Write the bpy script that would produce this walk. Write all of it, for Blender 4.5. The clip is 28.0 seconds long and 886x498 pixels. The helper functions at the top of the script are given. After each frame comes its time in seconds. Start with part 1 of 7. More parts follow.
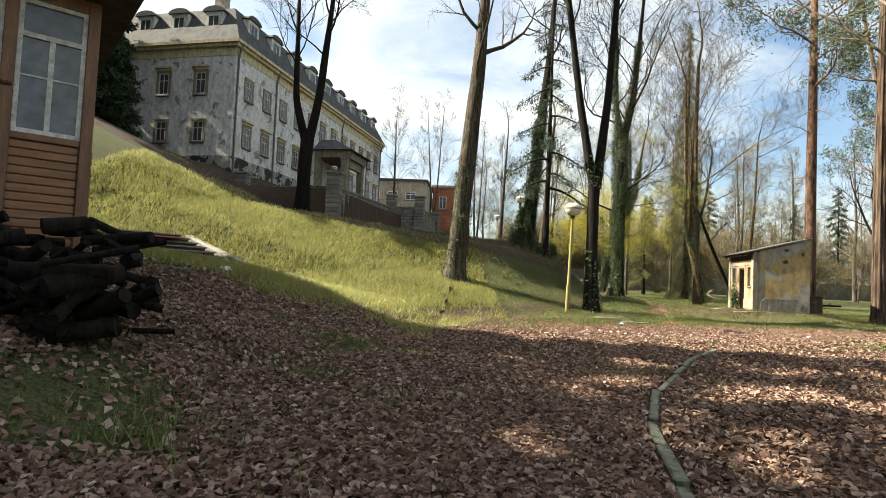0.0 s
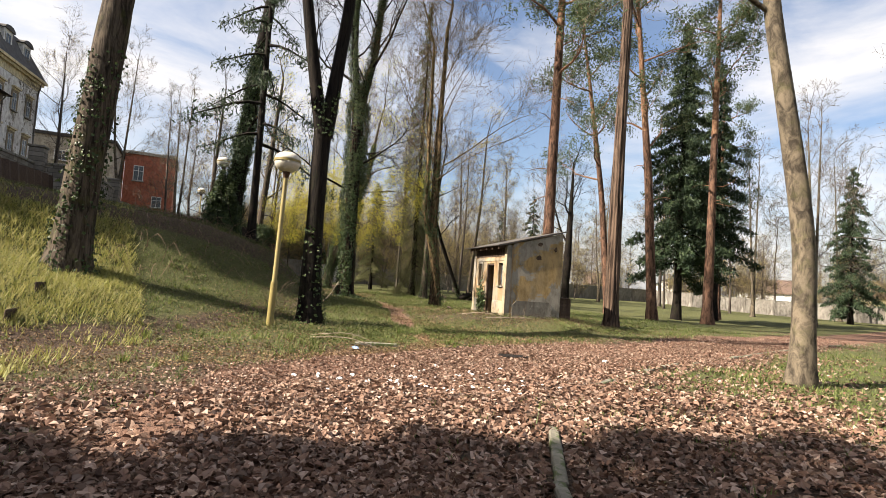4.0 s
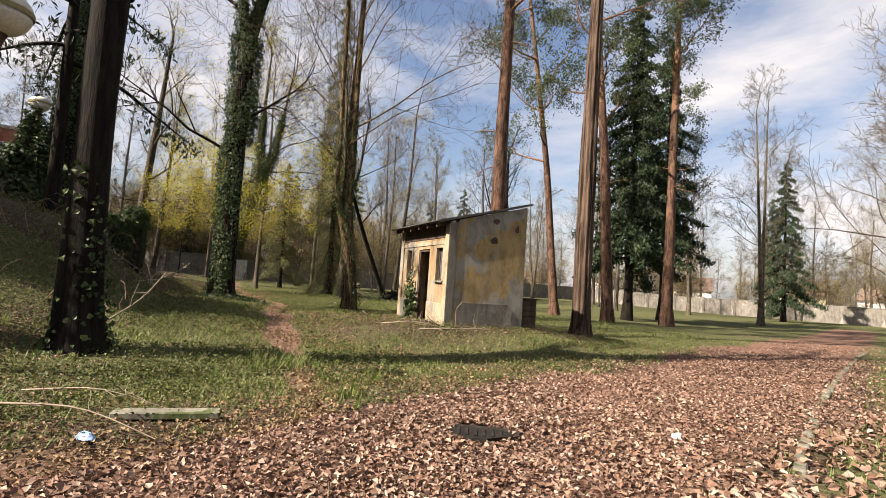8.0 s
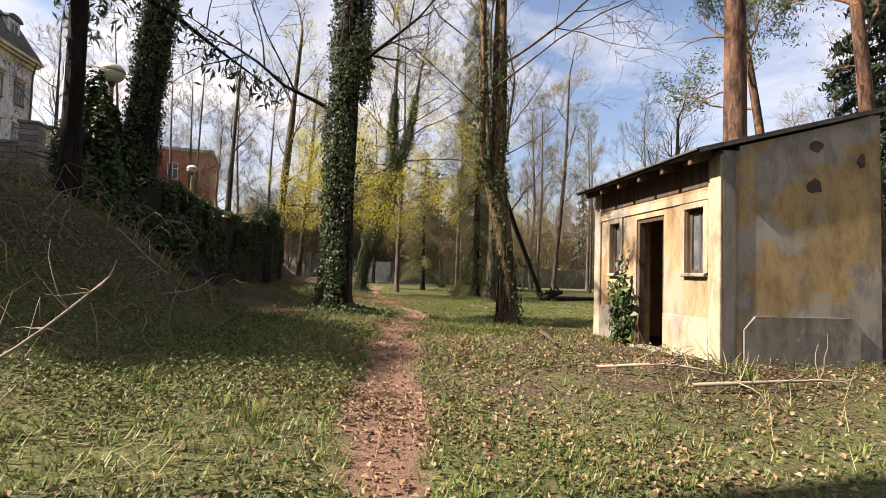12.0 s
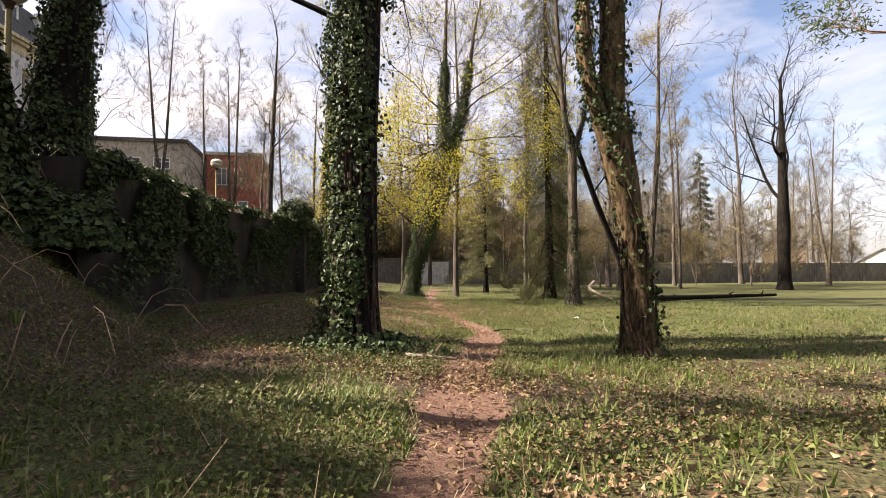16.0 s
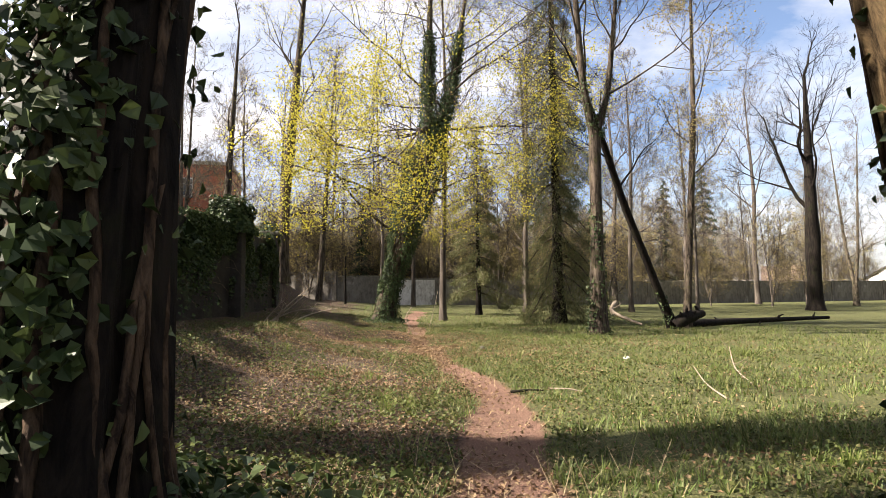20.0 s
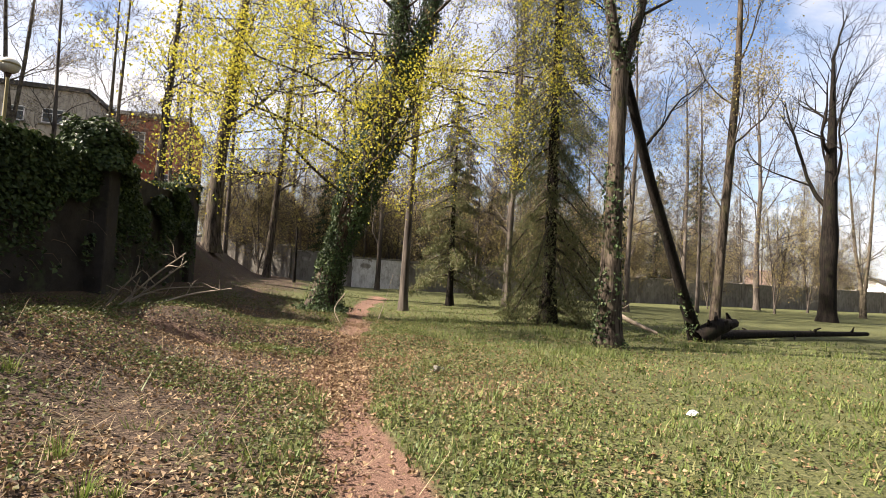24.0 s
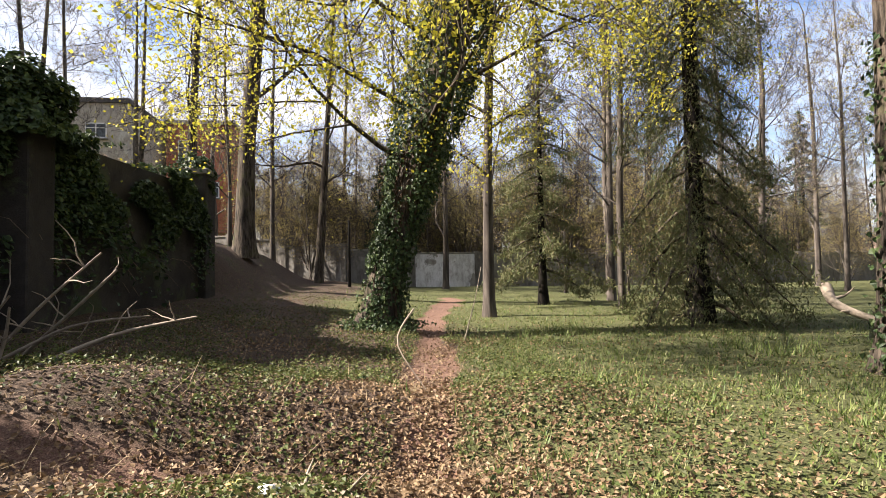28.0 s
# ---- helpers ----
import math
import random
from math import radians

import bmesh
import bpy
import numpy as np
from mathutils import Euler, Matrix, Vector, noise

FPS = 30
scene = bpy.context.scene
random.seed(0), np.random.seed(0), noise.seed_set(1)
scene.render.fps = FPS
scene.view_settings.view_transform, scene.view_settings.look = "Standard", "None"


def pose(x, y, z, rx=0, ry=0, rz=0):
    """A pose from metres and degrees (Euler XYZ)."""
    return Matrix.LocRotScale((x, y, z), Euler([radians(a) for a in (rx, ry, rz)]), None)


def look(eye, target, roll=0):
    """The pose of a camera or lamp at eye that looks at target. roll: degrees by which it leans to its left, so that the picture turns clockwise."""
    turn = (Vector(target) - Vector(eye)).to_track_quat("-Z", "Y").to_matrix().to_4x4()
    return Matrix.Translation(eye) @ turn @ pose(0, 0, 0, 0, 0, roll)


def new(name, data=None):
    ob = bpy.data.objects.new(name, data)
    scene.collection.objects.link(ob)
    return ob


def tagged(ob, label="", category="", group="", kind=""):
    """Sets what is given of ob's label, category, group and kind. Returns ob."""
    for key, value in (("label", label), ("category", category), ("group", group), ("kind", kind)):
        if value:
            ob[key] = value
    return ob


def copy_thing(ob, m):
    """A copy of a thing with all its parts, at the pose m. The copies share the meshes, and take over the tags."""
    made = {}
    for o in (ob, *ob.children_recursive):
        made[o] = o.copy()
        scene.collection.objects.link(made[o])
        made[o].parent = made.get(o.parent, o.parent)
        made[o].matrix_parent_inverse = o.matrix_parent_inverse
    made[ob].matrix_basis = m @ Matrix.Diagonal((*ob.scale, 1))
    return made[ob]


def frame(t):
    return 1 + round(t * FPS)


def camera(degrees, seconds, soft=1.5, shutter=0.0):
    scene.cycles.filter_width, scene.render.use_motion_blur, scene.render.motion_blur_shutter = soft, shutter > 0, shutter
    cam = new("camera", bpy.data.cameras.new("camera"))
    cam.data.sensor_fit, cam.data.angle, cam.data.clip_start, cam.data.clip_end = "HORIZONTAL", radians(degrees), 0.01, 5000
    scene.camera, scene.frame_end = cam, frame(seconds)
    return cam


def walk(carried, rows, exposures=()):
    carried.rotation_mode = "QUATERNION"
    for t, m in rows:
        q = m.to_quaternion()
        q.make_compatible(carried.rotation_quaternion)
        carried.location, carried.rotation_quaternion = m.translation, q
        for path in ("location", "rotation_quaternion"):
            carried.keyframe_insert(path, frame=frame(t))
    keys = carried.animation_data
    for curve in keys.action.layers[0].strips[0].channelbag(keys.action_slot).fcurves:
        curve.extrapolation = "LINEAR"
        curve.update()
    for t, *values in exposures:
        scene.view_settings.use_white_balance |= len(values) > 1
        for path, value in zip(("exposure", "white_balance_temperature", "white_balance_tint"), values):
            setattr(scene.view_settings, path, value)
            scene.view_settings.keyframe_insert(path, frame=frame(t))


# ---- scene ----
cam = camera(78.0, 28.0, soft=0.4)
# seconds, eye x y z, heading (degrees left of +y), pitch up, roll
PATH = [
    (0.0, 0.000, 0.000, 1.310, -4.60, 2.63, 2.57),
    (0.5, 0.076, 0.942, 1.312, -7.18, 2.24, 2.14),
    (1.0, 0.202, 1.928, 1.299, -11.03, 2.58, 2.70),
    (1.5, 0.479, 2.887, 1.284, -15.39, 1.76, 1.97),
    (2.0, 0.854, 3.786, 1.309, -20.21, 1.93, 2.05),
    (2.5, 1.336, 4.579, 1.358, -25.51, 2.82, 2.34),
    (3.0, 1.788, 5.367, 1.395, -28.02, 3.11, 2.71),
    (3.5, 2.228, 6.093, 1.402, -30.52, 3.32, 3.56),
    (5.5, 3.633, 8.953, 1.329, -39.77, 3.04, 2.42),
    (6.0, 4.133, 9.519, 1.328, -43.41, 3.20, 2.28),
    (6.5, 4.762, 10.045, 1.330, -45.60, 3.64, 2.98),
    (7.0, 5.353, 10.558, 1.348, -47.01, 3.76, 3.68),
    (7.5, 5.842, 11.101, 1.313, -44.79, 3.22, 2.52),
    (8.0, 6.195, 11.728, 1.292, -40.30, 3.71, 3.77),
    (8.5, 6.590, 12.427, 1.223, -35.18, 2.61, 2.96),
    (9.0, 6.957, 13.192, 1.203, -31.58, 2.17, 3.61),
    (9.5, 7.372, 13.909, 1.217, -29.91, 2.10, 2.68),
    (10.0, 7.829, 14.583, 1.209, -28.14, 2.49, 2.28),
    (10.5, 8.197, 15.246, 1.266, -28.12, 2.70, 2.10),
    (11.0, 8.555, 15.884, 1.253, -27.76, 2.57, 1.88),
    (11.5, 8.785, 16.484, 1.273, -26.90, 2.50, 2.36),
    (12.0, 9.052, 17.115, 1.258, -25.40, 2.81, 1.65),
    (12.5, 9.298, 17.719, 1.227, -23.50, 4.60, 3.27),
    (14.5, 10.211, 20.040, 1.222, -17.77, 2.35, 0.93),
    (15.0, 10.429, 20.759, 1.272, -16.69, 3.21, 1.73),
    (15.5, 10.753, 21.488, 1.298, -17.69, 2.61, 0.15),
    (16.0, 11.031, 22.223, 1.330, -19.27, 2.66, -0.43),
    (16.5, 11.294, 22.905, 1.315, -16.84, 3.93, 0.01),
    (17.0, 11.424, 23.524, 1.320, -13.11, 5.58, 1.59),
    (17.5, 11.662, 24.039, 1.318, -10.47, 4.94, -0.22),
    (18.0, 11.948, 24.560, 1.331, -8.91, 6.61, 0.16),
    (18.5, 12.146, 25.167, 1.321, -7.98, 7.20, -1.50),
    (19.0, 12.547, 25.938, 1.279, -11.69, 7.26, -1.63),
    (19.5, 12.788, 26.721, 1.262, -18.01, 7.53, 0.46),
    (20.0, 13.007, 27.469, 1.287, -20.63, 4.73, -0.53),
    (20.5, 13.343, 28.101, 1.302, -19.80, 2.82, -0.60),
    (22.5, 14.736, 30.102, 1.328, -22.07, 2.15, 1.02),
    (23.0, 15.064, 30.706, 1.302, -24.14, 1.80, 1.47),
    (23.5, 15.263, 31.327, 1.297, -24.44, 2.43, 1.44),
    (24.0, 15.349, 31.978, 1.300, -22.70, 3.21, 2.98),
    (24.5, 15.504, 32.588, 1.231, -22.27, -0.61, 1.29),
    (25.0, 15.651, 33.232, 1.259, -21.62, 0.93, 1.80),
    (25.5, 15.796, 33.895, 1.283, -20.61, 1.28, 1.97),
    (26.0, 15.944, 34.574, 1.293, -19.08, -0.10, 1.46),
    (26.5, 16.049, 35.238, 1.316, -16.85, 0.41, 1.87),
    (27.0, 16.188, 35.881, 1.306, -15.89, -0.15, -0.36),
    (27.5, 16.314, 36.516, 1.302, -15.10, 1.01, -0.45),
    (28.0, 16.469, 37.155, 1.307, -16.48, 2.50, -1.01),
]


def eye_pose(x, y, z, yaw, pitch, roll):
    a, p = radians(yaw), radians(pitch)
    way = Vector((-math.sin(a) * math.cos(p), math.cos(a) * math.cos(p), math.sin(p)))
    return look((x, y, z), Vector((x, y, z)) + way, roll)


walk(cam, [(t, eye_pose(*row)) for t, *row in PATH], exposures=[(0.0, 2.17, 6650, 3), (1.5, 2.1, 6650, 6), (3.0, 1.92, 6650, 10), (6.0, 1.84, 6750, 16), (8.0, 1.72, 6750, 16), (10.0, 1.81, 6800, 16), (12.0, 1.99, 6750, 17), (16.0, 2.14, 6750, 20), (18.0, 2.24, 6650, 21), (20.0, 2.22, 6550, 15), (24.0, 2.17, 6500, 15), (26.0, 2.23, 6350, 15), (28.0, 2.26, 6250, 15)])

# ---- world and sun ----
SUN_FROM = Vector((-0.974, 0.225, 0.0)).normalized()
SUN_ELEVATION = radians(40)
world = bpy.data.worlds.new("sky")
scene.world = world
world.use_nodes = True
wt = world.node_tree
wt.nodes.clear()
w_out = wt.nodes.new("ShaderNodeOutputWorld")
w_bg = wt.nodes.new("ShaderNodeBackground")
w_sky = wt.nodes.new("ShaderNodeTexSky")
w_sky.sky_type = "NISHITA"
w_sky.sun_disc = False
w_sky.sun_elevation = SUN_ELEVATION
w_sky.sun_rotation = math.atan2(SUN_FROM.x, SUN_FROM.y)
w_sky.air_density, w_sky.dust_density, w_sky.ozone_density = 1.0, 2.4, 1.5
w_map = wt.nodes.new("ShaderNodeMapping")
w_map.inputs["Scale"].default_value = (1.0, 1.0, 2.6)
w_tc = wt.nodes.new("ShaderNodeTexCoord")
w_noise = wt.nodes.new("ShaderNodeTexNoise")
w_noise.inputs["Scale"].default_value = 2.3
w_noise.inputs["Detail"].default_value = 9.0
w_noise.inputs["Roughness"].default_value = 0.58
w_noise.inputs["Distortion"].default_value = 0.5
w_ramp = wt.nodes.new("ShaderNodeValToRGB")
w_ramp.color_ramp.elements[0].position, w_ramp.color_ramp.elements[1].position = 0.38, 0.66
w_mix = wt.nodes.new("ShaderNodeMixRGB")
w_mix.inputs["Color2"].default_value = (5.75, 5.7, 5.6, 1)
wt.links.new(w_tc.outputs["Generated"], w_map.inputs["Vector"])
wt.links.new(w_map.outputs["Vector"], w_noise.inputs["Vector"])
wt.links.new(w_noise.outputs["Fac"], w_ramp.inputs["Fac"])
wt.links.new(w_ramp.outputs["Color"], w_mix.inputs["Fac"])
wt.links.new(w_sky.outputs["Color"], w_mix.inputs["Color1"])
wt.links.new(w_mix.outputs["Color"], w_bg.inputs["Color"])
w_bg.inputs["Strength"].default_value = 0.054
wt.links.new(w_bg.outputs["Background"], w_out.inputs["Surface"])

sun_data = bpy.data.lights.new("sun", "SUN")
sun_data.energy, sun_data.angle, sun_data.color = 5.0, radians(0.55), (1.0, 0.91, 0.77)
sun = new("sun", sun_data)
sun_way = Vector((SUN_FROM.x * math.cos(SUN_ELEVATION), SUN_FROM.y * math.cos(SUN_ELEVATION), math.sin(SUN_ELEVATION)))
sun.matrix_world = look(sun_way * 80, (0, 0, 0))

# ---- materials ----


def shader(name):
    m = bpy.data.materials.new(name)
    m.use_nodes = True
    nt = m.node_tree
    nt.nodes["Principled BSDF"].inputs["Specular IOR Level"].default_value = 0.15
    return m, nt, nt.nodes["Principled BSDF"], nt.nodes["Material Output"]


def node(nt, kind, **inputs):
    n = nt.nodes.new(kind)
    for key, value in inputs.items():
        n.inputs[key].default_value = value
    return n


def ramp(nt, source, stops):
    n = nt.nodes.new("ShaderNodeValToRGB")
    e = n.color_ramp.elements
    while len(e) < len(stops):
        e.new(0.5)
    for k, (p, c) in enumerate(stops):
        e[k].position, e[k].color = p, (*c, 1)
    nt.links.new(source, n.inputs["Fac"])
    return n.outputs["Color"]


def noise_of(nt, vector, scale, detail=5.0, rough=0.6, distortion=0.0):
    n = node(nt, "ShaderNodeTexNoise", Scale=scale, Detail=detail, Roughness=rough, Distortion=distortion)
    nt.links.new(vector, n.inputs["Vector"])
    return n.outputs["Fac"]


def scaled(nt, vector, s):
    n = nt.nodes.new("ShaderNodeMapping")
    n.inputs["Scale"].default_value = s
    nt.links.new(vector, n.inputs["Vector"])
    return n.outputs["Vector"]


def mixed(nt, fac, a, b, blend="MIX"):
    n = nt.nodes.new("ShaderNodeMixRGB")
    n.blend_type = blend
    for key, v in (("Fac", fac), ("Color1", a), ("Color2", b)):
        if isinstance(v, (int, float)):
            n.inputs[key].default_value = v
        elif isinstance(v, tuple):
            n.inputs[key].default_value = (*v, 1)
        else:
            nt.links.new(v, n.inputs[key])
    return n.outputs["Color"]


def bumped(nt, bsdf, height, strength, distance=0.02):
    b = node(nt, "ShaderNodeBump", Strength=strength, Distance=distance)
    nt.links.new(height, b.inputs["Height"])
    nt.links.new(b.outputs["Normal"], bsdf.inputs["Normal"])


def coords(nt):
    return nt.nodes.new("ShaderNodeTexCoord").outputs["Object"]


def plain_stuff(name, stops, scale=(1, 1, 1), size=6.0, rough=0.8, bump=0.4, fine=40.0, metal=0.0, distance=0.01, spots=None):
    """A mottled material: coarse colour patches, fine grain and relief."""
    m, nt, b, _ = shader(name)
    v = scaled(nt, coords(nt), scale)
    coarse = noise_of(nt, v, size, 6, 0.65)
    grain = noise_of(nt, v, fine, 4, 0.6)
    c = ramp(nt, coarse, stops)
    c = mixed(nt, 0.35, c, ramp(nt, grain, ((0.3, (0.35, 0.35, 0.35)), (0.7, (1.25, 1.25, 1.25)))), "MULTIPLY")
    if spots:
        where, colour, amount = spots
        c = mixed(nt, ramp(nt, noise_of(nt, coords(nt), where, 6, 0.7), ((amount, (0, 0, 0)), (amount + 0.06, (1, 1, 1)))), c, colour)
    info = nt.nodes.new("ShaderNodeObjectInfo")
    c = mixed(nt, 0.5, c, ramp(nt, info.outputs["Random"], ((0, (0.8, 0.8, 0.8)), (1, (1.15, 1.15, 1.15)))), "MULTIPLY")
    nt.links.new(c, b.inputs["Base Color"])
    b.inputs["Roughness"].default_value, b.inputs["Metallic"].default_value = rough, metal
    if rough < 0.65:
        b.inputs["Specular IOR Level"].default_value = 0.5
    if bump:
        both = mixed(nt, 0.5, coarse, grain)
        bumped(nt, b, both, bump, distance)
    return m


def bark(name, dark, light, size=13.0, stretch=0.14, bump=1.0, distance=0.03, moss=None):
    m, nt, b, _ = shader(name)
    v = scaled(nt, coords(nt), (1, 1, stretch))
    furrow = noise_of(nt, v, size, 7, 0.68, 0.6)
    patch = noise_of(nt, coords(nt), 0.9, 4, 0.6)
    c = ramp(nt, furrow, ((0.4, dark), (0.6, light)))
    c = mixed(nt, 0.6, c, ramp(nt, patch, ((0.3, (0.6, 0.6, 0.6)), (0.7, (1.25, 1.2, 1.15)))), "MULTIPLY")
    if moss:
        c = mixed(nt, ramp(nt, noise_of(nt, coords(nt), 2.2, 6, 0.7), ((0.52, (0, 0, 0)), (0.7, (0.7, 0.7, 0.7)))), c, moss)
    nt.links.new(c, b.inputs["Base Color"])
    b.inputs["Roughness"].default_value = 0.92
    bumped(nt, b, furrow, bump, distance)
    return m


def leafy(name, colours, translucent=0.35, rough=0.5, spread=1.0):
    """Leaves: each island of the mesh takes its own tint."""
    m, nt, b, out = shader(name)
    geo = nt.nodes.new("ShaderNodeNewGeometry")
    n = len(colours) - 1
    c = ramp(nt, geo.outputs["Random Per Island"], [(k / max(n, 1), col) for k, col in enumerate(colours)])
    c = mixed(nt, 0.5, c, ramp(nt, noise_of(nt, coords(nt), 0.7, 3), ((0.3, (0.7, 0.7, 0.7)), (0.7, (1.2, 1.2, 1.2)))), "MULTIPLY")
    nt.links.new(c, b.inputs["Base Color"])
    b.inputs["Roughness"].default_value = rough
    b.inputs["Specular IOR Level"].default_value = 0.5 if rough < 0.45 else 0.2
    if translucent:
        tr = nt.nodes.new("ShaderNodeBsdfTranslucent")
        nt.links.new(c, tr.inputs["Color"])
        mx = node(nt, "ShaderNodeMixShader", Fac=translucent)
        nt.links.new(b.outputs["BSDF"], mx.inputs[1])
        nt.links.new(tr.outputs["BSDF"], mx.inputs[2])
        nt.links.new(mx.outputs["Shader"], out.inputs["Surface"])
    return m


BARK_GREY = bark("bark_grey_brown", (0.0153, 0.0119, 0.00902), (0.091, 0.0731, 0.0558), moss=(0.0488, 0.0523, 0.0139))
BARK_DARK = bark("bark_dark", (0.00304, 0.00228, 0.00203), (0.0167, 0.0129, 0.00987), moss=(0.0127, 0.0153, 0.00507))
BARK_PALE = bark("bark_pale_smooth", (0.0418, 0.0348, 0.0265), (0.15, 0.125, 0.091), size=6, stretch=0.55, bump=0.6, moss=(0.0697, 0.0697, 0.0279))
BARK_PINE = bark("bark_pine", (0.0313, 0.0195, 0.0147), (0.133, 0.0767, 0.0523), size=6, stretch=0.3, bump=1.0)
BARK_PINE_TOP = bark("bark_pine_orange", (0.085, 0.045, 0.027), (0.215, 0.128, 0.08), size=9, stretch=0.4, bump=0.5)
BARK_RIBBED = bark("bark_deeply_ribbed", (0.0162, 0.0104, 0.00808), (0.113, 0.0791, 0.0581), size=9, stretch=0.07, bump=1.0, distance=0.06)
BARK_KNOBBY = bark("bark_knobby_tan", (0.0221, 0.0148, 0.00738), (0.159, 0.111, 0.059), size=11, stretch=0.3, distance=0.05, moss=(0.0959, 0.0886, 0.0332))
VINE = bark("ivy_stem_bark", (0.0148, 0.00984, 0.00689), (0.0836, 0.0566, 0.0369), size=16, stretch=0.3, bump=0.8)
BARK_FAR = bark("bark_far", (0.041, 0.0344, 0.0295), (0.127, 0.108, 0.0902), size=3, bump=0.2)
IVY = leafy("ivy_leaf", ((0.014, 0.026, 0.01), (0.03, 0.05, 0.016), (0.078, 0.105, 0.036), (0.022, 0.038, 0.014), (0.045, 0.07, 0.023)), 0.12, 0.5)
IVY_GROUND = leafy("ground_ivy_leaf", ((0.024, 0.038, 0.01), (0.07, 0.092, 0.022), (0.12, 0.135, 0.038), (0.036, 0.05, 0.014), (0.105, 0.095, 0.034), (0.06, 0.075, 0.02)), 0.25, 0.55)
NEEDLE = leafy("spruce_needles", ((0.0148, 0.0279, 0.0148), (0.0262, 0.0459, 0.0213), (0.041, 0.059, 0.0262)), 0.1, 0.6)
NEEDLE_PINE = leafy("pine_needles", ((0.0369, 0.0574, 0.0246), (0.0574, 0.082, 0.0344), (0.082, 0.0943, 0.0451)), 0.2, 0.6)
NEEDLE_THUJA = leafy("thuja_sprays", ((0.058, 0.0742, 0.0278), (0.0928, 0.106, 0.0394), (0.139, 0.137, 0.0557), (0.105, 0.0832, 0.0441)), 0.2, 0.6)
BLOSSOM = leafy("yellow_blossom", ((0.36, 0.33, 0.03), (0.46, 0.4, 0.04), (0.27, 0.29, 0.045)), 0.4, 0.6)
BUDS = leafy("young_buds", ((0.25, 0.22, 0.07), (0.33, 0.265, 0.1), (0.22, 0.17, 0.08)), 0.3, 0.7)
LITTER = leafy("dry_beech_leaf", ((0.0575, 0.0333, 0.023), (0.161, 0.092, 0.0633), (0.276, 0.178, 0.129), (0.0862, 0.0529, 0.0368), (0.414, 0.31, 0.247), (0.196, 0.115, 0.0805), (0.115, 0.0667, 0.046)), 0.15, 0.7)
LITTER_TAN = leafy("dry_tan_leaf", ((0.06, 0.036, 0.02), (0.15, 0.095, 0.052), (0.26, 0.18, 0.1), (0.09, 0.058, 0.034), (0.28, 0.205, 0.125), (0.17, 0.11, 0.056), (0.12, 0.066, 0.036)), 0.15, 0.7)
GRASS_TUFT = leafy("tuft_grass_blade", ((0.055, 0.09, 0.016), (0.1, 0.145, 0.028), (0.15, 0.19, 0.045), (0.21, 0.2, 0.085)), 0.35, 0.45)
GRASS = leafy("grass_blade", ((0.05, 0.082, 0.02), (0.088, 0.125, 0.03), (0.13, 0.16, 0.042), (0.205, 0.185, 0.085)), 0.3, 0.5)
GRASS_DRY = leafy("dry_slope_grass", ((0.21, 0.205, 0.0613), (0.315, 0.289, 0.101), (0.175, 0.198, 0.0438), (0.367, 0.324, 0.149)), 0.35, 0.6)
STRAW = leafy("dry_straw", ((0.195, 0.146, 0.0836), (0.293, 0.23, 0.139), (0.139, 0.0976, 0.0593)), 0.1, 0.8)


def ground_material():
    """Earth with moss and grass; masks on the mesh say where the path and the lawn lie."""
    m, nt, b, _ = shader("earth_grass_and_litter")
    v = coords(nt)
    path = nt.nodes.new("ShaderNodeAttribute")
    path.attribute_name = "path"
    lawn = nt.nodes.new("ShaderNodeAttribute")
    lawn.attribute_name = "lawn"
    big, mid, fine = noise_of(nt, v, 0.35, 6, 0.6), noise_of(nt, v, 2.6, 7, 0.65), noise_of(nt, v, 34.0, 5, 0.7)
    speck = noise_of(nt, v, 90.0, 3, 0.7)
    litter = ramp(nt, fine, ((0.32, (0.012, 0.008, 0.006)), (0.5, (0.055, 0.038, 0.027)), (0.7, (0.15, 0.107, 0.078))))
    grass = ramp(nt, fine, ((0.3, (0.02, 0.022, 0.009)), (0.52, (0.072, 0.078, 0.03)), (0.72, (0.165, 0.15, 0.07))))
    dirt = ramp(nt, speck, ((0.3, (0.05, 0.027, 0.019)), (0.5, (0.135, 0.078, 0.056)), (0.75, (0.25, 0.165, 0.125))))
    add = nt.nodes.new("ShaderNodeMath")
    add.operation = "ADD"
    nt.links.new(mid, add.inputs[0])
    nt.links.new(lawn.outputs["Fac"], add.inputs[1])
    c = mixed(nt, ramp(nt, add.outputs[0], ((0.70, (0, 0, 0)), (1.05, (1, 1, 1)))), litter, grass)
    add2 = nt.nodes.new("ShaderNodeMath")
    add2.operation = "MULTIPLY_ADD"
    add2.inputs[1].default_value = 0.5
    nt.links.new(mid, add2.inputs[0])
    nt.links.new(path.outputs["Fac"], add2.inputs[2])
    c = mixed(nt, ramp(nt, add2.outputs[0], ((0.55, (0, 0, 0)), (0.85, (1, 1, 1)))), c, dirt)
    c = mixed(nt, 0.6, c, ramp(nt, big, ((0.3, (0.75, 0.75, 0.75)), (0.7, (1.2, 1.18, 1.15)))), "MULTIPLY")
    nt.links.new(c, b.inputs["Base Color"])
    b.inputs["Roughness"].default_value = 0.95
    bumped(nt, b, mixed(nt, 0.4, fine, mid), 0.9, 0.05)
    return m


GROUND = ground_material()


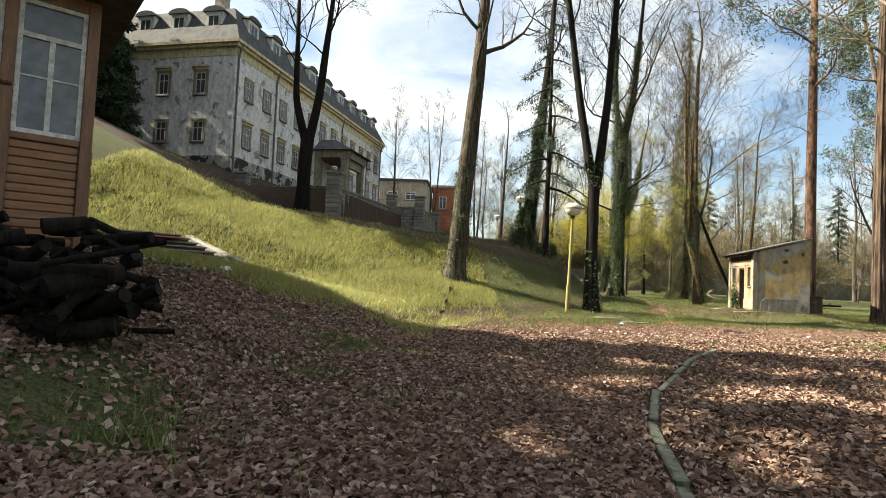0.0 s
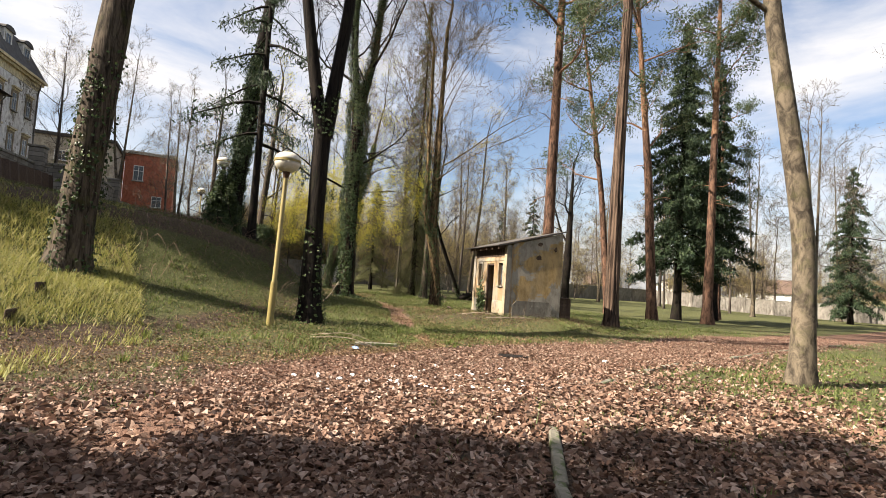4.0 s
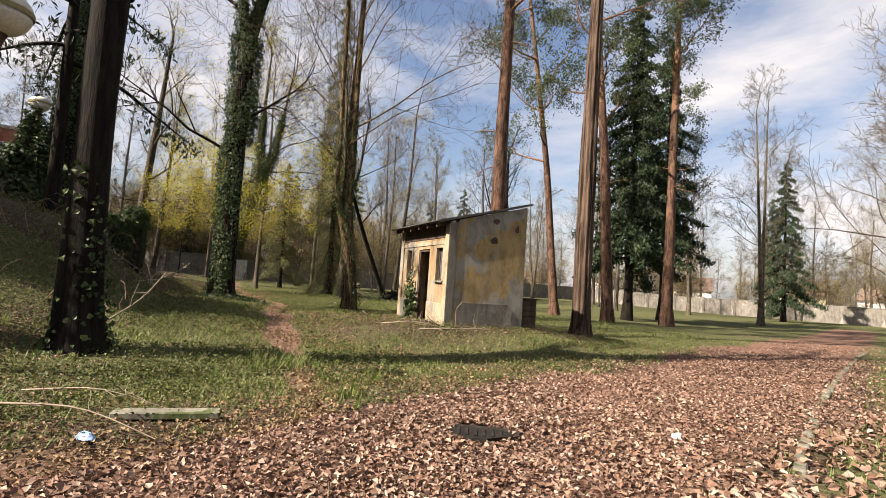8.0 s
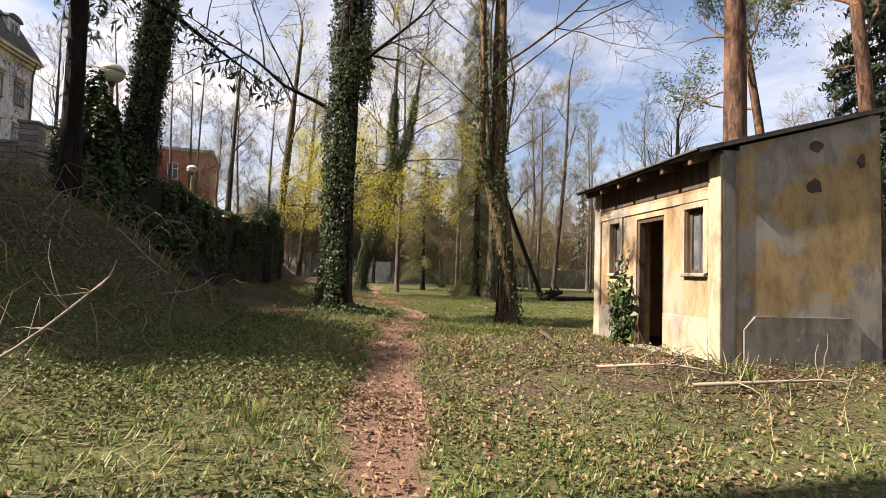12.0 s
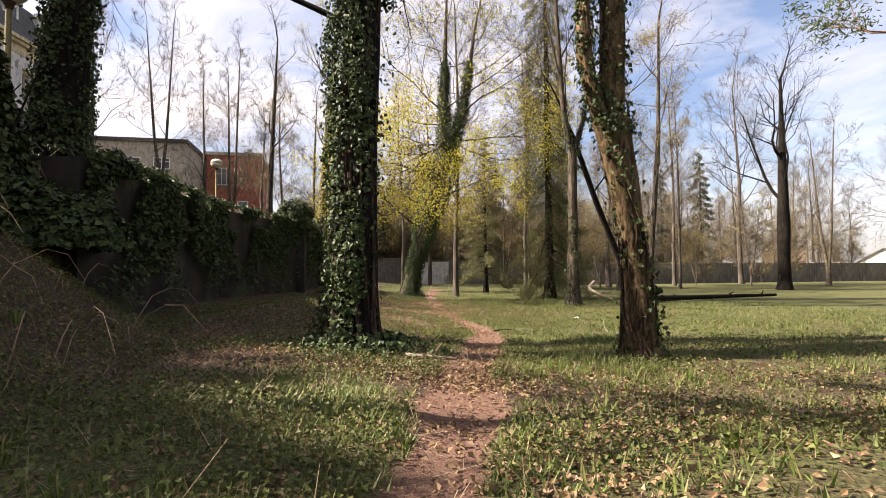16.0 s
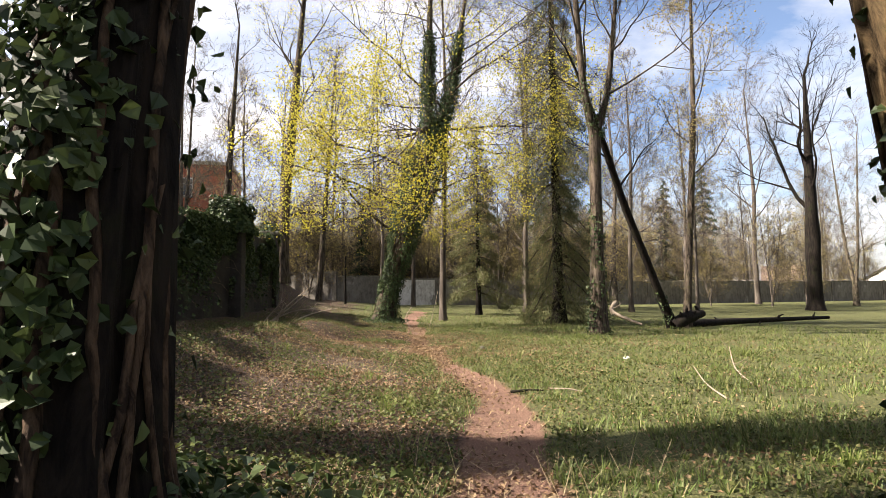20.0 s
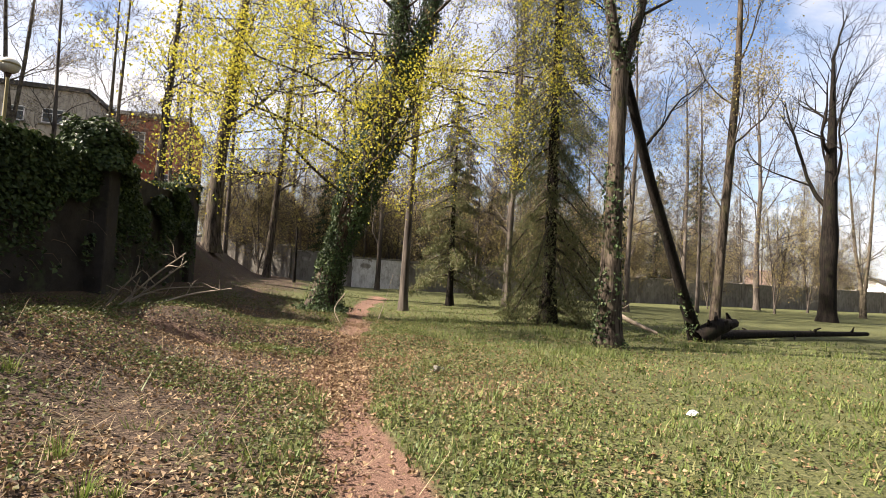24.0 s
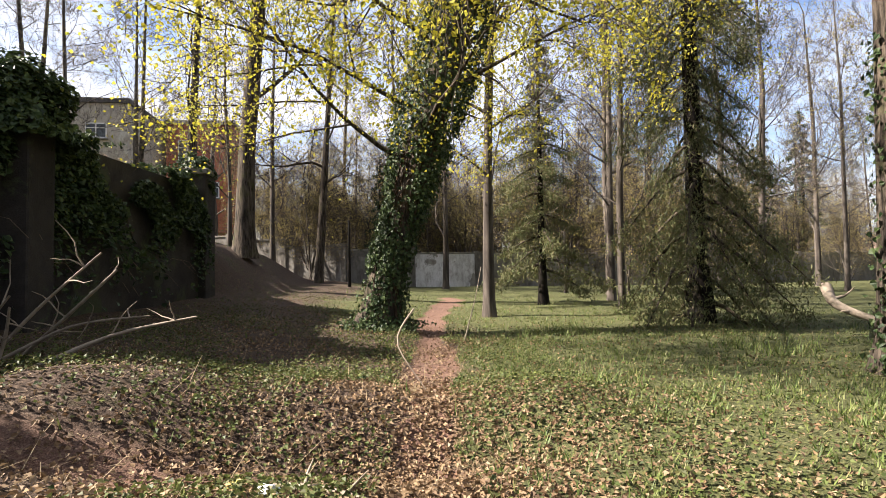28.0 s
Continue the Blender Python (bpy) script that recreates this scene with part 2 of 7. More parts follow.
def plaster(name, base, stain, bare, amount=0.56, sill=0.0):
    """Old lime plaster: streaks that run down, patches where the render has come off."""
    m, nt, b, _ = shader(name)
    v = coords(nt)
    streak = noise_of(nt, scaled(nt, v, (1, 1, 0.22)), 1.6, 7, 0.7)
    patch = noise_of(nt, v, 0.9, 8, 0.62, 0.4)
    grain = noise_of(nt, v, 45, 4, 0.6)
    c = mixed(nt, ramp(nt, streak, ((0.42, (0, 0, 0)), (0.7, (0.85, 0.85, 0.85)))), base, stain)
    c = mixed(nt, ramp(nt, patch, ((amount, (0, 0, 0)), (amount + 0.03, (1, 1, 1)))), c, bare)
    c = mixed(nt, 0.3, c, ramp(nt, grain, ((0.3, (0.6, 0.6, 0.6)), (0.7, (1.2, 1.2, 1.2)))), "MULTIPLY")
    grime = noise_of(nt, scaled(nt, v, (1, 1, 0.5)), 3.6, 7, 0.72, 0.3)
    c = mixed(nt, 0.75, c, ramp(nt, grime, ((0.36, (0.5, 0.46, 0.42)), (0.56, (1.08, 1.07, 1.05)))), "MULTIPLY")
    nt.links.new(c, b.inputs["Base Color"])
    b.inputs["Roughness"].default_value = 0.9
    bumped(nt, b, mixed(nt, 0.6, grain, patch), 0.5, 0.012)
    return m


PLASTER_SHED = plaster("ochre_plaster_weathered", (0.351, 0.248, 0.113), (0.17, 0.141, 0.0943), (0.251, 0.235, 0.201), 0.49)
PLASTER_FRONT = plaster("sunburnt_dirty_plaster", (0.309, 0.215, 0.121), (0.141, 0.101, 0.0639), (0.222, 0.189, 0.141), 0.52)
PLASTER_BARE = plaster("grey_cement_plinth", (0.164, 0.154, 0.134), (0.0984, 0.0918, 0.0787), (0.216, 0.203, 0.177), 0.57)
PLASTER_CREAM = plaster("cream_plaster_pilaster", (0.308, 0.26, 0.183), (0.171, 0.14, 0.0976), (0.229, 0.212, 0.183), 0.53)
PLASTER_WHITE = plaster("white_plaster_flaking", (0.68, 0.68, 0.67), (0.5, 0.49, 0.47), (0.288, 0.27, 0.239), 0.58)
PLASTER_YELLOW = plaster("yellow_plaster_cornice", (0.6, 0.52, 0.33), (0.46, 0.41, 0.3), (0.6, 0.55, 0.42), 0.62)
PLASTER_BEIGE = plaster("beige_plaster", (0.38, 0.34, 0.28), (0.3, 0.27, 0.23), (0.42, 0.39, 0.33), 0.62)
PLASTER_GREY = plaster("grey_concrete_wall", (0.192, 0.18, 0.16), (0.112, 0.104, 0.092), (0.264, 0.248, 0.224), 0.6)
BRICK_RED = plaster("red_brick_far", (0.34, 0.12, 0.075), (0.28, 0.1, 0.065), (0.4, 0.19, 0.13), 0.62)
CONCRETE = plain_stuff("worn_concrete", ((0.3, (0.139, 0.129, 0.112)), (0.7, (0.251, 0.234, 0.202))), size=5, bump=0.6, spots=(3.0, (0.0627, 0.0697, 0.0348), 0.55))
KERB_STONE = plain_stuff("mossy_kerb_concrete", ((0.3, (0.09, 0.085, 0.065)), (0.7, (0.22, 0.205, 0.165))), size=6, bump=0.7, spots=(2.5, (0.06, 0.075, 0.03), 0.5))
SLATE = plain_stuff("slate_roof", ((0.3, (0.055, 0.055, 0.06)), (0.7, (0.13, 0.125, 0.12))), size=2, rough=0.9, bump=0.5)
ROOF_FELT = plain_stuff("dark_roof_felt", ((0.3, (0.035, 0.032, 0.03)), (0.7, (0.1, 0.09, 0.08))), size=5, bump=0.5)
TILE_RED = plain_stuff("red_roof_tiles", ((0.3, (0.10, 0.07, 0.055)), (0.7, (0.17, 0.12, 0.095))), size=2, bump=0.3)
WOOD_BROWN = plain_stuff("brown_stained_boards", ((0.3, (0.131, 0.0615, 0.0262)), (0.7, (0.279, 0.139, 0.0615))), scale=(0.25, 0.25, 3.0), size=5, rough=0.6, bump=0.3)
WOOD_POST = plain_stuff("brown_posts", ((0.3, (0.0984, 0.0451, 0.0205)), (0.7, (0.213, 0.102, 0.0451))), scale=(2, 2, 0.3), size=5, rough=0.6, bump=0.3)
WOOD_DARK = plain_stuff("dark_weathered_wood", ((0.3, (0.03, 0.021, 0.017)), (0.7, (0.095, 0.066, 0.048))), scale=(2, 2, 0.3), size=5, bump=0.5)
WOOD_GREY = plain_stuff("grey_dead_wood", ((0.3, (0.131, 0.105, 0.0787)), (0.7, (0.295, 0.243, 0.184))), scale=(0.656, 0.656, 0.656), size=6, bump=0.6)
PAINT_FRAME = plain_stuff("flaking_pale_paint", ((0.35, (0.3, 0.27, 0.22)), (0.6, (0.58, 0.57, 0.53))), size=9, rough=0.6, bump=0.4)
PAINT_LAMP = plain_stuff("ochre_green_lamp_paint", ((0.3, (0.156, 0.123, 0.0369)), (0.7, (0.254, 0.205, 0.0697))), scale=(1, 1, 0.4), size=7, rough=0.5, bump=0.2, spots=(5.0, (0.082, 0.0492, 0.0246), 0.62))
GLOBE = plain_stuff("milky_lamp_globe", ((0.3, (0.458, 0.428, 0.354)), (0.7, (0.605, 0.583, 0.517))), size=4, rough=0.35, bump=0.1, spots=(4.0, (0.221, 0.199, 0.125), 0.6))
METAL_DARK = plain_stuff("rusty_dark_iron", ((0.3, (0.03, 0.022, 0.018)), (0.7, (0.11, 0.062, 0.04))), size=8, rough=0.7, bump=0.3, metal=0.4)
PIPE = plain_stuff("grey_zinc_pipe", ((0.3, (0.1, 0.09, 0.08)), (0.7, (0.2, 0.18, 0.16))), size=6, rough=0.55, bump=0.2, metal=0.5)
WHITE_PAINT = plain_stuff("white_house_paint", ((0.3, (0.62, 0.6, 0.56)), (0.7, (0.78, 0.76, 0.72))), size=3, rough=0.8, bump=0.2)
YELLOW_PAINT = plain_stuff("pale_yellow_house_paint", ((0.3, (0.6, 0.52, 0.33)), (0.7, (0.7, 0.63, 0.42))), size=3, rough=0.8, bump=0.2)
STEM_DRY = plain_stuff("dry_bramble_stem", ((0.3, (0.12, 0.08, 0.055)), (0.7, (0.26, 0.19, 0.135))), size=3, bump=0.0)
SOIL = plain_stuff("dark_soil", ((0.3, (0.04, 0.028, 0.02)), (0.7, (0.11, 0.075, 0.05))), size=6, bump=0.8, distance=0.04)
PLASTIC_WHITE = plain_stuff("crumpled_white_litter", ((0.3, (0.6, 0.6, 0.58)), (0.7, (0.8, 0.8, 0.78))), size=9, rough=0.5, bump=0.3)
PLASTIC_BLUE = plain_stuff("faded_blue_litter", ((0.3, (0.12, 0.22, 0.4)), (0.7, (0.3, 0.42, 0.6))), size=9, rough=0.5, bump=0.3)
PLASTIC_RED = plain_stuff("faded_red_litter", ((0.3, (0.3, 0.06, 0.05)), (0.7, (0.45, 0.12, 0.1))), size=9, rough=0.5, bump=0.3)
PLASTIC_GREEN = plain_stuff("green_litter", ((0.3, (0.05, 0.3, 0.15)), (0.7, (0.1, 0.42, 0.22))), size=9, rough=0.5, bump=0.3)
PAPER_YELLOW = plain_stuff("yellow_paper_litter", ((0.3, (0.5, 0.36, 0.1)), (0.7, (0.65, 0.5, 0.2))), size=9, rough=0.7, bump=0.3)


def glass_material():
    m, nt, b, _ = shader("old_window_glass")
    dust = noise_of(nt, coords(nt), 5.0, 5, 0.6)
    nt.links.new(ramp(nt, dust, ((0.3, (0.03, 0.035, 0.04)), (0.7, (0.11, 0.12, 0.13)))), b.inputs["Base Color"])
    b.inputs["Roughness"].default_value = 0.12
    b.inputs["Specular IOR Level"].default_value = 0.5
    b.inputs["IOR"].default_value = 1.5
    return m


GLASS = glass_material()

# ---- building blocks ----


def mesh_of(name, verts, faces, material, flat=False):
    """A mesh from arrays of vertices and of faces with one number of corners."""
    me = bpy.data.meshes.new(name)
    verts, faces = np.asarray(verts, np.float32), np.asarray(faces, np.int32)
    n = faces.shape[1]
    me.vertices.add(len(verts))
    me.vertices.foreach_set("co", verts.ravel())
    me.loops.add(faces.size)
    me.loops.foreach_set("vertex_index", faces.ravel())
    me.polygons.add(len(faces))
    me.polygons.foreach_set("loop_start", np.arange(0, faces.size, n, dtype=np.int32))
    me.polygons.foreach_set("use_smooth", np.full(len(faces), not flat))
    me.update(calc_edges=True)
    me.materials.append(material)
    return me


def child(name, me, parent, label="", at=None):
    ob = new(name, me)
    ob.parent = parent
    if at is not None:
        ob.matrix_basis = at
    if label:
        ob["label"] = label
    return ob


def part(name, bm, material, parent, label="", smooth_faces=False):
    me = bpy.data.meshes.new(name)
    for f in bm.faces:
        f.smooth = smooth_faces
    bm.to_mesh(me)
    bm.free()
    me.materials.append(material)
    return child(name, me, parent, label)


def thing(name, x, y, z, label, category, turn=0.0, group="", kind=""):
    ob = new(name)
    ob.empty_display_size = 0.2
    ob.matrix_basis = pose(x, y, z, 0, 0, turn)
    return tagged(ob, label, category, group, kind)


def box(bm, x0, y0, z0, x1, y1, z1, bevel=0.0):
    r = bmesh.ops.create_cube(bm, size=1.0)
    bmesh.ops.scale(bm, vec=(x1 - x0, y1 - y0, z1 - z0), verts=r["verts"])
    bmesh.ops.translate(bm, vec=((x0 + x1) / 2, (y0 + y1) / 2, (z0 + z1) / 2), verts=r["verts"])
    if bevel:
        bmesh.ops.bevel(bm, geom=list({e for v in r["verts"] for e in v.link_edges}), offset=bevel, segments=1, affect="EDGES")
    return r["verts"]


def boxes(*items, bevel=0.0):
    bm = bmesh.new()
    for it in items:
        box(bm, *it, bevel=bevel)
    return bm


def pierced(ys, zs, thick, holes):
    """One wall along y with openings: cells of the grid ys by zs, but for the holes (column, row)."""
    bm = bmesh.new()
    corner = {(a, b, c): bm.verts.new((x, y, z)) for a, x in enumerate((0.0, thick)) for b, y in enumerate(ys) for c, z in enumerate(zs)}
    solid = {(b, c) for b in range(len(ys) - 1) for c in range(len(zs) - 1)} - set(holes)
    for b, c in sorted(solid):
        ring = ((b, c), (b + 1, c), (b + 1, c + 1), (b, c + 1))
        bm.faces.new([corner[(0, *r)] for r in ring[::-1]])
        bm.faces.new([corner[(1, *r)] for r in ring])
        for side, beside in enumerate(((b, c - 1), (b + 1, c), (b, c + 1), (b - 1, c))):
            if beside not in solid:
                p, q = ring[side], ring[(side + 1) % 4]
                bm.faces.new([corner[(0, *p)], corner[(0, *q)], corner[(1, *q)], corner[(1, *p)]])
    bmesh.ops.recalc_face_normals(bm, faces=bm.faces)
    return bm


def prism(outline, z0, z1):
    """An upright prism over a plan outline."""
    bm = bmesh.new()
    low = [bm.verts.new((x, y, z0)) for x, y in outline]
    top = [bm.verts.new((x, y, z1)) for x, y in outline]
    n = len(outline)
    bm.faces.new(low[::-1])
    bm.faces.new(top)
    for k in range(n):
        bm.faces.new((low[k], low[(k + 1) % n], top[(k + 1) % n], top[k]))
    bmesh.ops.recalc_face_normals(bm, faces=bm.faces)
    return bm


ROUND = {n: (np.cos(np.arange(n) * 2 * np.pi / n), np.sin(np.arange(n) * 2 * np.pi / n)) for n in range(3, 49)}
RINGS = {}


class Tubes:
    """Collects tapered tubes into one mesh of quads."""

    def __init__(self):
        self.v, self.f, self.n = [], [], 0

    def add(self, points, radii, sides=6, wobble=0.0, flare=0.0, rng=None, ribs=0):
        pts = np.asarray(points, float)
        k = len(pts)
        way = np.empty_like(pts)
        way[1:-1] = pts[2:] - pts[:-2]
        way[0], way[-1] = pts[1] - pts[0], pts[-1] - pts[-2]
        way /= np.sqrt((way * way).sum(1, keepdims=True)) + 1e-9
        ref = (1.0, 0, 0) if abs(way[0][0]) < 0.8 else (0, 1.0, 0)
        if not (wobble or ribs or flare):
            x, y, z = way[:, 0], way[:, 1], way[:, 2]
            o = np.zeros(k)
            u = np.stack([o, z, -y], 1) if ref[0] else np.stack([-z, o, x], 1)
            u /= np.sqrt((u * u).sum(1, keepdims=True)) + 1e-9
            w = np.stack([y * u[:, 2] - z * u[:, 1], z * u[:, 0] - x * u[:, 2], x * u[:, 1] - y * u[:, 0]], 1)
            c, s = ROUND[sides]
            r = np.asarray(radii, float)[:, None, None]
            self.v.append((pts[:, None, :] + r * (c[None, :, None] * u[:, None, :] + s[None, :, None] * w[:, None, :])).reshape(-1, 3))
            self.f.append(self.quads(k, sides) + self.n)
            self.n += k * sides
            return
        ref = np.array(ref)
        a = np.arange(sides) * 2 * np.pi / sides
        rings = []
        phase = rng.random() * 6 if rng is not None else 0.0
        for i in range(k):
            u = np.cross(way[i], ref)
            u /= np.linalg.norm(u) + 1e-9
            w = np.cross(way[i], u)
            r = np.full(sides, radii[i])
            if wobble and rng is not None:
                r = r * (1 + wobble * np.sin(a * 2 + phase + i * 0.31) + wobble * 0.7 * np.sin(a * 5 + phase * 2 + i * 0.83) + wobble * 0.6 * (rng.random(sides) - 0.5))
            if ribs:
                r = r * (1 + 0.10 * np.sin(a * ribs + 0.5 * np.sin(i * 0.35)) + 0.04 * np.sin(a * ribs * 2.3 + i * 0.2))
            if flare:
                h = pts[i][2] - pts[0][2]
                r = r * (1 + flare * math.exp(-h / 0.35) * (1 + 0.5 * np.sin(a * 5 + phase)))
            rings.append(pts[i] + np.outer(r * np.cos(a), u) + np.outer(r * np.sin(a), w))
        self.v.append(np.concatenate(rings))
        self.f.append(self.quads(k, sides) + self.n)
        self.n += k * sides

    def quads(self, k, sides):
        if (k, sides) not in RINGS:
            base = np.arange(k - 1)[:, None] * sides
            j = np.arange(sides)
            j2 = (j + 1) % sides
            RINGS[k, sides] = np.stack([base + j, base + j2, base + sides + j2, base + sides + j], -1).reshape(-1, 4)
        return RINGS[k, sides]

    def joined(self, other):
        for v, f in zip(other.v, other.f):
            self.v.append(v)
        self.f += [f + self.n for f in other.f]
        self.n += other.n
        return self

    def mesh(self, name, material):
        return mesh_of(name, np.concatenate(self.v), np.concatenate(self.f), material)


def unit(v):
    return v / (np.linalg.norm(v) + 1e-9)


def leaf_quads(name, places, material, size, rng, normals=None, spread=1.0, long=1.3, jitter=0.0, fold=0.25, droop=0.0, lobed=False):
    """Many single leaves folded along the midrib, each an island of its own; lobed ones have five points."""
    p = np.asarray(places, float)
    n = len(p)
    if normals is None:
        nor = rng.normal(size=(n, 3))
    else:
        nor = np.asarray(normals, float) + rng.normal(size=(n, 3)) * spread
    nor /= np.linalg.norm(nor, axis=1, keepdims=True) + 1e-9
    t = np.cross(nor, rng.normal(size=(n, 3)))
    t[:, 2] -= droop
    t /= np.linalg.norm(t, axis=1, keepdims=True) + 1e-9
    s = np.cross(nor, t)
    sz = (size * (0.6 + 0.8 * rng.random(n)))[:, None]
    if jitter:
        p = p + rng.normal(size=(n, 3)) * jitter
    tip, tail = p + t * sz * long * 0.5, p - t * sz * long * 0.5
    lift = nor * sz * fold
    left, right = p + s * sz * 0.5 + lift, p - s * sz * 0.5 + lift
    if lobed:
        mid = tail + (tip - tail) * 0.72
        low = tail + (tip - tail) * 0.34
        shape = [tail, low - s * sz * 0.56 + lift, mid - s * sz * 0.3 + lift * 0.8, tip, mid + s * sz * 0.3 + lift * 0.8, low + s * sz * 0.56 + lift]
        verts = np.stack(shape, 1).reshape(-1, 3)
        q = np.arange(n)[:, None] * 6
        faces = np.concatenate([q + [0, 1, 2], q + [0, 2, 3], q + [0, 3, 4], q + [0, 4, 5]], 1).reshape(-1, 3)
        return mesh_of(name, verts, faces, material, flat=True)
    verts = np.stack([tail, right, tip, left], 1).reshape(-1, 3)
    q = np.arange(n)[:, None] * 4
    faces = np.concatenate([q + [0, 1, 2], q + [0, 2, 3]], 1).reshape(-1, 3)
    return mesh_of(name, verts, faces, material, flat=True)

# ---- the lie of the land ----
def lerp(a, b, k):
    return a + (b - a) * k


def smooth(a, b, v):
    k = min(1.0, max(0.0, (v - a) / (b - a)))
    return k * k * (3 - 2 * k)


def along(table, v):
    """Piecewise-linear value of a table of (key, value) pairs."""
    if v <= table[0][0]:
        return table[0][1]
    for (a, p), (b, q) in zip(table, table[1:]):
        if v <= b:
            return lerp(p, q, (v - a) / (b - a))
    return table[-1][1]


# the foot of the bank (y, x) and its rise by the distance to the left of it
FOOT = ((-40, -4.0), (0, -2.6), (8, -1.1), (14, 0.6), (17.0, 2.2), (19.5, 6.3), (22, 8.3), (26, 9.9), (30, 10.0), (33, 9.55), (36, 10.1), (40, 11.2), (46.3, 13.95), (52.5, 15.5), (58, 17.0), (70, 18.5), (110, 19.0))
RISE_START = ((0, 0.0), (3, 1.15), (6, 1.65), (10, 2.5), (20, 5.2), (28, 8.8), (40, 9.8), (400, 11.0))
RISE = ((0, 0.0), (1.0, 0.16), (7.0, 1.1), (15.0, 3.4), (25.0, 8.4), (40.0, 9.4), (400.0, 11.0))
RISE_BANK = ((0, 0.0), (0.5, 0.3), (2.0, 1.6), (4.0, 2.25), (8.0, 2.7), (15.0, 3.6), (25.0, 8.4), (40.0, 9.4), (400.0, 11.0))
RISE_WALL = ((0, 0.0), (0.5, 0.12), (1.25, 0.25), (1.58, 2.9), (6.0, 3.25), (15.0, 3.6), (25.0, 8.4), (40.0, 9.4), (400.0, 11.0))
UPPER_A, UPPER_B = (-4.3, 36.6), (1.8, 57.6)   # line of the upper retaining wall
MOUND = (15.2, 22.4)


def ground(x, y):
    d = (along(FOOT, y) - x) * 0.95
    k = smooth(31.0, 33.0, y) * (1 - smooth(52.0, 56.0, y))
    low = lerp(along(RISE, max(d, 0)), along(RISE_BANK, max(d, 0)), smooth(21.5, 25.5, y) * (1 - smooth(64, 74, y)))
    z = lerp(low, along(RISE_WALL, max(d, 0)), k)
    z = lerp(along(RISE_START, max(d, 0)), z, smooth(12, 18, y))
    if y > 54:
        z *= lerp(1.0, 0.8, smooth(54, 72, y))
    z += 0.45 * smooth(-6.0, 0.0, d) * smooth(17, 24, y)
    # the terrace of the mansion behind the upper wall
    (ax, ay), (bx, by) = UPPER_A, UPPER_B
    s = (x - ax) * (by - ay) - (y - ay) * (bx - ax)
    if s < 0 and ay < y < 84:
        z = max(z, 6.6)
    r = math.hypot(x - MOUND[0], y - MOUND[1])
    z += 0.33 * (1 - smooth(1.8, 4.6, r))
    if 31 < y < 45 and 8 < x < 18:
        z += 0.36 * math.exp(-((x - 11.0 - (y - 33.0) * 0.4) / 1.0) ** 2) * smooth(31, 34, y) * (1 - smooth(41, 44.5, y))
    if 38 < y < 46 and 11 < x < 22:
        z -= 0.2 * math.exp(-((y - 41.1) / 0.5) ** 2) * smooth(11.5, 13.5, x) * (1 - smooth(17.6, 19.2, x))
        for cx, cy, r, up in ((15.4, 42.3, 0.9, 0.16), (17.0, 42.4, 0.8, 0.2), (18.9, 42.2, 0.8, 0.18), (16.2, 39.9, 0.9, 0.12)):
            z += up * math.exp(-((x - cx) ** 2 + (y - cy) ** 2) / (r * r))
    z += 0.5 * smooth(44, 70, y) - 0.25 * smooth(20, 45, x)
    return z


TRAIL = ((7.4, 13.5), (8.6, 16.0), (9.0, 17.2), (9.7, 18.8), (10.4, 20.8), (11.9, 24.8), (13.0, 27.2), (13.6, 28.6), (14.9, 31.2), (16.1, 33.7), (16.45, 36.0), (16.95, 38.9), (17.5, 41.3), (18.2, 43.6), (18.8, 45.5), (19.4, 48.2), (20.4, 51.5), (23.0, 58.0))
BROAD = ((-2.0, -8.0), (-0.2, 0.0), (1.2, 6.0), (3.4, 11.4), (6.2, 14.4), (10.0, 14.9), (14.5, 15.5), (22.0, 17.0), (36.0, 19.3), (62.0, 24.0))


def to_line(line, x, y):
    """The distance from a broken line, and how far along it."""
    best, where, run = 1e9, 0.0, 0.0
    for (ax, ay), (bx, by) in zip(line, line[1:]):
        lx, ly = bx - ax, by - ay
        n = math.hypot(lx, ly)
        k = min(1.0, max(0.0, ((x - ax) * lx + (y - ay) * ly) / (n * n)))
        d = math.hypot(x - ax - lx * k, y - ay - ly * k)
        if d < best:
            best, where = d, run + n * k
        run += n
    return best, where


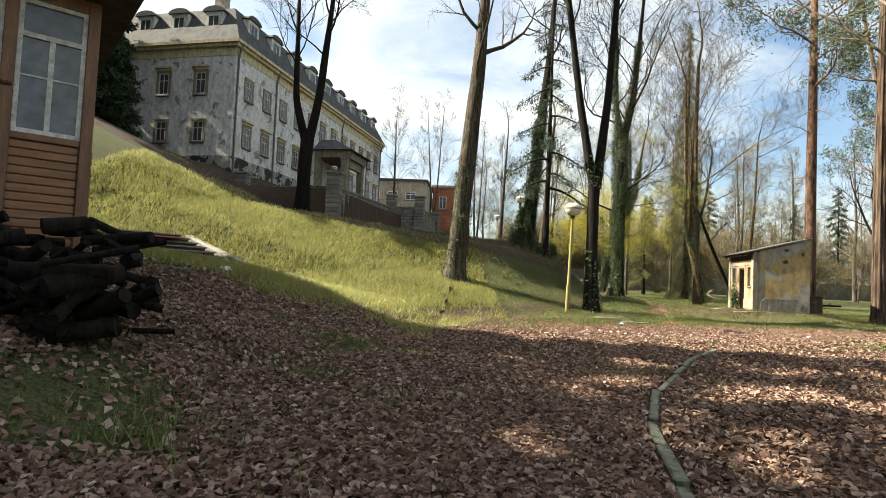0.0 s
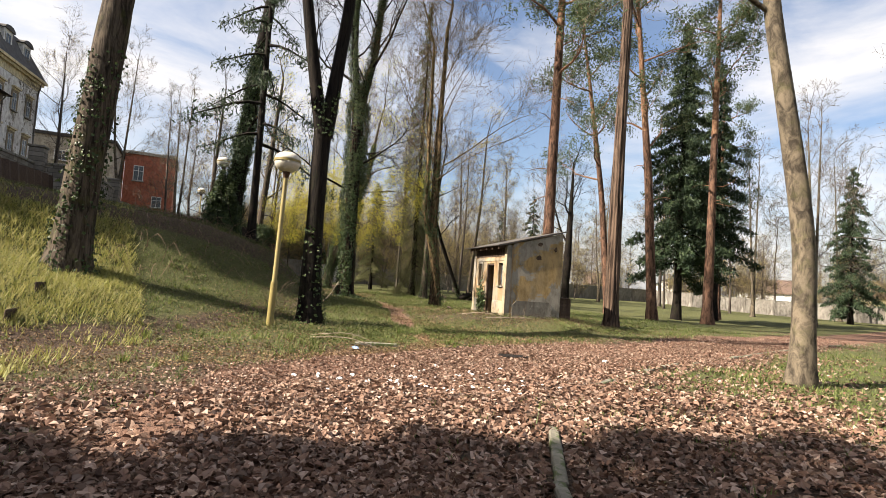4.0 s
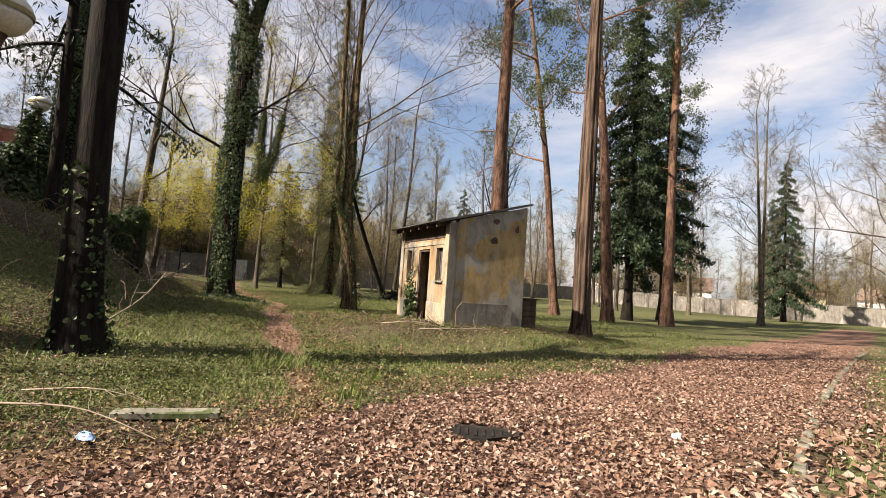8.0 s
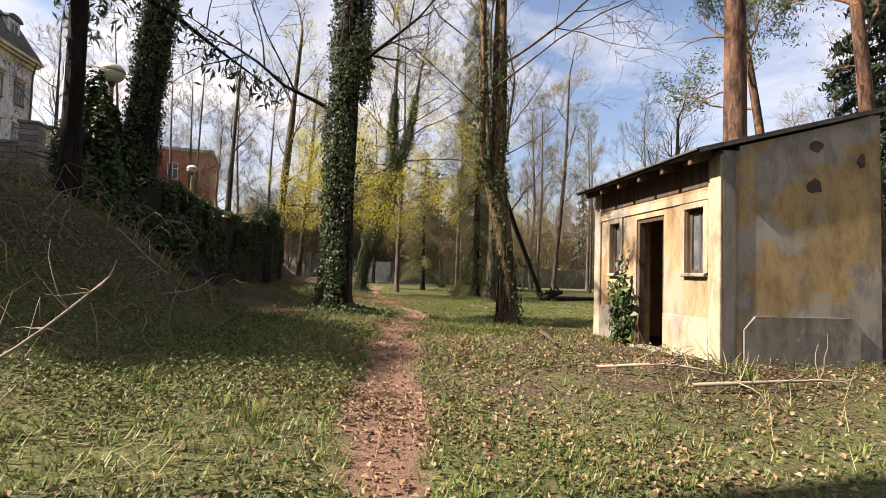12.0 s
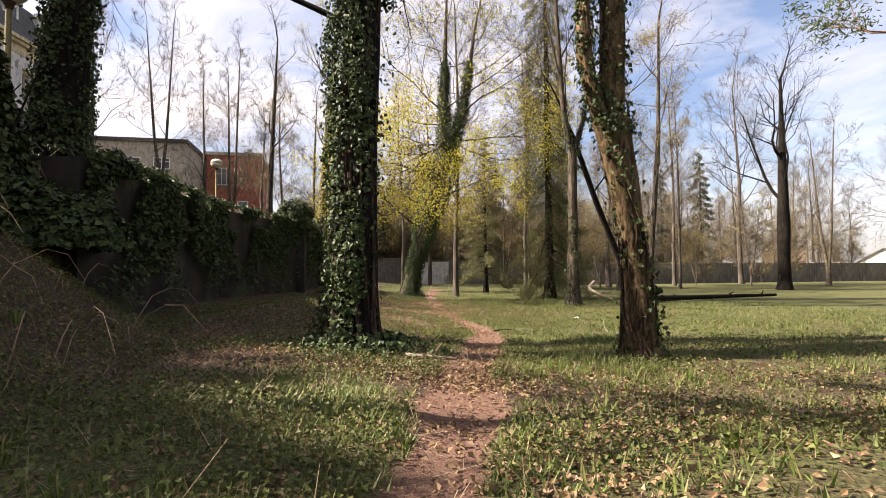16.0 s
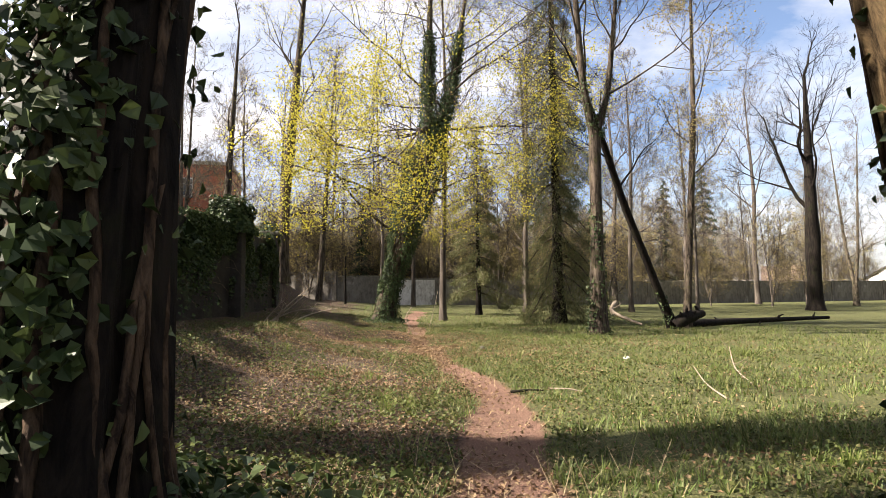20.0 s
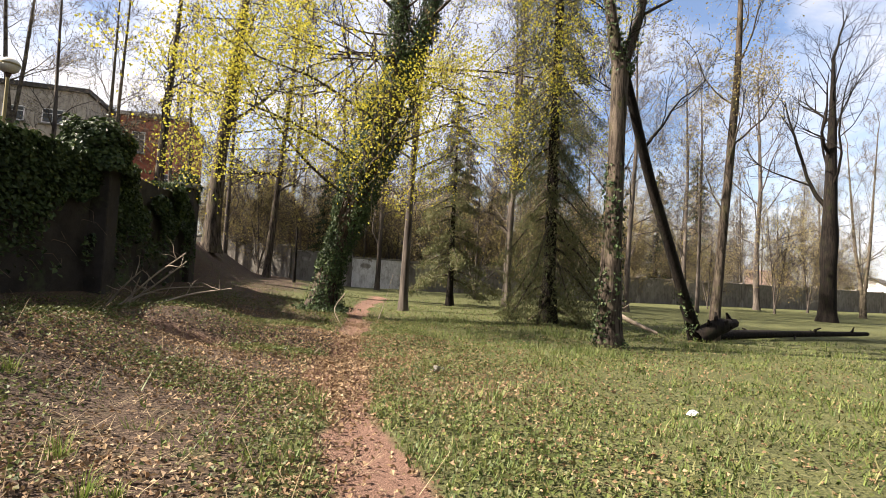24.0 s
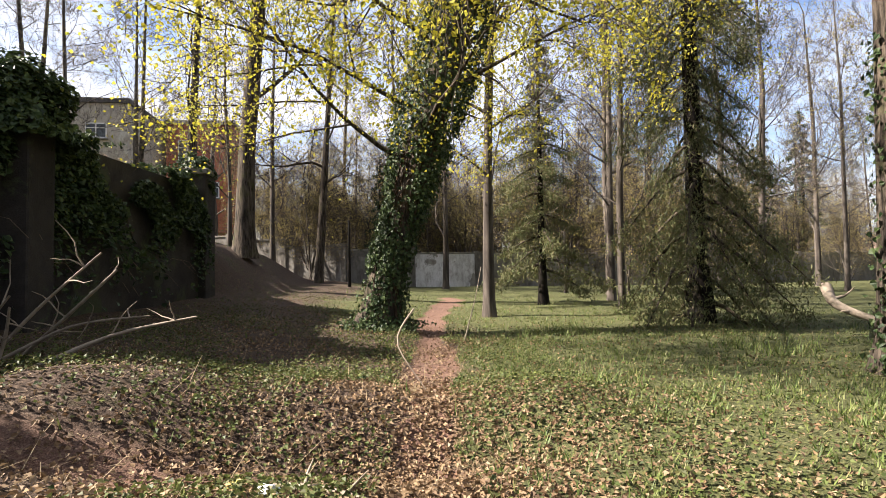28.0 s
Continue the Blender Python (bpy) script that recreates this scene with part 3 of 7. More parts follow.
def masks(x, y):
    """How much of bare path and of lawn the ground shows at a place."""
    d1, s1 = to_line(TRAIL, x, y)
    d2, s2 = to_line(BROAD, x, y)
    wob = noise.noise((x * 0.55, y * 0.55, 3.1))
    trail = (1 - smooth(0.14, 0.46, d1 + wob * 0.24)) * smooth(1.5, 4, s1) * (0.5 + 0.5 * smooth(19, 23, y))
    broad = (1 - smooth(0.9, 2.2, d2 + wob * 0.7)) * (0.35 + 0.45 * smooth(16, 24, s2))
    left = (along(FOOT, y) - x) * 0.95
    lawn = 0.12 + 0.6 * smooth(1.0, 4.0, -left) * smooth(15.5, 19, y)
    lawn = max(lawn, 0.55 * smooth(16.0, 18.5, y) * (1 - smooth(26, 30, y)) * (1 - smooth(-1, 2.5, left)))
    if y < 24:
        lawn = max(lawn, 0.85 * smooth(0.3, 2.5, left) * smooth(9, 13, y))
    if d2 > 1.6 and y - 0.16 * (x - 8) < 14.6 and x > 8:
        lawn = max(lawn, 0.8 * smooth(1.6, 2.6, d2) * smooth(8.5, 12.5, x))
    lawn = max(lawn, 0.8 * smooth(20, 26, x))
    lawn -= 0.4 * smooth(21.5, 23.5, y) * (1 - smooth(28.0, 30.0, y)) * smooth(11.5, 13.0, x) * (1 - smooth(18.5, 21, x))
    lawn -= 0.5 * math.exp(-((x - 14.6) ** 2 + (y - 20.6) ** 2) / 5.0)
    lawn -= 0.6 * smooth(29, 33, y) * (1 - smooth(4.5, 6.5, -left)) * (1 - smooth(46, 52, y))
    rut = 0.62 * math.exp(-((y - 41.1 + wob * 0.3) / 0.34) ** 2) * smooth(11.5, 13.5, x) * (1 - smooth(17.6, 19.2, x))
    trail = max(trail, rut)
    if y < 13 and x < 1.0:
        lawn += 0.75 * smooth(0.05, 0.35, noise.noise((x * 0.6, y * 0.6, 31.0))) * smooth(-1.0, 0.2, 0.2 - x)
    return min(1.0, max(trail, broad)), min(1.0, max(0.0, lawn + 0.3 * noise.noise((x * 0.3, y * 0.3, 9.0)) + 0.12 * noise.noise((x * 1.3, y * 1.3, 2.0))))


def axis_steps(spans):
    out = [spans[0][0]]
    for a, b, step in spans:
        n = max(1, round((b - a) / step))
        out += [a + (b - a) * (k + 1) / n for k in range(n)]
    return out


LAND = {}


def build_ground():
    xs = axis_steps(((-900, -120, 130), (-120, -30, 10), (-30, -8, 2.0), (-8, 22, 0.3), (22, 44, 0.8), (44, 100, 4), (100, 900, 130)))
    ys = axis_steps(((-900, -60, 140), (-60, -8, 6), (-8, -1, 0.8), (-1, 56, 0.3), (56, 80, 1.0), (80, 120, 5), (120, 900, 130)))
    nx, ny = len(xs), len(ys)
    verts, pm, lm = [], [], []
    for y in ys:
        for x in xs:
            z = ground(x, y)
            near = -8 < x < 44 and -8 < y < 80
            if near:
                p, g = masks(x, y)
                z += 0.05 * noise.noise((x * 0.45, y * 0.45, 0.0)) + 0.025 * noise.noise((x * 1.7, y * 1.7, 5.0)) - 0.03 * p
            else:
                p, g = (masks(x, y) if x < 80 and -8 < y < 80 else (0.0, 0.75))
            verts.append((x, y, z))
            pm.append(p)
            lm.append(g)
    LAND["x"], LAND["y"] = np.array(xs), np.array(ys)
    for key, values in (("z", [v[2] for v in verts]), ("path", pm), ("lawn", lm)):
        LAND[key] = np.array(values).reshape(ny, nx)
    k = np.arange((nx - 1) * (ny - 1))
    r, c = k // (nx - 1), k % (nx - 1)
    q = r * nx + c
    me = mesh_of("ground", verts, np.stack([q, q + 1, q + nx + 1, q + nx], 1), GROUND)
    for label, values in (("path", pm), ("lawn", lm)):
        me.attributes.new(label, "FLOAT", "POINT").data.foreach_set("value", np.array(values, np.float32))
    return tagged(new("ground", me), "park ground of leaf litter, earth paths and spring grass", "ground", kind="structure")


build_ground()


def land(key, x, y):
    """Values of the built ground at many places, straight between its points."""
    gx, gy, g = LAND["x"], LAND["y"], LAND[key]
    i = np.clip(np.searchsorted(gx, x) - 1, 0, len(gx) - 2)
    j = np.clip(np.searchsorted(gy, y) - 1, 0, len(gy) - 2)
    u, v = (x - gx[i]) / (gx[i + 1] - gx[i]), (y - gy[j]) / (gy[j + 1] - gy[j])
    return (g[j, i] * (1 - u) + g[j, i + 1] * u) * (1 - v) + (g[j + 1, i] * (1 - u) + g[j + 1, i + 1] * u) * v


def surface(x, y):
    return float(land("z", np.array([x], float), np.array([y], float))[0])


# ---- trees ----


def bent(p, way, length, steps, rng, wander=0.12, lift=0.0):
    pts, d = [np.array(p, float)], unit(np.array(way, float))
    for _ in range(steps):
        d = unit(d + rng.normal(size=3) * wander + np.array([0, 0, lift]))
        pts.append(pts[-1] + d * length / steps)
    return pts, d


def side_way(d, angle, rng, spin=None):
    """A direction that leaves d by an angle."""
    s = unit(np.cross(d, rng.normal(size=3)) if spin is None else np.cross(d, np.array([math.cos(spin), math.sin(spin), 0.15])))
    return unit(d * math.cos(angle) + s * math.sin(angle))


def branch_out(limbs, twigs, tips, p, d, length, r, level, rng, lift=0.06, wander=0.14, many=(5, 5, 4), fine=2, least=0.007):
    """A limb with its branches and twigs, level by level."""
    steps = 6 if level == 0 else 4 if level == 1 else 3
    pts, _ = bent(p, d, length, steps, rng, wander, lift)
    radii = [r * (1 - 0.8 * k / steps) for k in range(steps + 1)]
    store = limbs if level < 2 else twigs
    store.add(pts, radii, sides=6 if level == 0 else 4 if level == 1 else 3)
    tips.append(pts[-1])
    if level > fine:
        tips.append(pts[len(pts) // 2])
        return
    n = many[min(level, len(many) - 1)]
    for k in range(n):
        f = 0.25 + 0.75 * (k + rng.random() * 0.8) / n
        i = min(steps - 1, int(f * steps))
        q = pts[i] + (pts[i + 1] - pts[i]) * (f * steps - i)
        way = side_way(unit(pts[i + 1] - pts[i]), 0.5 + 0.5 * rng.random(), rng)
        branch_out(limbs, twigs, tips, q, way, length * (0.62 - 0.2 * f) * (0.8 + 0.4 * rng.random()), max(least, r * 0.5 * (1 - 0.5 * f)), level + 1, rng, lift, wander * 1.1, many, fine, least)


def spine(points, n):
    """Points along a smooth line through a few given ones."""
    pts = np.array(points, float)
    s = np.r_[0, np.cumsum(np.linalg.norm(np.diff(pts, axis=0), axis=1))]
    t = np.linspace(0, s[-1], n)
    out = np.stack([np.interp(t, s, pts[:, k]) for k in range(3)], 1)
    for _ in range(2):
        out[1:-1] = (out[:-2] + 2 * out[1:-1] + out[2:]) / 4
    return out


def broadleaf(name, x, y, trunks, label, category="tree", material=None, seed=1, limb_from=0.35, limbs_n=9, reach=4.5, ivy=0.0, ivy_low=0.0,
              blossom=None, blossom_n=0, blossom_low=0.0, many=(5, 5, 4), fine=2, lift=0.07, ribs=0, sides=14, group="", z=None, limb_r=0.35, ivy_size=0.062, angle=0.85, wobble=0.05, low_limbs=0, least=0.007, vines=0, ivy_bulge=0.0, ivy_side=None):
    """A tree of one or more stems. trunks: lists of (x, y, z, radius) from the foot up; limbs leave the stems and bear twigs."""
    material = material or BARK_GREY
    rng = np.random.default_rng(seed)
    ob = thing(name, x, y, (surface(x, y) if z is None else z) - 0.05, label, category, group=group)
    stems, limbs, twigs, tips, skin = Tubes(), Tubes(), Tubes(), [], []
    for number, stem in enumerate(trunks):
        a = np.array(stem, float)
        n = max(10, int(a[-1][2] - a[0][2]) * 2 + 6)
        pts = spine(a[:, :3], n)
        rad = np.interp(np.linspace(0, 1, n), np.linspace(0, 1, len(a)), a[:, 3])
        rad = np.interp(pts[:, 2], a[:, 2], a[:, 3]) if np.all(np.diff(a[:, 2]) > 0) else rad
        stems.add(pts, rad, sides, wobble, 0.3 if number == 0 else 0.0, rng, ribs)
        skin.append((pts, rad))
        h = pts[-1][2] - pts[0][2]
        for k in range(limbs_n if number or len(trunks) == 1 else 0):
            f = limb_from + (1 - limb_from) * (k + rng.random() * 0.7) / limbs_n
            i = min(n - 2, int(f * (n - 1)))
            d = unit(pts[i + 1] - pts[i])
            way = side_way(d, angle * (1.1 - 0.5 * f) + 0.15 * rng.normal(), rng, spin=k * 2.4 + seed)
            ln = reach * (1.15 - 0.7 * (f - limb_from) / (1 - limb_from + 1e-6)) * (0.75 + 0.5 * rng.random())
            branch_out(limbs, twigs, tips, pts[i], way, ln, max(0.02, rad[i] * limb_r * (0.7 + 0.6 * rng.random())), 0, rng, lift, 0.14, many, fine, least)
        if number == 0:
            for k in range(low_limbs):
                i = int((0.55 + 0.4 * k / max(1, low_limbs)) * (n - 2))
                way = unit(np.array([math.cos(k * 2.3 + 2.6), math.sin(k * 2.3 + 2.6), 0.35]))
                branch_out(limbs, twigs, tips, pts[i], way, reach * (0.62 + 0.3 * (k % 3 == 0)), 0.06, 0, rng, 0.03, 0.16, (6, 5, 4), fine)
        if number or len(trunks) == 1:
            branch_out(limbs, twigs, tips, pts[-1], unit(pts[-1] - pts[-2]), reach * 0.7, rad[-1], 0, rng, lift, 0.14, many, fine, least)
    child("trunk", stems.mesh("trunk", material), ob)
    tagged(child("branching", limbs.joined(twigs).mesh("branching", material), ob), kind="stuff")
    if vines:
        ropes = Tubes()
        pts, rad = skin[0]
        for k in range(vines):
            a0, sway, ph = rng.random() * 6.283, 0.25 + 0.3 * rng.random(), rng.random() * 6.283
            m = len(pts) * 2
            idx = np.linspace(0, (len(pts) - 1) * (0.45 + 0.5 * rng.random()), m)
            c = np.stack([np.interp(idx, np.arange(len(pts)), pts[:, j]) for j in range(3)], 1)
            a = a0 + sway * np.sin(np.linspace(0, 7, m) + ph) + np.cumsum(rng.normal(size=m)) * 0.04
            hh = c[:, 2] - c[0, 2]
            r = np.interp(idx, np.arange(len(rad)), rad) * (1.03 + 0.42 * np.exp(-hh / 0.35))
            c[:, 0] += np.cos(a) * r
            c[:, 1] += np.sin(a) * r
            thick = 0.012 + 0.022 * rng.random()
            ropes.add(c, np.linspace(thick, thick * 0.5, m), 6, 0.1, 0, rng)
        tagged(child("ivy_stem", ropes.mesh("ivy_stem", VINE), ob, "ropy brown ivy stems on the bark"), kind="stuff")
    if ivy or ivy_low:
        places, normals = [], []
        for order, (pts, rad) in enumerate(skin):
            h0 = pts[0][2]
            top = min((ivy if ivy else ivy_low) * (0.5 if order else 1.0), pts[-1][2] - h0 - 0.05)
            bulge = ivy_bulge * (0.45 if order else 1.0)
            count = int((19000 if ivy_bulge else 11000 if ivy else 3400) * min(1.4, max(rad[0], 0.25) / 0.4) * top / 8)
            for _ in range(count):
                f = rng.random() ** (1.0 if ivy else 1.5)
                hz = h0 + f * top
                i = int(np.searchsorted(pts[:, 2], hz))
                if i >= len(pts) or i < 1:
                    i = min(max(i, 1), len(pts) - 1)
                g = (hz - pts[i - 1][2]) / max(1e-3, pts[i][2] - pts[i - 1][2])
                c = pts[i - 1] + (pts[i] - pts[i - 1]) * min(1, max(0, g))
                a = rng.random() * 6.283
                if ivy_side is not None and math.cos(a - ivy_side) < 0.1 and hz - h0 < 5.5 and rng.random() < 0.93:
                    continue
                clump = noise.noise((math.cos(a) * 1.2 + seed, math.sin(a) * 1.2, hz * 0.7))
                if clump < (-0.2 if ivy else 0.02) and rng.random() < 0.85:
                    continue
                out = rad[min(i, len(rad) - 1)] * (1.02 + 0.55 * math.exp(-(hz - h0) / 0.3)) + rng.random() ** 2 * (0.15 if ivy else 0.1) * (1 + max(0, clump)) + bulge * (smooth(1.5, 5.0, hz - h0) if not order else 1 - f) * (0.5 + 0.5 * rng.random() + 0.6 * clump)
                nrm = np.array([math.cos(a), math.sin(a), 0.25])
                places.append(c + nrm * [out, out, 0])
                normals.append(nrm)
        for _ in range(1500 if ivy_bulge else 0):
            a, r = rng.random() * 6.283, 0.3 + 0.32 * abs(rng.normal()) * (1 + 0.5 * math.sin(seed))
            places.append(np.array([math.cos(a) * r, math.sin(a) * r, 0.08 + 0.45 * rng.random() * math.exp(-r * 1.6)]))
            normals.append(np.array([0.4 * math.cos(a), 0.4 * math.sin(a), 0.9]))
        tagged(child("ivy", leaf_quads("ivy", places, IVY, ivy_size, rng, normals, 0.5, 1.1, droop=0.5, lobed=True), ob, "glossy dark green ivy leaves climbing the trunk"), kind="stuff")
    if blossom is not None and blossom_n:
        tp = np.array(tips)
        weight = np.where((tp[:, 2] < blossom_low) & (tp[:, 2] > 0.36 * blossom_low), 9.0, 1.0) if blossom_low else np.ones(len(tp))
        weight = weight * rng.random(len(tp)) ** 2
        pick = tp[rng.choice(len(tp), blossom_n, p=weight / weight.sum())]
        tagged(child("blossom", leaf_quads("blossom", pick, blossom, 0.052 if blossom is BLOSSOM else 0.05, rng, jitter=0.24), ob, "fresh yellow-green blossom clusters" if blossom is BLOSSOM else ""), kind="stuff")
    return ob


def spruce(name, x, y, height, width, label, seed=1, bare=0.15, material=None, density=1.0, droop=0.25, trunk_r=None, group="", z=None, lean=0.0, spray=0.11, ragged=0.3, fill=1.0):
    """A conifer: a straight stem with whorls of drooping boughs that bear needle sprays."""
    rng = np.random.default_rng(seed)
    material = material or NEEDLE
    ob = thing(name, x, y, (surface(x, y) if z is None else z) - 0.05, label, "tree", group=group)
    stem, boughs, places, normals = Tubes(), Tubes(), [], []
    r0 = trunk_r or height * 0.014
    pts = spine([(0, 0, 0), (lean * 0.5, 0, height * 0.5), (lean, 0, height)], 16)
    stem.add(pts, np.linspace(r0, 0.02, 16), 10, 0.04, 0.4, rng)
    n = int(height * 4.2 * density)
    for k in range(n):
        f = bare + (1 - bare) * (k / n)
        zc = height * f
        ln = width * 0.5 * (1 - f) ** 0.8 / (1 - bare) ** 0.8 * (1 - ragged + 2 * ragged * rng.random()) + 0.15
        a = k * 2.4 + rng.random() * 0.8
        d = np.array([math.cos(a), math.sin(a), 0.15])
        bp = [np.array([lean * f, 0, zc])]
        m = 5
        for j in range(m):
            d = unit(d + np.array([0, 0, -droop * (1 - 0.25 * j)]) * (1 if j < 3 else -0.5))
            bp.append(bp[-1] + d * ln / m)
        boughs.add(bp, np.linspace(0.03 + 0.012 * ln, 0.006, m + 1), 4)
        sprays = max(16, int(105 * ln * density * fill))
        for _ in range(sprays):
            g = 0.12 + 0.88 * rng.random() ** 0.8
            i = min(m - 1, int(g * m))
            c = bp[i] + (bp[i + 1] - bp[i]) * (g * m - i)
            off = rng.normal(size=3) * np.array([0.2, 0.2, 0.14]) * (0.4 + 0.4 * ln * (1 - g * 0.6))
            off[2] -= 0.12
            places.append(c + off)
            normals.append([0.3 * d[0], 0.3 * d[1], 0.8])
    child("trunk", stem.mesh("trunk", BARK_DARK), ob)
    tagged(child("branching", boughs.mesh("branching", BARK_GREY if material is NEEDLE_THUJA else BARK_DARK), ob), kind="stuff")
    tagged(child("needle_crown", leaf_quads("needle_crown", places, material, spray, rng, normals, 0.6, 2.8 if fill == 1 else 3.6, droop=0.9), ob), kind="stuff")
    return ob


def pine(name, x, y, height, trunk_r, label, seed=1, lean=(0, 0), crown=0.55, width=5.0, group="", z=None, tufts=12000):
    """A Scots pine: a bare stem, orange above, with a loose crown high up."""
    rng = np.random.default_rng(seed)
    ob = thing(name, x, y, (surface(x, y) if z is None else z) - 0.05, label, "tree", group=group)
    pts = spine([(0, 0, 0), (lean[0] * 0.3, lean[1] * 0.3, height * 0.4), (lean[0], lean[1], height)], 22)
    rad = np.linspace(trunk_r, trunk_r * 0.25, 22)
    low, high, limbs, twigs, tips = Tubes(), Tubes(), Tubes(), Tubes(), []
    low.add(pts[:12], rad[:12], 12, 0.04, 0.35, rng)
    high.add(pts[11:], rad[11:], 10, 0.03, 0, rng)
    for k in range(11):
        f = crown + (1 - crown) * (k + rng.random() * 0.6) / 11
        i = min(20, int(f * 21))
        way = side_way(unit(pts[i + 1] - pts[i]), 1.15 + 0.2 * rng.normal(), rng, spin=k * 2.4 + seed)
        branch_out(limbs, twigs, tips, pts[i], way, width * 0.5 * (0.7 + 0.6 * rng.random()) * (1.15 - 0.5 * (f - crown) / (1 - crown)), 0.07, 0, rng, 0.08, 0.2, (4, 3), 1)
    for k in range(5):
        i = int((crown * 0.5 + crown * 0.45 * rng.random()) * 21)
        way = side_way(unit(pts[i + 1] - pts[i]), 1.4, rng)
        branch_out(limbs, twigs, [], pts[i], way, 1.3, 0.03, 1, rng, -0.05, 0.25, (3, 2), 1)
    child("trunk", low.mesh("trunk", BARK_PINE), ob)
    child("upper_trunk", high.mesh("upper_trunk", BARK_PINE_TOP), ob, "flaky orange upper trunk")
    tagged(child("branching", limbs.joined(twigs).mesh("branching", BARK_PINE_TOP), ob), kind="stuff")
    tp = np.array(tips)
    pick = tp[rng.integers(0, len(tp), tufts)]
    tagged(child("needle_crown", leaf_quads("needle_crown", pick, NEEDLE_PINE, 0.055, rng, jitter=0.26, long=3.6), ob), kind="stuff")
    return ob

# ---- trees near the walk ----
broadleaf("tree", 2.2, 21.2, [[(0, 0, 0, 0.42), (0.12, 0, 2.2, 0.36), (0.42, 0, 6, 0.3), (0.65, 0.1, 9, 0.26), (1.0, 0.3, 16, 0.12)]],
          "tall brown deciduous trunk with patches of ivy on the slope", material=BARK_GREY, seed=3, limb_from=0.5, ivy_low=5.0)
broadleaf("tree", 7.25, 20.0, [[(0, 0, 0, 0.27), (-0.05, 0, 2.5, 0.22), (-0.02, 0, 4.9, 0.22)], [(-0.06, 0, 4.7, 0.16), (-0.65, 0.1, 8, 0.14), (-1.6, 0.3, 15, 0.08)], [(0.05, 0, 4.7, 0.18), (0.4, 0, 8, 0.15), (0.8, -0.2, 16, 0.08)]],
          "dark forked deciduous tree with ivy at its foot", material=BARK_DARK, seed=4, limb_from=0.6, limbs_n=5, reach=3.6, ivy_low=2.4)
broadleaf("tree", 13.2, 11.5, [[(0, 0, 0, 0.22), (-0.05, -0.05, 1.2, 0.18), (-0.05, 0.0, 2.6, 0.175), (-0.25, 0.1, 4, 0.165), (-0.75, 0.3, 6.5, 0.15), (-1.0, 0.6, 12, 0.08)]],
          "pale grey smooth-barked tree leaning over the path", material=BARK_PALE, seed=5, limb_from=0.5, reach=4.5)
broadleaf("tree", 20.6, 21.9, [[(0, 0, 0, 0.28), (0, 0, 4, 0.235), (0.1, 0.05, 9, 0.21), (0.3, 0.1, 16, 0.15), (0.3, 0.1, 22, 0.1)]],
          "massive tree with deeply ribbed brown bark beside the shed", material=BARK_RIBBED, seed=6, limb_from=0.6, ribs=11, sides=44)
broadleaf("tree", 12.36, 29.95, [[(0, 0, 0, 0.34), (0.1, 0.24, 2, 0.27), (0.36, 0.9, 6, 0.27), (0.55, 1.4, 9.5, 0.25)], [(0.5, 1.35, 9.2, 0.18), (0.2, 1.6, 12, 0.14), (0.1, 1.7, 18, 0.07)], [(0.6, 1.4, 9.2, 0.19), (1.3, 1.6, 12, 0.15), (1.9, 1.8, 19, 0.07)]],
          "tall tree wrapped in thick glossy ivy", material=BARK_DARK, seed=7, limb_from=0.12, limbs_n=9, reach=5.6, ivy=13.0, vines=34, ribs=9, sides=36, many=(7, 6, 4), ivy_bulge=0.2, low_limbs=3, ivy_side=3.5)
broadleaf("tree", 16.75, 29.3, [[(0, 0, 0, 0.27), (-0.03, 0, 1.4, 0.21), (-0.2, 0, 2.5, 0.22), (-0.5, 0, 3.8, 0.24)], [(-0.42, 0, 3.5, 0.19), (-0.4, 0, 5.0, 0.18), (-0.35, 0.1, 9, 0.14), (-0.2, 0.2, 14, 0.08)], [(-0.55, 0, 3.6, 0.12), (-0.95, 0, 4.4, 0.11), (-0.85, 0.1, 6.2, 0.1), (-0.85, 0.3, 13, 0.06)]],
          "knobby tan tree forking low with ivy on its bark", material=BARK_KNOBBY, seed=8, limb_from=0.2, limbs_n=10, reach=5.8, ivy_low=8.5, wobble=0.12, limb_r=0.22, vines=10, sides=26, many=(7, 6, 5))
broadleaf("tree", 18.35, 48.35, [[(0, 0, 0, 0.4), (0.2, 0, 1.2, 0.33), (0.75, 0, 3, 0.33), (2.0, 0, 7.2, 0.36)], [(1.95, 0, 7.0, 0.24), (2.0, 0.2, 10, 0.17), (2.2, 0.3, 15, 0.07)], [(2.05, 0, 7.0, 0.22), (2.9, -0.1, 9.5, 0.16), (3.6, -0.2, 14, 0.07)]],
          "leaning maple in yellow blossom with a trunk full of ivy", material=BARK_GREY, seed=9, limb_from=0.05, limbs_n=10, reach=6.0, ivy=10.5, blossom=BLOSSOM, blossom_n=45000, blossom_low=10.0, limb_r=0.25, low_limbs=8, vines=12, many=(7, 6, 5), ivy_bulge=0.4, angle=1.3, lift=0.03)
broadleaf("tree", 23.6, 41.9, [[(0, 0, 0, 0.27), (0.05, 0, 3, 0.2), (0.1, 0, 6.5, 0.19)], [(0.08, 0, 6.3, 0.15), (-0.3, 0, 8, 0.12), (-0.6, 0.1, 14, 0.06)], [(0.12, 0, 6.3, 0.14), (0.7, 0, 8, 0.1), (1.3, 0.1, 12, 0.05)]],
          "slender forked tree with ivy up to half its trunk", material=BARK_GREY, seed=10, limb_from=0.25, limbs_n=8, reach=3.8, ivy_low=4.2, angle=0.7)
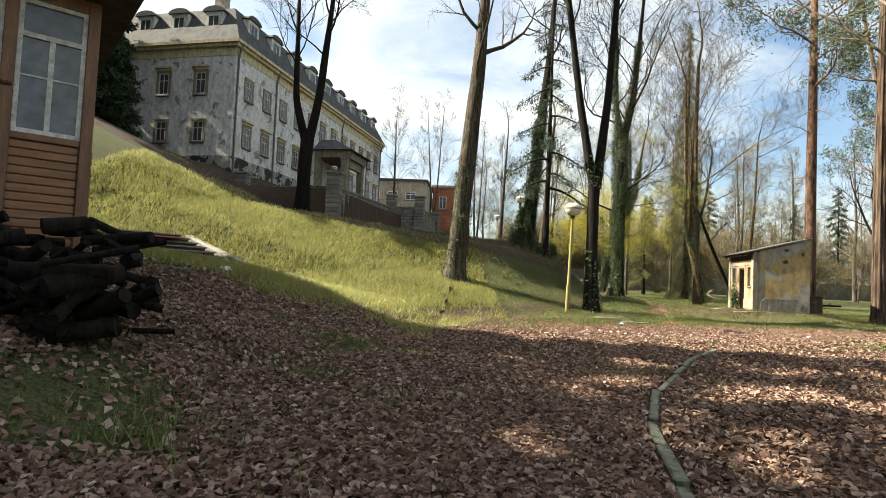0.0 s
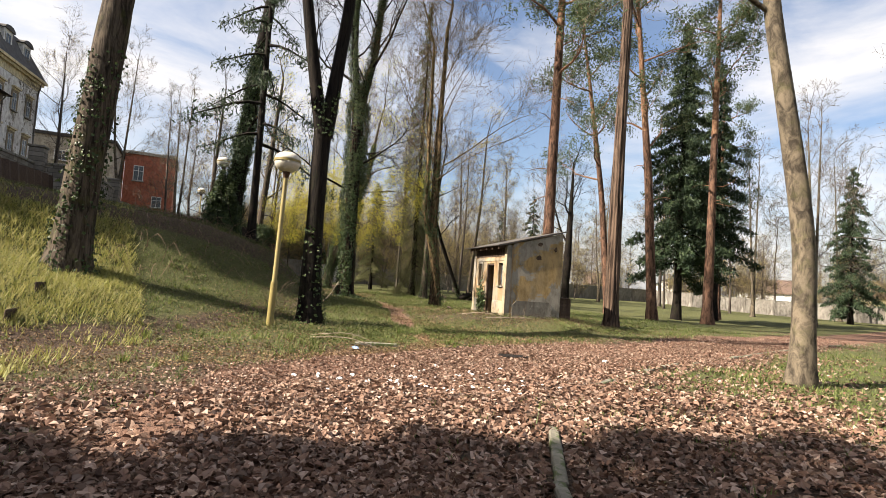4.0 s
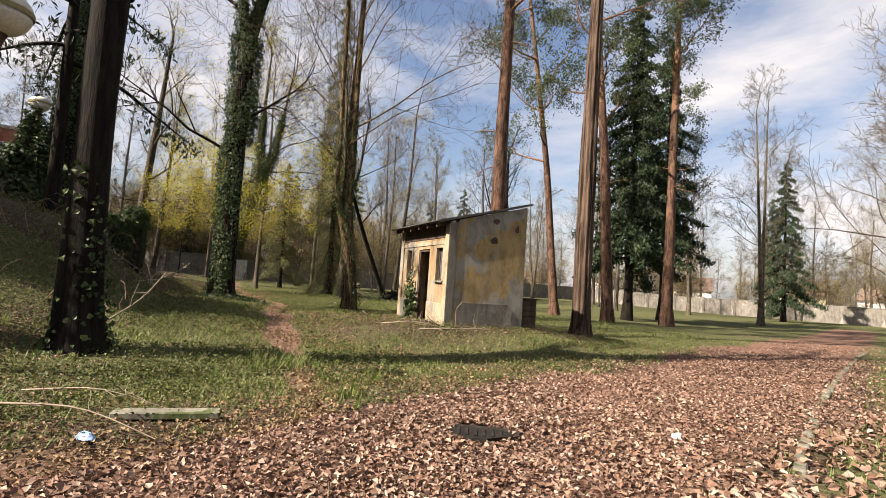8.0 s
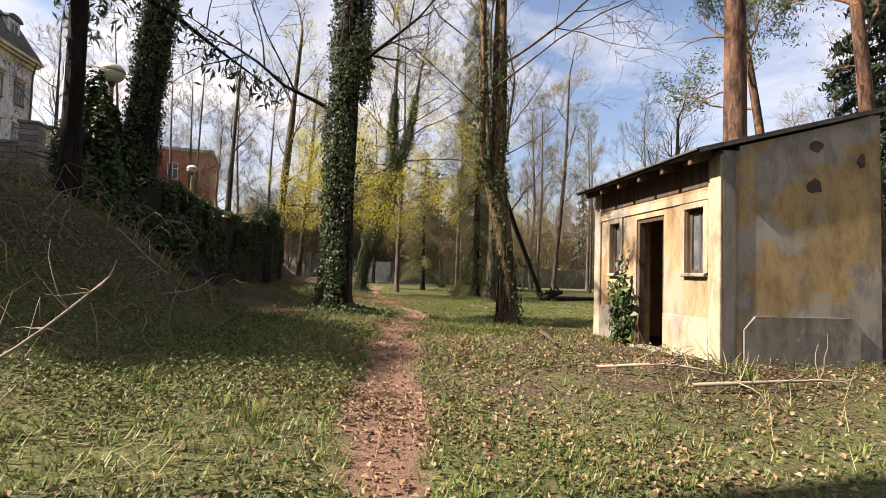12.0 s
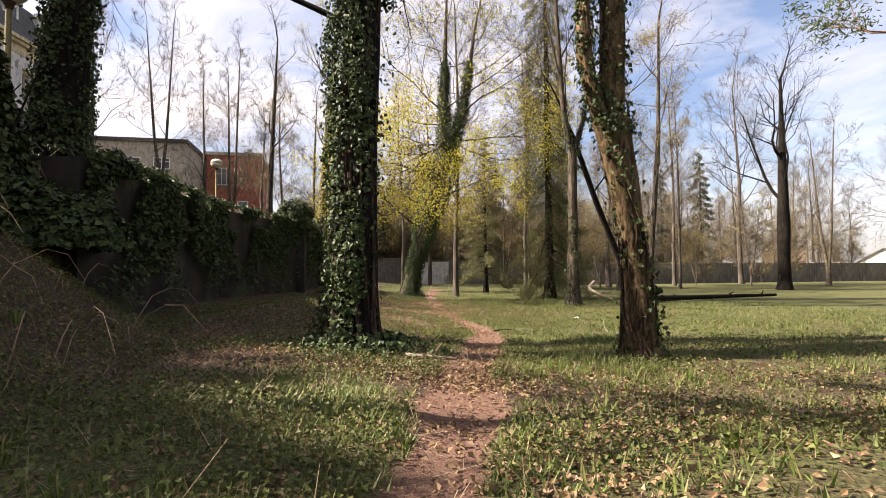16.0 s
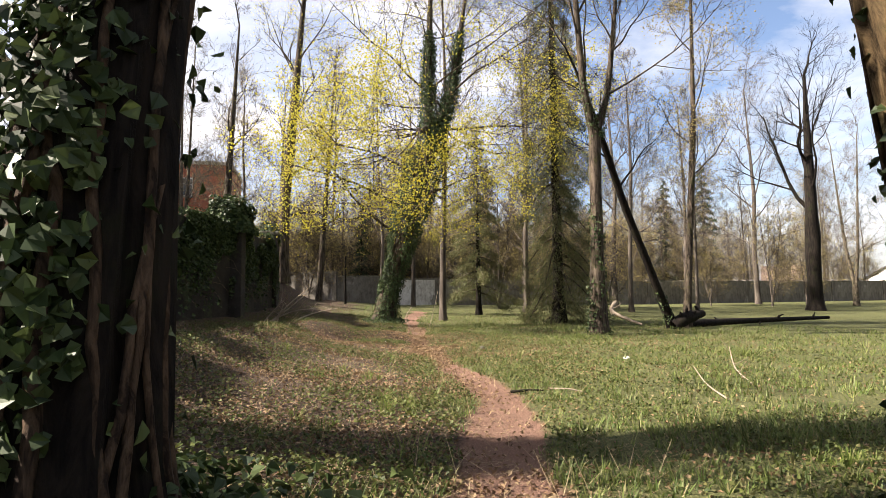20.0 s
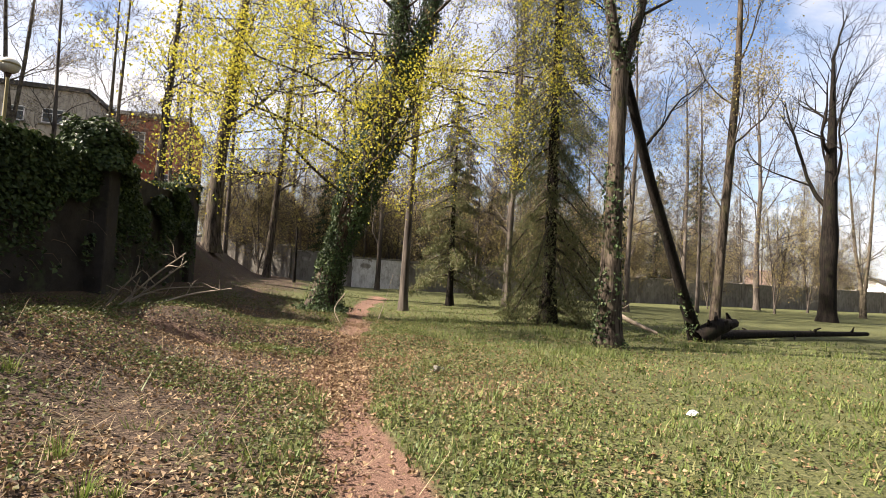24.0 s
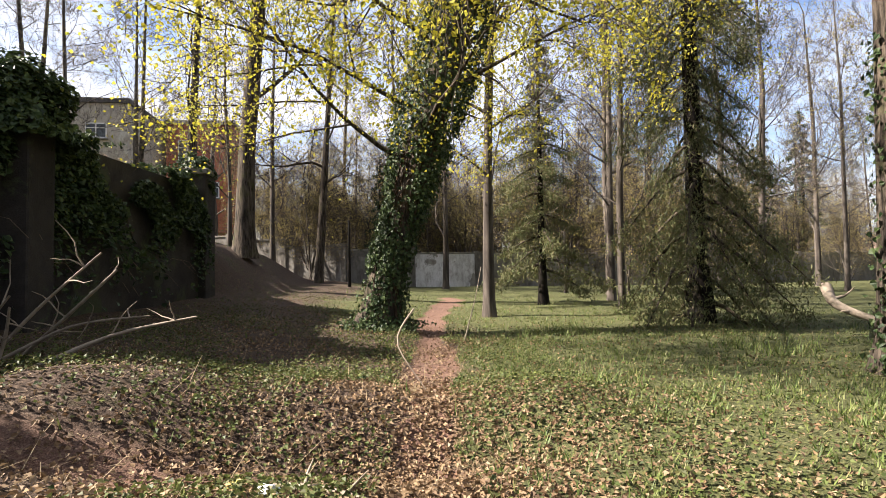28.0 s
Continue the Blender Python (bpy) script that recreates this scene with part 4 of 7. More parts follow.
broadleaf("leaning_tree", 28.2, 43.6, [[(0, 0, 0, 0.19), (-0.9, -0.2, 1.6, 0.15), (-2.6, -0.6, 4.6, 0.13), (-4.0, -1.1, 7.2, 0.09), (-4.9, -1.3, 8.8, 0.04)]],
          "dark dead trunk leaning against its neighbour", material=BARK_DARK, seed=11, limb_from=0.6, limbs_n=5, reach=2.2, ivy_low=1.5)
broadleaf("tree", 28.9, 43.7, [[(0, 0, 0, 0.16), (0.3, 0, 3, 0.13), (0.9, 0.1, 8, 0.1), (1.2, 0.2, 14, 0.05)]],
          "young thin tree with budding twigs", material=BARK_GREY, seed=12, limb_from=0.25, limbs_n=9, reach=3.0, blossom=BUDS, blossom_n=5000)
broadleaf("tree", 50.8, 54.2, [[(0, 0, 0, 0.5), (0, 0, 2.5, 0.42), (0.1, 0, 5, 0.5), (0.2, 0, 10, 0.3), (0.3, 0, 17, 0.1)]],
          "old thick-trunked tree on the lawn", material=BARK_DARK, seed=13, limb_from=0.4, reach=6)

# trees on the bank and before the mansion
broadleaf("tree", -6.4, 36.0, [[(0, 0, 0, 0.5), (0.0, 0, 3, 0.44), (0.1, 0, 5.6, 0.42)], [(-0.05, 0, 5.3, 0.27), (-0.8, 0.1, 8, 0.22), (-1.0, 0.3, 15, 0.1)], [(0.2, 0, 5.3, 0.32), (0.7, 0, 8, 0.27), (1.5, -0.2, 17, 0.1)]],
          "large forked bare tree before the retaining wall", material=BARK_DARK, seed=14, limb_from=0.5, limbs_n=7, reach=5)
broadleaf("tree", 7.8, 33.2, [[(0, 0, 0, 0.42), (0.25, 0, 3, 0.34), (0.6, 0, 7, 0.3), (1.1, 0.1, 12, 0.22), (1.4, 0.1, 18, 0.08)]],
          "ivy-clad dark trunk above the retaining wall", material=BARK_DARK, seed=15, limb_from=0.6, limbs_n=6, reach=3.5, ivy=8.0, sides=12)
spruce("spruce", 7.4, 27.2, 16, 5.2, "half-bare spruce with drooping dark boughs", seed=16, spray=0.05, fill=2.2, bare=0.24, density=0.5, droop=0.32, trunk_r=0.15)
broadleaf("tree", 15.2, 57.8, [[(0, 0, 0, 0.36), (0.1, 0, 4, 0.3), (0.5, 0, 9, 0.24), (1.1, 0.1, 17, 0.1)]],
          "tall bare tree with fresh buds above the wall's end", material=BARK_GREY, seed=17, limb_from=0.35, reach=4.5, blossom=BLOSSOM, blossom_n=3500)
broadleaf("tree", 18.3, 66.0, [[(0, 0, 0, 0.22), (0.3, 0, 5, 0.18), (1.0, 0.1, 16, 0.06)]],
          "slim bare tree on the falling bank", material=BARK_GREY, seed=18, limb_from=0.3, reach=3.5, blossom=BUDS, blossom_n=3000)
broadleaf("tree", 12.2, 66.0, [[(0, 0, 0, 0.28), (0.1, 0, 5, 0.22), (0.6, 0.1, 17, 0.06)]],
          "bare tree with thin upright limbs", material=BARK_GREY, seed=19, limb_from=0.3, reach=3.8)

# unseen spruces added to shade slope and bank; height sets where the shadow ends
SLOPE_SHADE = spruce("spruce", -31.0, 36.0, 22.0, 6.4, "unseen dense spruce added high on the slope to shade the bank", seed=36, bare=0.05, density=1.25, droop=0.3, group="spruces high on the slope")
belt = random.Random(41)
for row in range(4):
    for k in range(-3, 8):
        py = 33.0 + 1.25 * k + 0.5 * (row % 2) + belt.uniform(-0.3, 0.3) + 0.8 * row
        px = -0.51 * (py - 1.9) - 3.4 - 2.0 * row + belt.uniform(-0.4, 0.4)
        tall = ((11.8 - px) * 0.861 - surface(px, py) + (0.7 if k < 3 else 0.3)) / 22.0 * belt.uniform(0.94, 1.0)
        copy_thing(SLOPE_SHADE, pose(px, py, surface(px, py) - 0.1, 0, 0, belt.uniform(0, 360))).scale = (1.0, 1.0, tall)

# unseen conifers added behind the summer house to shade the start of the path
SHADY = spruce("spruce", -12.6, 13.4, 17, 6.5, "dark spruce added behind the summer house to cast shade", seed=35, bare=0.12, density=1.0, droop=0.3, group="spruces behind the summer house")
for px, py, size in ((-13.8, 14.6, 1.0), (-14.4, 9.4, 0.95), (-13.2, 6.6, 0.9), (-11.9, 3.2, 0.9), (-15.5, 12.2, 1.05), (-10.6, 1.0, 0.85), (-14.5, 2.0, 1.0), (-16.0, 7.5, 1.0), (-8.8, -2.0, 0.8), (-11.0, -3.0, 0.9)):
    copy_thing(SHADY, pose(px, py, surface(px, py) - 0.1, 0, 0, px * 57)).scale = (size, size, size)

# conifers on and beyond the lawn
spruce("thuja", 26.2, 48.2, 26, 4.8, "tall thuja with olive-brown hanging sprays to the ground", seed=20, bare=0.01, material=NEEDLE_THUJA, density=1.25, droop=0.55, trunk_r=0.25, spray=0.03, ragged=0.5, fill=3.6)
spruce("spruce", 25.2, 54.5, 10.5, 3.6, "slim olive-green spruce before the boundary wall", seed=21, bare=0.12, material=NEEDLE_THUJA, density=1.1, droop=0.3, spray=0.036, fill=3.6, ragged=0.45)
pine("pine", 20.1, 25.3, 24, 0.3, "tall Scots pine behind the shed", seed=22, lean=(0.3, 0.2), crown=0.5, width=6)
pine("pine", 31.6, 28.0, 22, 0.32, "reddish pine trunk on the lawn", seed=23, lean=(-2.6, 0.4), crown=0.5, width=6)
pine("pine", 35.1, 26.6, 23, 0.32, "tall straight pine on the lawn", seed=24, lean=(0.2, 0), crown=0.6, width=5)
pine("pine", 33.4, 32.9, 22, 0.28, "leaning pine with orange limbs", seed=25, lean=(-3.0, 1.2), crown=0.45, width=7)
pine("pine", 47.0, 33.0, 20, 0.28, "slim pine with a dark crown", seed=26, crown=0.35, width=4.6, tufts=14000)
spruce("spruce", 38.2, 30.8, 22, 7.0, "tall dense dark green spruce", seed=27, bare=0.18, density=1.25, droop=0.3)
spruce("spruce", 44.0, 31.5, 21, 5.2, "dark spruce with a bare lower trunk", seed=28, bare=0.25, density=1.0, droop=0.3)
spruce("spruce", 70.0, 32.0, 17, 6.5, "pointed spruce standing alone on the lawn", seed=29, bare=0.1, density=1.0, droop=0.3)

# bare trees further off, each kind built once and set out again
KIND_A = broadleaf("tree", 52.0, 27.8, [[(0, 0, 0, 0.26), (0, 0, 2, 0.23)], [(0, 0, 1.8, 0.17), (-0.6, 0, 6, 0.13), (-1.4, 0.2, 16, 0.04)], [(0.05, 0, 1.8, 0.15), (0.4, 0.1, 6, 0.12), (0.9, 0.2, 17, 0.04)]],
                   "bare pale-stemmed tree with many upright limbs", material=BARK_PALE, seed=30, limb_from=0.2, limbs_n=10, reach=4.0, many=(6, 5, 4), limb_r=0.28, least=0.012, angle=1.0, group="bare trees of the park")
KIND_B = broadleaf("tree", 21.9, 51.2, [[(0, 0, 0, 0.16), (0.05, 0, 4, 0.13), (0.3, 0.1, 10, 0.1), (0.2, 0.3, 17, 0.03)]],
                   "bare dark-stemmed young tree", material=BARK_FAR, seed=31, limb_from=0.2, limbs_n=16, reach=3.6, many=(6, 5, 4), least=0.011, angle=1.0, group="bare trees of the park", blossom=BUDS, blossom_n=1500)
KIND_C = broadleaf("tree", 30.5, 58.5, [[(0, 0, 0, 0.14), (-0.1, 0, 5, 0.11), (0.2, 0.2, 11, 0.08), (0.3, 0.1, 16, 0.03)]],
                   "slim bare tree with budding crown", material=BARK_FAR, seed=32, limb_from=0.25, limbs_n=16, reach=3.2, many=(6, 5, 4), least=0.011, angle=1.0, blossom=BUDS, blossom_n=6000, group="bare trees of the park")
KIND_D = broadleaf("tree", 58.0, 44.0, [[(0, 0, 0, 0.24), (0.1, 0, 4, 0.2), (-0.2, 0.1, 9, 0.15), (0.2, 0.1, 18, 0.04)]],
                   "wide bare tree with a spreading crown", material=BARK_FAR, seed=33, limb_from=0.22, limbs_n=15, reach=5.6, many=(6, 6, 4), least=0.012, angle=1.0, group="bare trees of the park", blossom=BUDS, blossom_n=3000)
PLACES = ((KIND_A, 55.0, 19.5, 1.0), (KIND_D, 42.0, 16.0, 0.95), (KIND_B, 27.0, 52.5, 0.8), (KIND_B, 28.6, 55.5, 0.95), (KIND_C, 34.0, 60.0, 1.0), (KIND_B, 36.5, 56.0, 1.0),
          (KIND_D, 40.0, 62.0, 1.0), (KIND_C, 44.0, 58.0, 0.9), (KIND_B, 47.0, 62.0, 1.05), (KIND_D, 56.0, 63.0, 1.0), (KIND_A, 61.0, 58.0, 0.9), (KIND_C, 64.0, 50.0, 1.0),
          (KIND_D, 70.0, 55.0, 1.1), (KIND_A, 66.0, 40.0, 0.95), (KIND_B, 72.0, 46.0, 1.0), (KIND_D, 74.0, 24.0, 1.05), (KIND_A, 78.0, 36.0, 1.0), (KIND_C, 66.0, 22.0, 0.9),
          (KIND_D, 62.0, 12.0, 1.0), (KIND_A, 48.0, 8.0, 0.9), (KIND_B, 80.0, 15.0, 1.1), (KIND_D, 34.0, 46.0, 0.0), (KIND_B, 42.0, 48.0, 0.0), (KIND_C, 22.0, 63.0, 0.95),
          (KIND_B, 25.0, 65.5, 1.0), (KIND_D, -1.0, 72.0, 0.8), (KIND_A, 4.2, 70.0, 0.85), (KIND_B, 8.0, 63.0, 0.75), (KIND_A, 9.5, 68.0, 0.9), (KIND_C, 13.5, 72.0, 1.0),
          (KIND_B, 16.0, 70.0, 1.0), (KIND_D, 12.0, 78.0, 0.9), (KIND_C, 20.5, 74.0, 1.1))
spin = random.Random(5)
for kind, px, py, size in PLACES:
    if size:
        turned = copy_thing(kind, pose(px, py, surface(px, py) - 0.1, 0, 0, spin.uniform(0, 360)))
        turned.scale = (size, size, size * spin.uniform(0.9, 1.1))


def woods():
    """The woods beyond the boundary wall: many more bare trees, too far and too many to tell apart."""
    rng = random.Random(11)
    out = []
    for k in range(190):
        a = rng.random()
        if a < 0.55:
            px, py = rng.uniform(19, 95), rng.uniform(71, 100)
        elif a < 0.85:
            px, py = rng.uniform(84, 120), rng.uniform(-20, 75)
        else:
            px, py = rng.uniform(18, 60), rng.uniform(-45, -12)
        kind = rng.choice((KIND_B, KIND_C, KIND_D, KIND_B))
        out.append((kind, px, py, rng.uniform(0.4, 0.82), rng.uniform(0, 360)))
    return out


for kind, px, py, size, turn in woods():
    far_tree = copy_thing(kind, pose(px, py, surface(px, py) - 0.1, 0, 0, turn))
    far_tree.scale = (size, size, size)
    tagged(far_tree, "bare tree of the woods behind the park wall", "tree", "woods behind the park wall")
BRUSH = broadleaf("bush", 46.0, 71.5, [[(0, 0, 0, 0.05), (0.2, 0.1, 3, 0.035), (0.5, 0.2, 6.5, 0.015)], [(0.1, 0, 0, 0.05), (-0.5, 0.3, 3, 0.035), (-1.0, 0.5, 6, 0.015)], [(0, 0.1, 0, 0.05), (0.3, -0.6, 3, 0.03), (0.9, -1.1, 5.5, 0.012)]],
                  "tall leafless brush with brown twigs and first buds", "bush", material=BARK_FAR, seed=51, limb_from=0.12, limbs_n=12, reach=2.2, many=(6, 5, 4), blossom=BUDS, blossom_n=5200, group="brush along the park wall", limb_r=0.5, least=0.009)
spin = random.Random(19)
for k in range(165):
    a = spin.random()
    if a < 0.3:
        px, py = spin.uniform(12, 84), spin.uniform(69.5, 78)
    elif a < 0.68:
        px, py = spin.uniform(14, 62), spin.uniform(71, 96)
    elif a < 0.75:
        px, py = spin.uniform(27, 62), spin.uniform(56, 65)
    else:
        px, py = spin.uniform(84, 94), spin.uniform(-8, 68)
    size = spin.uniform(0.7, 1.35)
    copy_thing(BRUSH, pose(px, py, surface(px, py) - 0.1, 0, 0, spin.uniform(0, 360))).scale = (size, size, size)
SPR = spruce("spruce", 36.0, 76.0, 14, 4.5, "young spruce among the far woods", seed=34, bare=0.1, density=0.8, group="young spruces of the woods")
for px, py, size in ((22.5, 71.5, 0.6), (24.0, 75.0, 0.8), (47, 80, 1.2), (58, 76, 1.0), (30, 84, 1.2), (70, 82, 1.3), (88, 60, 1.3), (90, 40, 1.2), (95, 20, 1.3)):
    copy_thing(SPR, pose(px, py, surface(px, py) - 0.1, 0, 0, px * 40)).scale = (size, size, size)

# ---- the garden shed ----
SHED = thing("garden_shed", 14.53, 21.33, 0.33, "small weathered ochre plaster shed with a sloping roof", "shed", turn=-17.2)
W, L, H1, H2 = 2.06, 3.34, 2.45, 3.0
T = 0.22


def slope_top(x):
    return H1 + (H2 - H1) * x / W


def gable(y0, y1):
    bm = bmesh.new()
    corners = [(T, -0.4), (W, -0.4), (W, slope_top(W)), (T, slope_top(T))]
    a, b = [bm.verts.new((x, y0, z)) for x, z in corners], [bm.verts.new((x, y1, z)) for x, z in corners]
    bm.faces.new(a)
    bm.faces.new(b[::-1])
    for k in range(4):
        bm.faces.new((a[k], b[k], b[(k + 1) % 4], a[(k + 1) % 4]))
    bmesh.ops.recalc_face_normals(bm, faces=bm.faces)
    return bm


part("side_wall", gable(0, T), PLASTER_SHED, SHED, "ochre plaster wall with large grey bare patches")
part("side_wall", gable(L - T, L), PLASTER_SHED, SHED)
part("back_wall", boxes((W - T, T + 0.002, -0.4, W - 0.002, L - T - 0.002, H2 - 0.06)), PLASTER_SHED, SHED)
# front wall round the door and two windows
D0, D1, DT = 1.2, 1.95, 1.84
N0, N1, M0, M1, NB, NT = 0.3, 0.68, 2.45, 2.78, 1.05, 1.84
part("front_wall", pierced((0, N0, N1, D0, D1, M0, M1, L), (-0.4, NB, DT, H1), T, ((1, 1), (3, 0), (3, 1), (5, 1))), PLASTER_FRONT, SHED, "sunlit stained ochre plaster front wall")
part("corner_pilaster", boxes((-0.035, -0.02, -0.4, 0.0, 0.2, H1 - 0.05), bevel=0.008), PLASTER_CREAM, SHED, "cream plaster corner strip")
part("corner_pilaster", boxes((-0.035, L - 0.2, -0.4, 0.0, L + 0.02, H1 - 0.05), bevel=0.008), PLASTER_CREAM, SHED, "cream plaster corner strip")
part("side_pilaster", boxes((0.0, -0.02, -0.4, 0.16, -0.002, slope_top(0.1) - 0.03), bevel=0.004), PLASTER_BARE, SHED, "grey patched corner strip")
part("lintel_band", boxes((-0.02, 0.2, 1.92, 0.0, L - 0.2, 2.02), bevel=0.006), PLASTER_CREAM, SHED)
part("plinth", boxes((-0.03, 0.2, -0.4, 0.0, D0 - 0.02, 0.52), bevel=0.01), PLASTER_CREAM, SHED, "pale flaking plinth")
part("plinth", boxes((-0.03, D1 + 0.02, -0.4, 0.0, L - 0.2, 0.52), bevel=0.01), PLASTER_BARE, SHED)
bm = bmesh.new()
ring = [(0.26, -0.4), (1.74, -0.4), (1.74, 0.46), (1.62, 0.57), (0.4, 0.57), (0.26, 0.42)]
fr, bk = [bm.verts.new((x, -0.035, z)) for x, z in ring], [bm.verts.new((x, 0.0, z)) for x, z in ring]
bm.faces.new(fr)
for k in range(6):
    bm.faces.new((fr[k], bk[k], bk[(k + 1) % 6], fr[(k + 1) % 6]))
bmesh.ops.recalc_face_normals(bm, faces=bm.faces)
part("plinth_patch", bm, PLASTER_BARE, SHED, "raised grey cement patch at the foot")
# roof of felt on boards, with rafters under the eaves
bm = bmesh.new()
tilt = (H2 - H1) / W
for x0, x1, up, thick in ((-0.32, W + 0.1, 0.03, 0.03), (-0.36, W + 0.12, 0.063, 0.02)):
    for (y0, y1) in ((-0.08, L + 0.12),):
        v = box(bm, x0, y0, 0, x1, y1, thick)
        for q in v:
            q.co.z += H1 + q.co.x * tilt + up
part("roof", bm, ROOF_FELT, SHED, "dark sagging roof felt with crumbling edge")
for k in range(6):
    y = 0.15 + k * 0.6
    bm = bmesh.new()
    for q in box(bm, -0.28, y, -0.1, 0.0, y + 0.07, 0.0):
        q.co.z += H1 + q.co.x * tilt + 0.027
    part("rafter", bm, WOOD_DARK, SHED)
# thin dark strip on the front wall, painting the shadow of the eaves
part("fascia", boxes((-0.012, 0.2, 2.08, 0.0, L - 0.2, H1 - 0.06)), WOOD_DARK, SHED, "dark strip that paints the shadow under the eaves")
door = part("door_frame", boxes((0.02, D0, 0.0, 0.1, D0 + 0.06, DT), (0.02, D1 - 0.06, 0.0, 0.1, D1, DT), (0.02, D0 + 0.06, DT - 0.06, 0.1, D1 - 0.06, DT)), WOOD_DARK, SHED)
leaf = part("door", boxes((0, 0, 0, 0.04, 0.6, 1.74), bevel=0.004), WOOD_DARK, SHED, "brown door standing open into the dark inside")
leaf.matrix_basis = pose(0.1, D0 + 0.07, 0.02, 0, 0, -62)
part("threshold", boxes((-0.12, D0 - 0.05, -0.3, 0.14, D1 + 0.05, 0.02), bevel=0.015), CONCRETE, SHED)
for y0, y1 in ((N0, N1), (M0, M1)):
    win = part("window_frame", boxes((0.05, y0, NB, 0.1, y0 + 0.045, NT), (0.05, y1 - 0.045, NB, 0.1, y1, NT), (0.05, y0 + 0.045, NT - 0.045, 0.1, y1 - 0.045, NT), (0.05, y0 + 0.045, NB, 0.1, y1 - 0.045, NB + 0.045)), WOOD_DARK, SHED, "reddish-brown window frame")
    part("pane", boxes((0.07, y0 + 0.045, NB + 0.045, 0.076, y1 - 0.045, NT - 0.045)), GLASS, win)
    part("glazing_bar", boxes((0.06, (y0 + y1) / 2 - 0.012, NB + 0.045, 0.069, (y0 + y1) / 2 + 0.012, NT - 0.045)), WOOD_DARK, win)
    part("window_sill", boxes((-0.06, y0 - 0.05, NB - 0.05, 0.05, y1 + 0.05, NB), bevel=0.01), CONCRETE, SHED)
    part("window_surround", boxes((-0.03, y0 - 0.09, NB - 0.0, 0.0, y0 - 0.002, NT + 0.07), (-0.03, y1 + 0.002, NB, 0.0, y1 + 0.09, NT + 0.07), (-0.03, y0 - 0.002, NT + 0.002, 0.0, y1 + 0.002, NT + 0.07)), PLASTER_CREAM, SHED)
part("floor", boxes((T, T, -0.3, W - T, L - T, 0.0)), SOIL, SHED)
rng = np.random.default_rng(77)
# the wall is whole; flat dark patches paint the shaded depth of the holes
for cx, cz, w, h in ((1.2, 2.56, 0.2, 0.13), (1.18, 2.1, 0.2, 0.17), (1.8, 2.42, 0.13, 0.2)):
    bm = bmesh.new()
    bmesh.ops.create_circle(bm, cap_ends=True, segments=11, radius=0.5)
    for v in bm.verts:
        r = 0.75 + 0.5 * rng.random()
        v.co = Vector((cx + v.co.x * w * r, -0.004, cz + v.co.y * h * r))
    part("knocked_out_hole", bm, SOIL, SHED, "flat dark patch painting the shaded inside of a hole in the plaster")
pts = rng.normal(size=(520, 2)) * (0.16, 0.42) + (2.2, 0.35)
pts[:, 1] = np.abs(pts[:, 1]) - 0.15
child("ivy", leaf_quads("ivy", [(-0.05 - 0.12 * rng.random(), y, z) for y, z in pts], IVY, 0.09, rng, [(-1, 0, 0.3)] * 520, 0.5), SHED, "ivy climbing beside the door")

crate = thing("wooden_crate", 16.9, 21.15, surface(16.9, 21.15), "dark weathered wooden box beside the shed", "box", turn=-17)
for k in range(5):
    part("board", boxes((-0.3, -0.3, 0.02 + k * 0.14, 0.3, -0.27, 0.14 + k * 0.14), bevel=0.004), WOOD_DARK, crate)
    part("board", boxes((-0.33, -0.27, 0.02 + k * 0.14, -0.3, 0.27, 0.14 + k * 0.14), bevel=0.004), WOOD_DARK, crate)
part("lid", boxes((-0.36, -0.34, 0.72, 0.34, 0.3, 0.75), bevel=0.006), WOOD_DARK, crate)
part("inner_box", boxes((-0.3, -0.27, -0.1, 0.3, 0.27, 0.715)), WOOD_DARK, crate)

# ---- street lamps ----


def street_lamp(x, y, z, height, turn, label, tilt=0.0):
    ob = thing("street_lamp", x, y, z, label, "lamp", turn=turn)
    ob.matrix_basis = pose(x, y, z, 0, tilt, turn)
    t = Tubes()
    t.add([(0, 0, -0.2), (0, 0, 0.5), (0, 0, 1.0)], [0.078, 0.075, 0.072], 14)
    child("base_tube", t.mesh("base_tube", PAINT_LAMP), ob)
    t = Tubes()
    t.add([(0, 0, 0.98), (0, 0, 1.04), (0, 0, height - 0.4)], [0.072, 0.054, 0.046], 14)
    child("pole", t.mesh("pole", PAINT_LAMP), ob)
    t = Tubes()
    t.add([(0.0, 0, height - 0.5), (0, 0, height - 0.42), (0.0, 0, height - 0.36)], [0.056, 0.075, 0.1], 12)
    child("collar", t.mesh("collar", METAL_DARK), ob)
    bm = bmesh.new()
    bmesh.ops.create_uvsphere(bm, u_segments=24, v_segments=14, radius=0.285)
    for v in list(bm.verts):
        v.co.z = v.co.z * (0.85 if v.co.z < 0 else 0.0) + height - 0.14
    part("lower_globe", bm, GLOBE, ob, "milky yellowed lamp globe", True)
    bm = bmesh.new()
    bmesh.ops.create_uvsphere(bm, u_segments=24, v_segments=14, radius=0.292)
    for v in list(bm.verts):
        v.co.z = v.co.z * (0.7 if v.co.z > 0 else 0.0) + height - 0.105
    part("cap", bm, GLOBE, ob, "pale dome cap", True)
    t = Tubes()
    t.add([(0, 0, height - 0.145), (0, 0, height - 0.09)], [0.3, 0.3], 24)
    child("rim", t.mesh("rim", PAINT_LAMP), ob, "green-painted rim")
    return ob


street_lamp(6.05, 19.1, surface(6.05, 19.1), 3.85, 0, "ochre-painted park lamp with a milky globe, leaning slightly", tilt=1.5)
street_lamp(7.25, 32.8, surface(7.25, 32.8), 2.85, 0, "old park lamp on the bank above the wall")
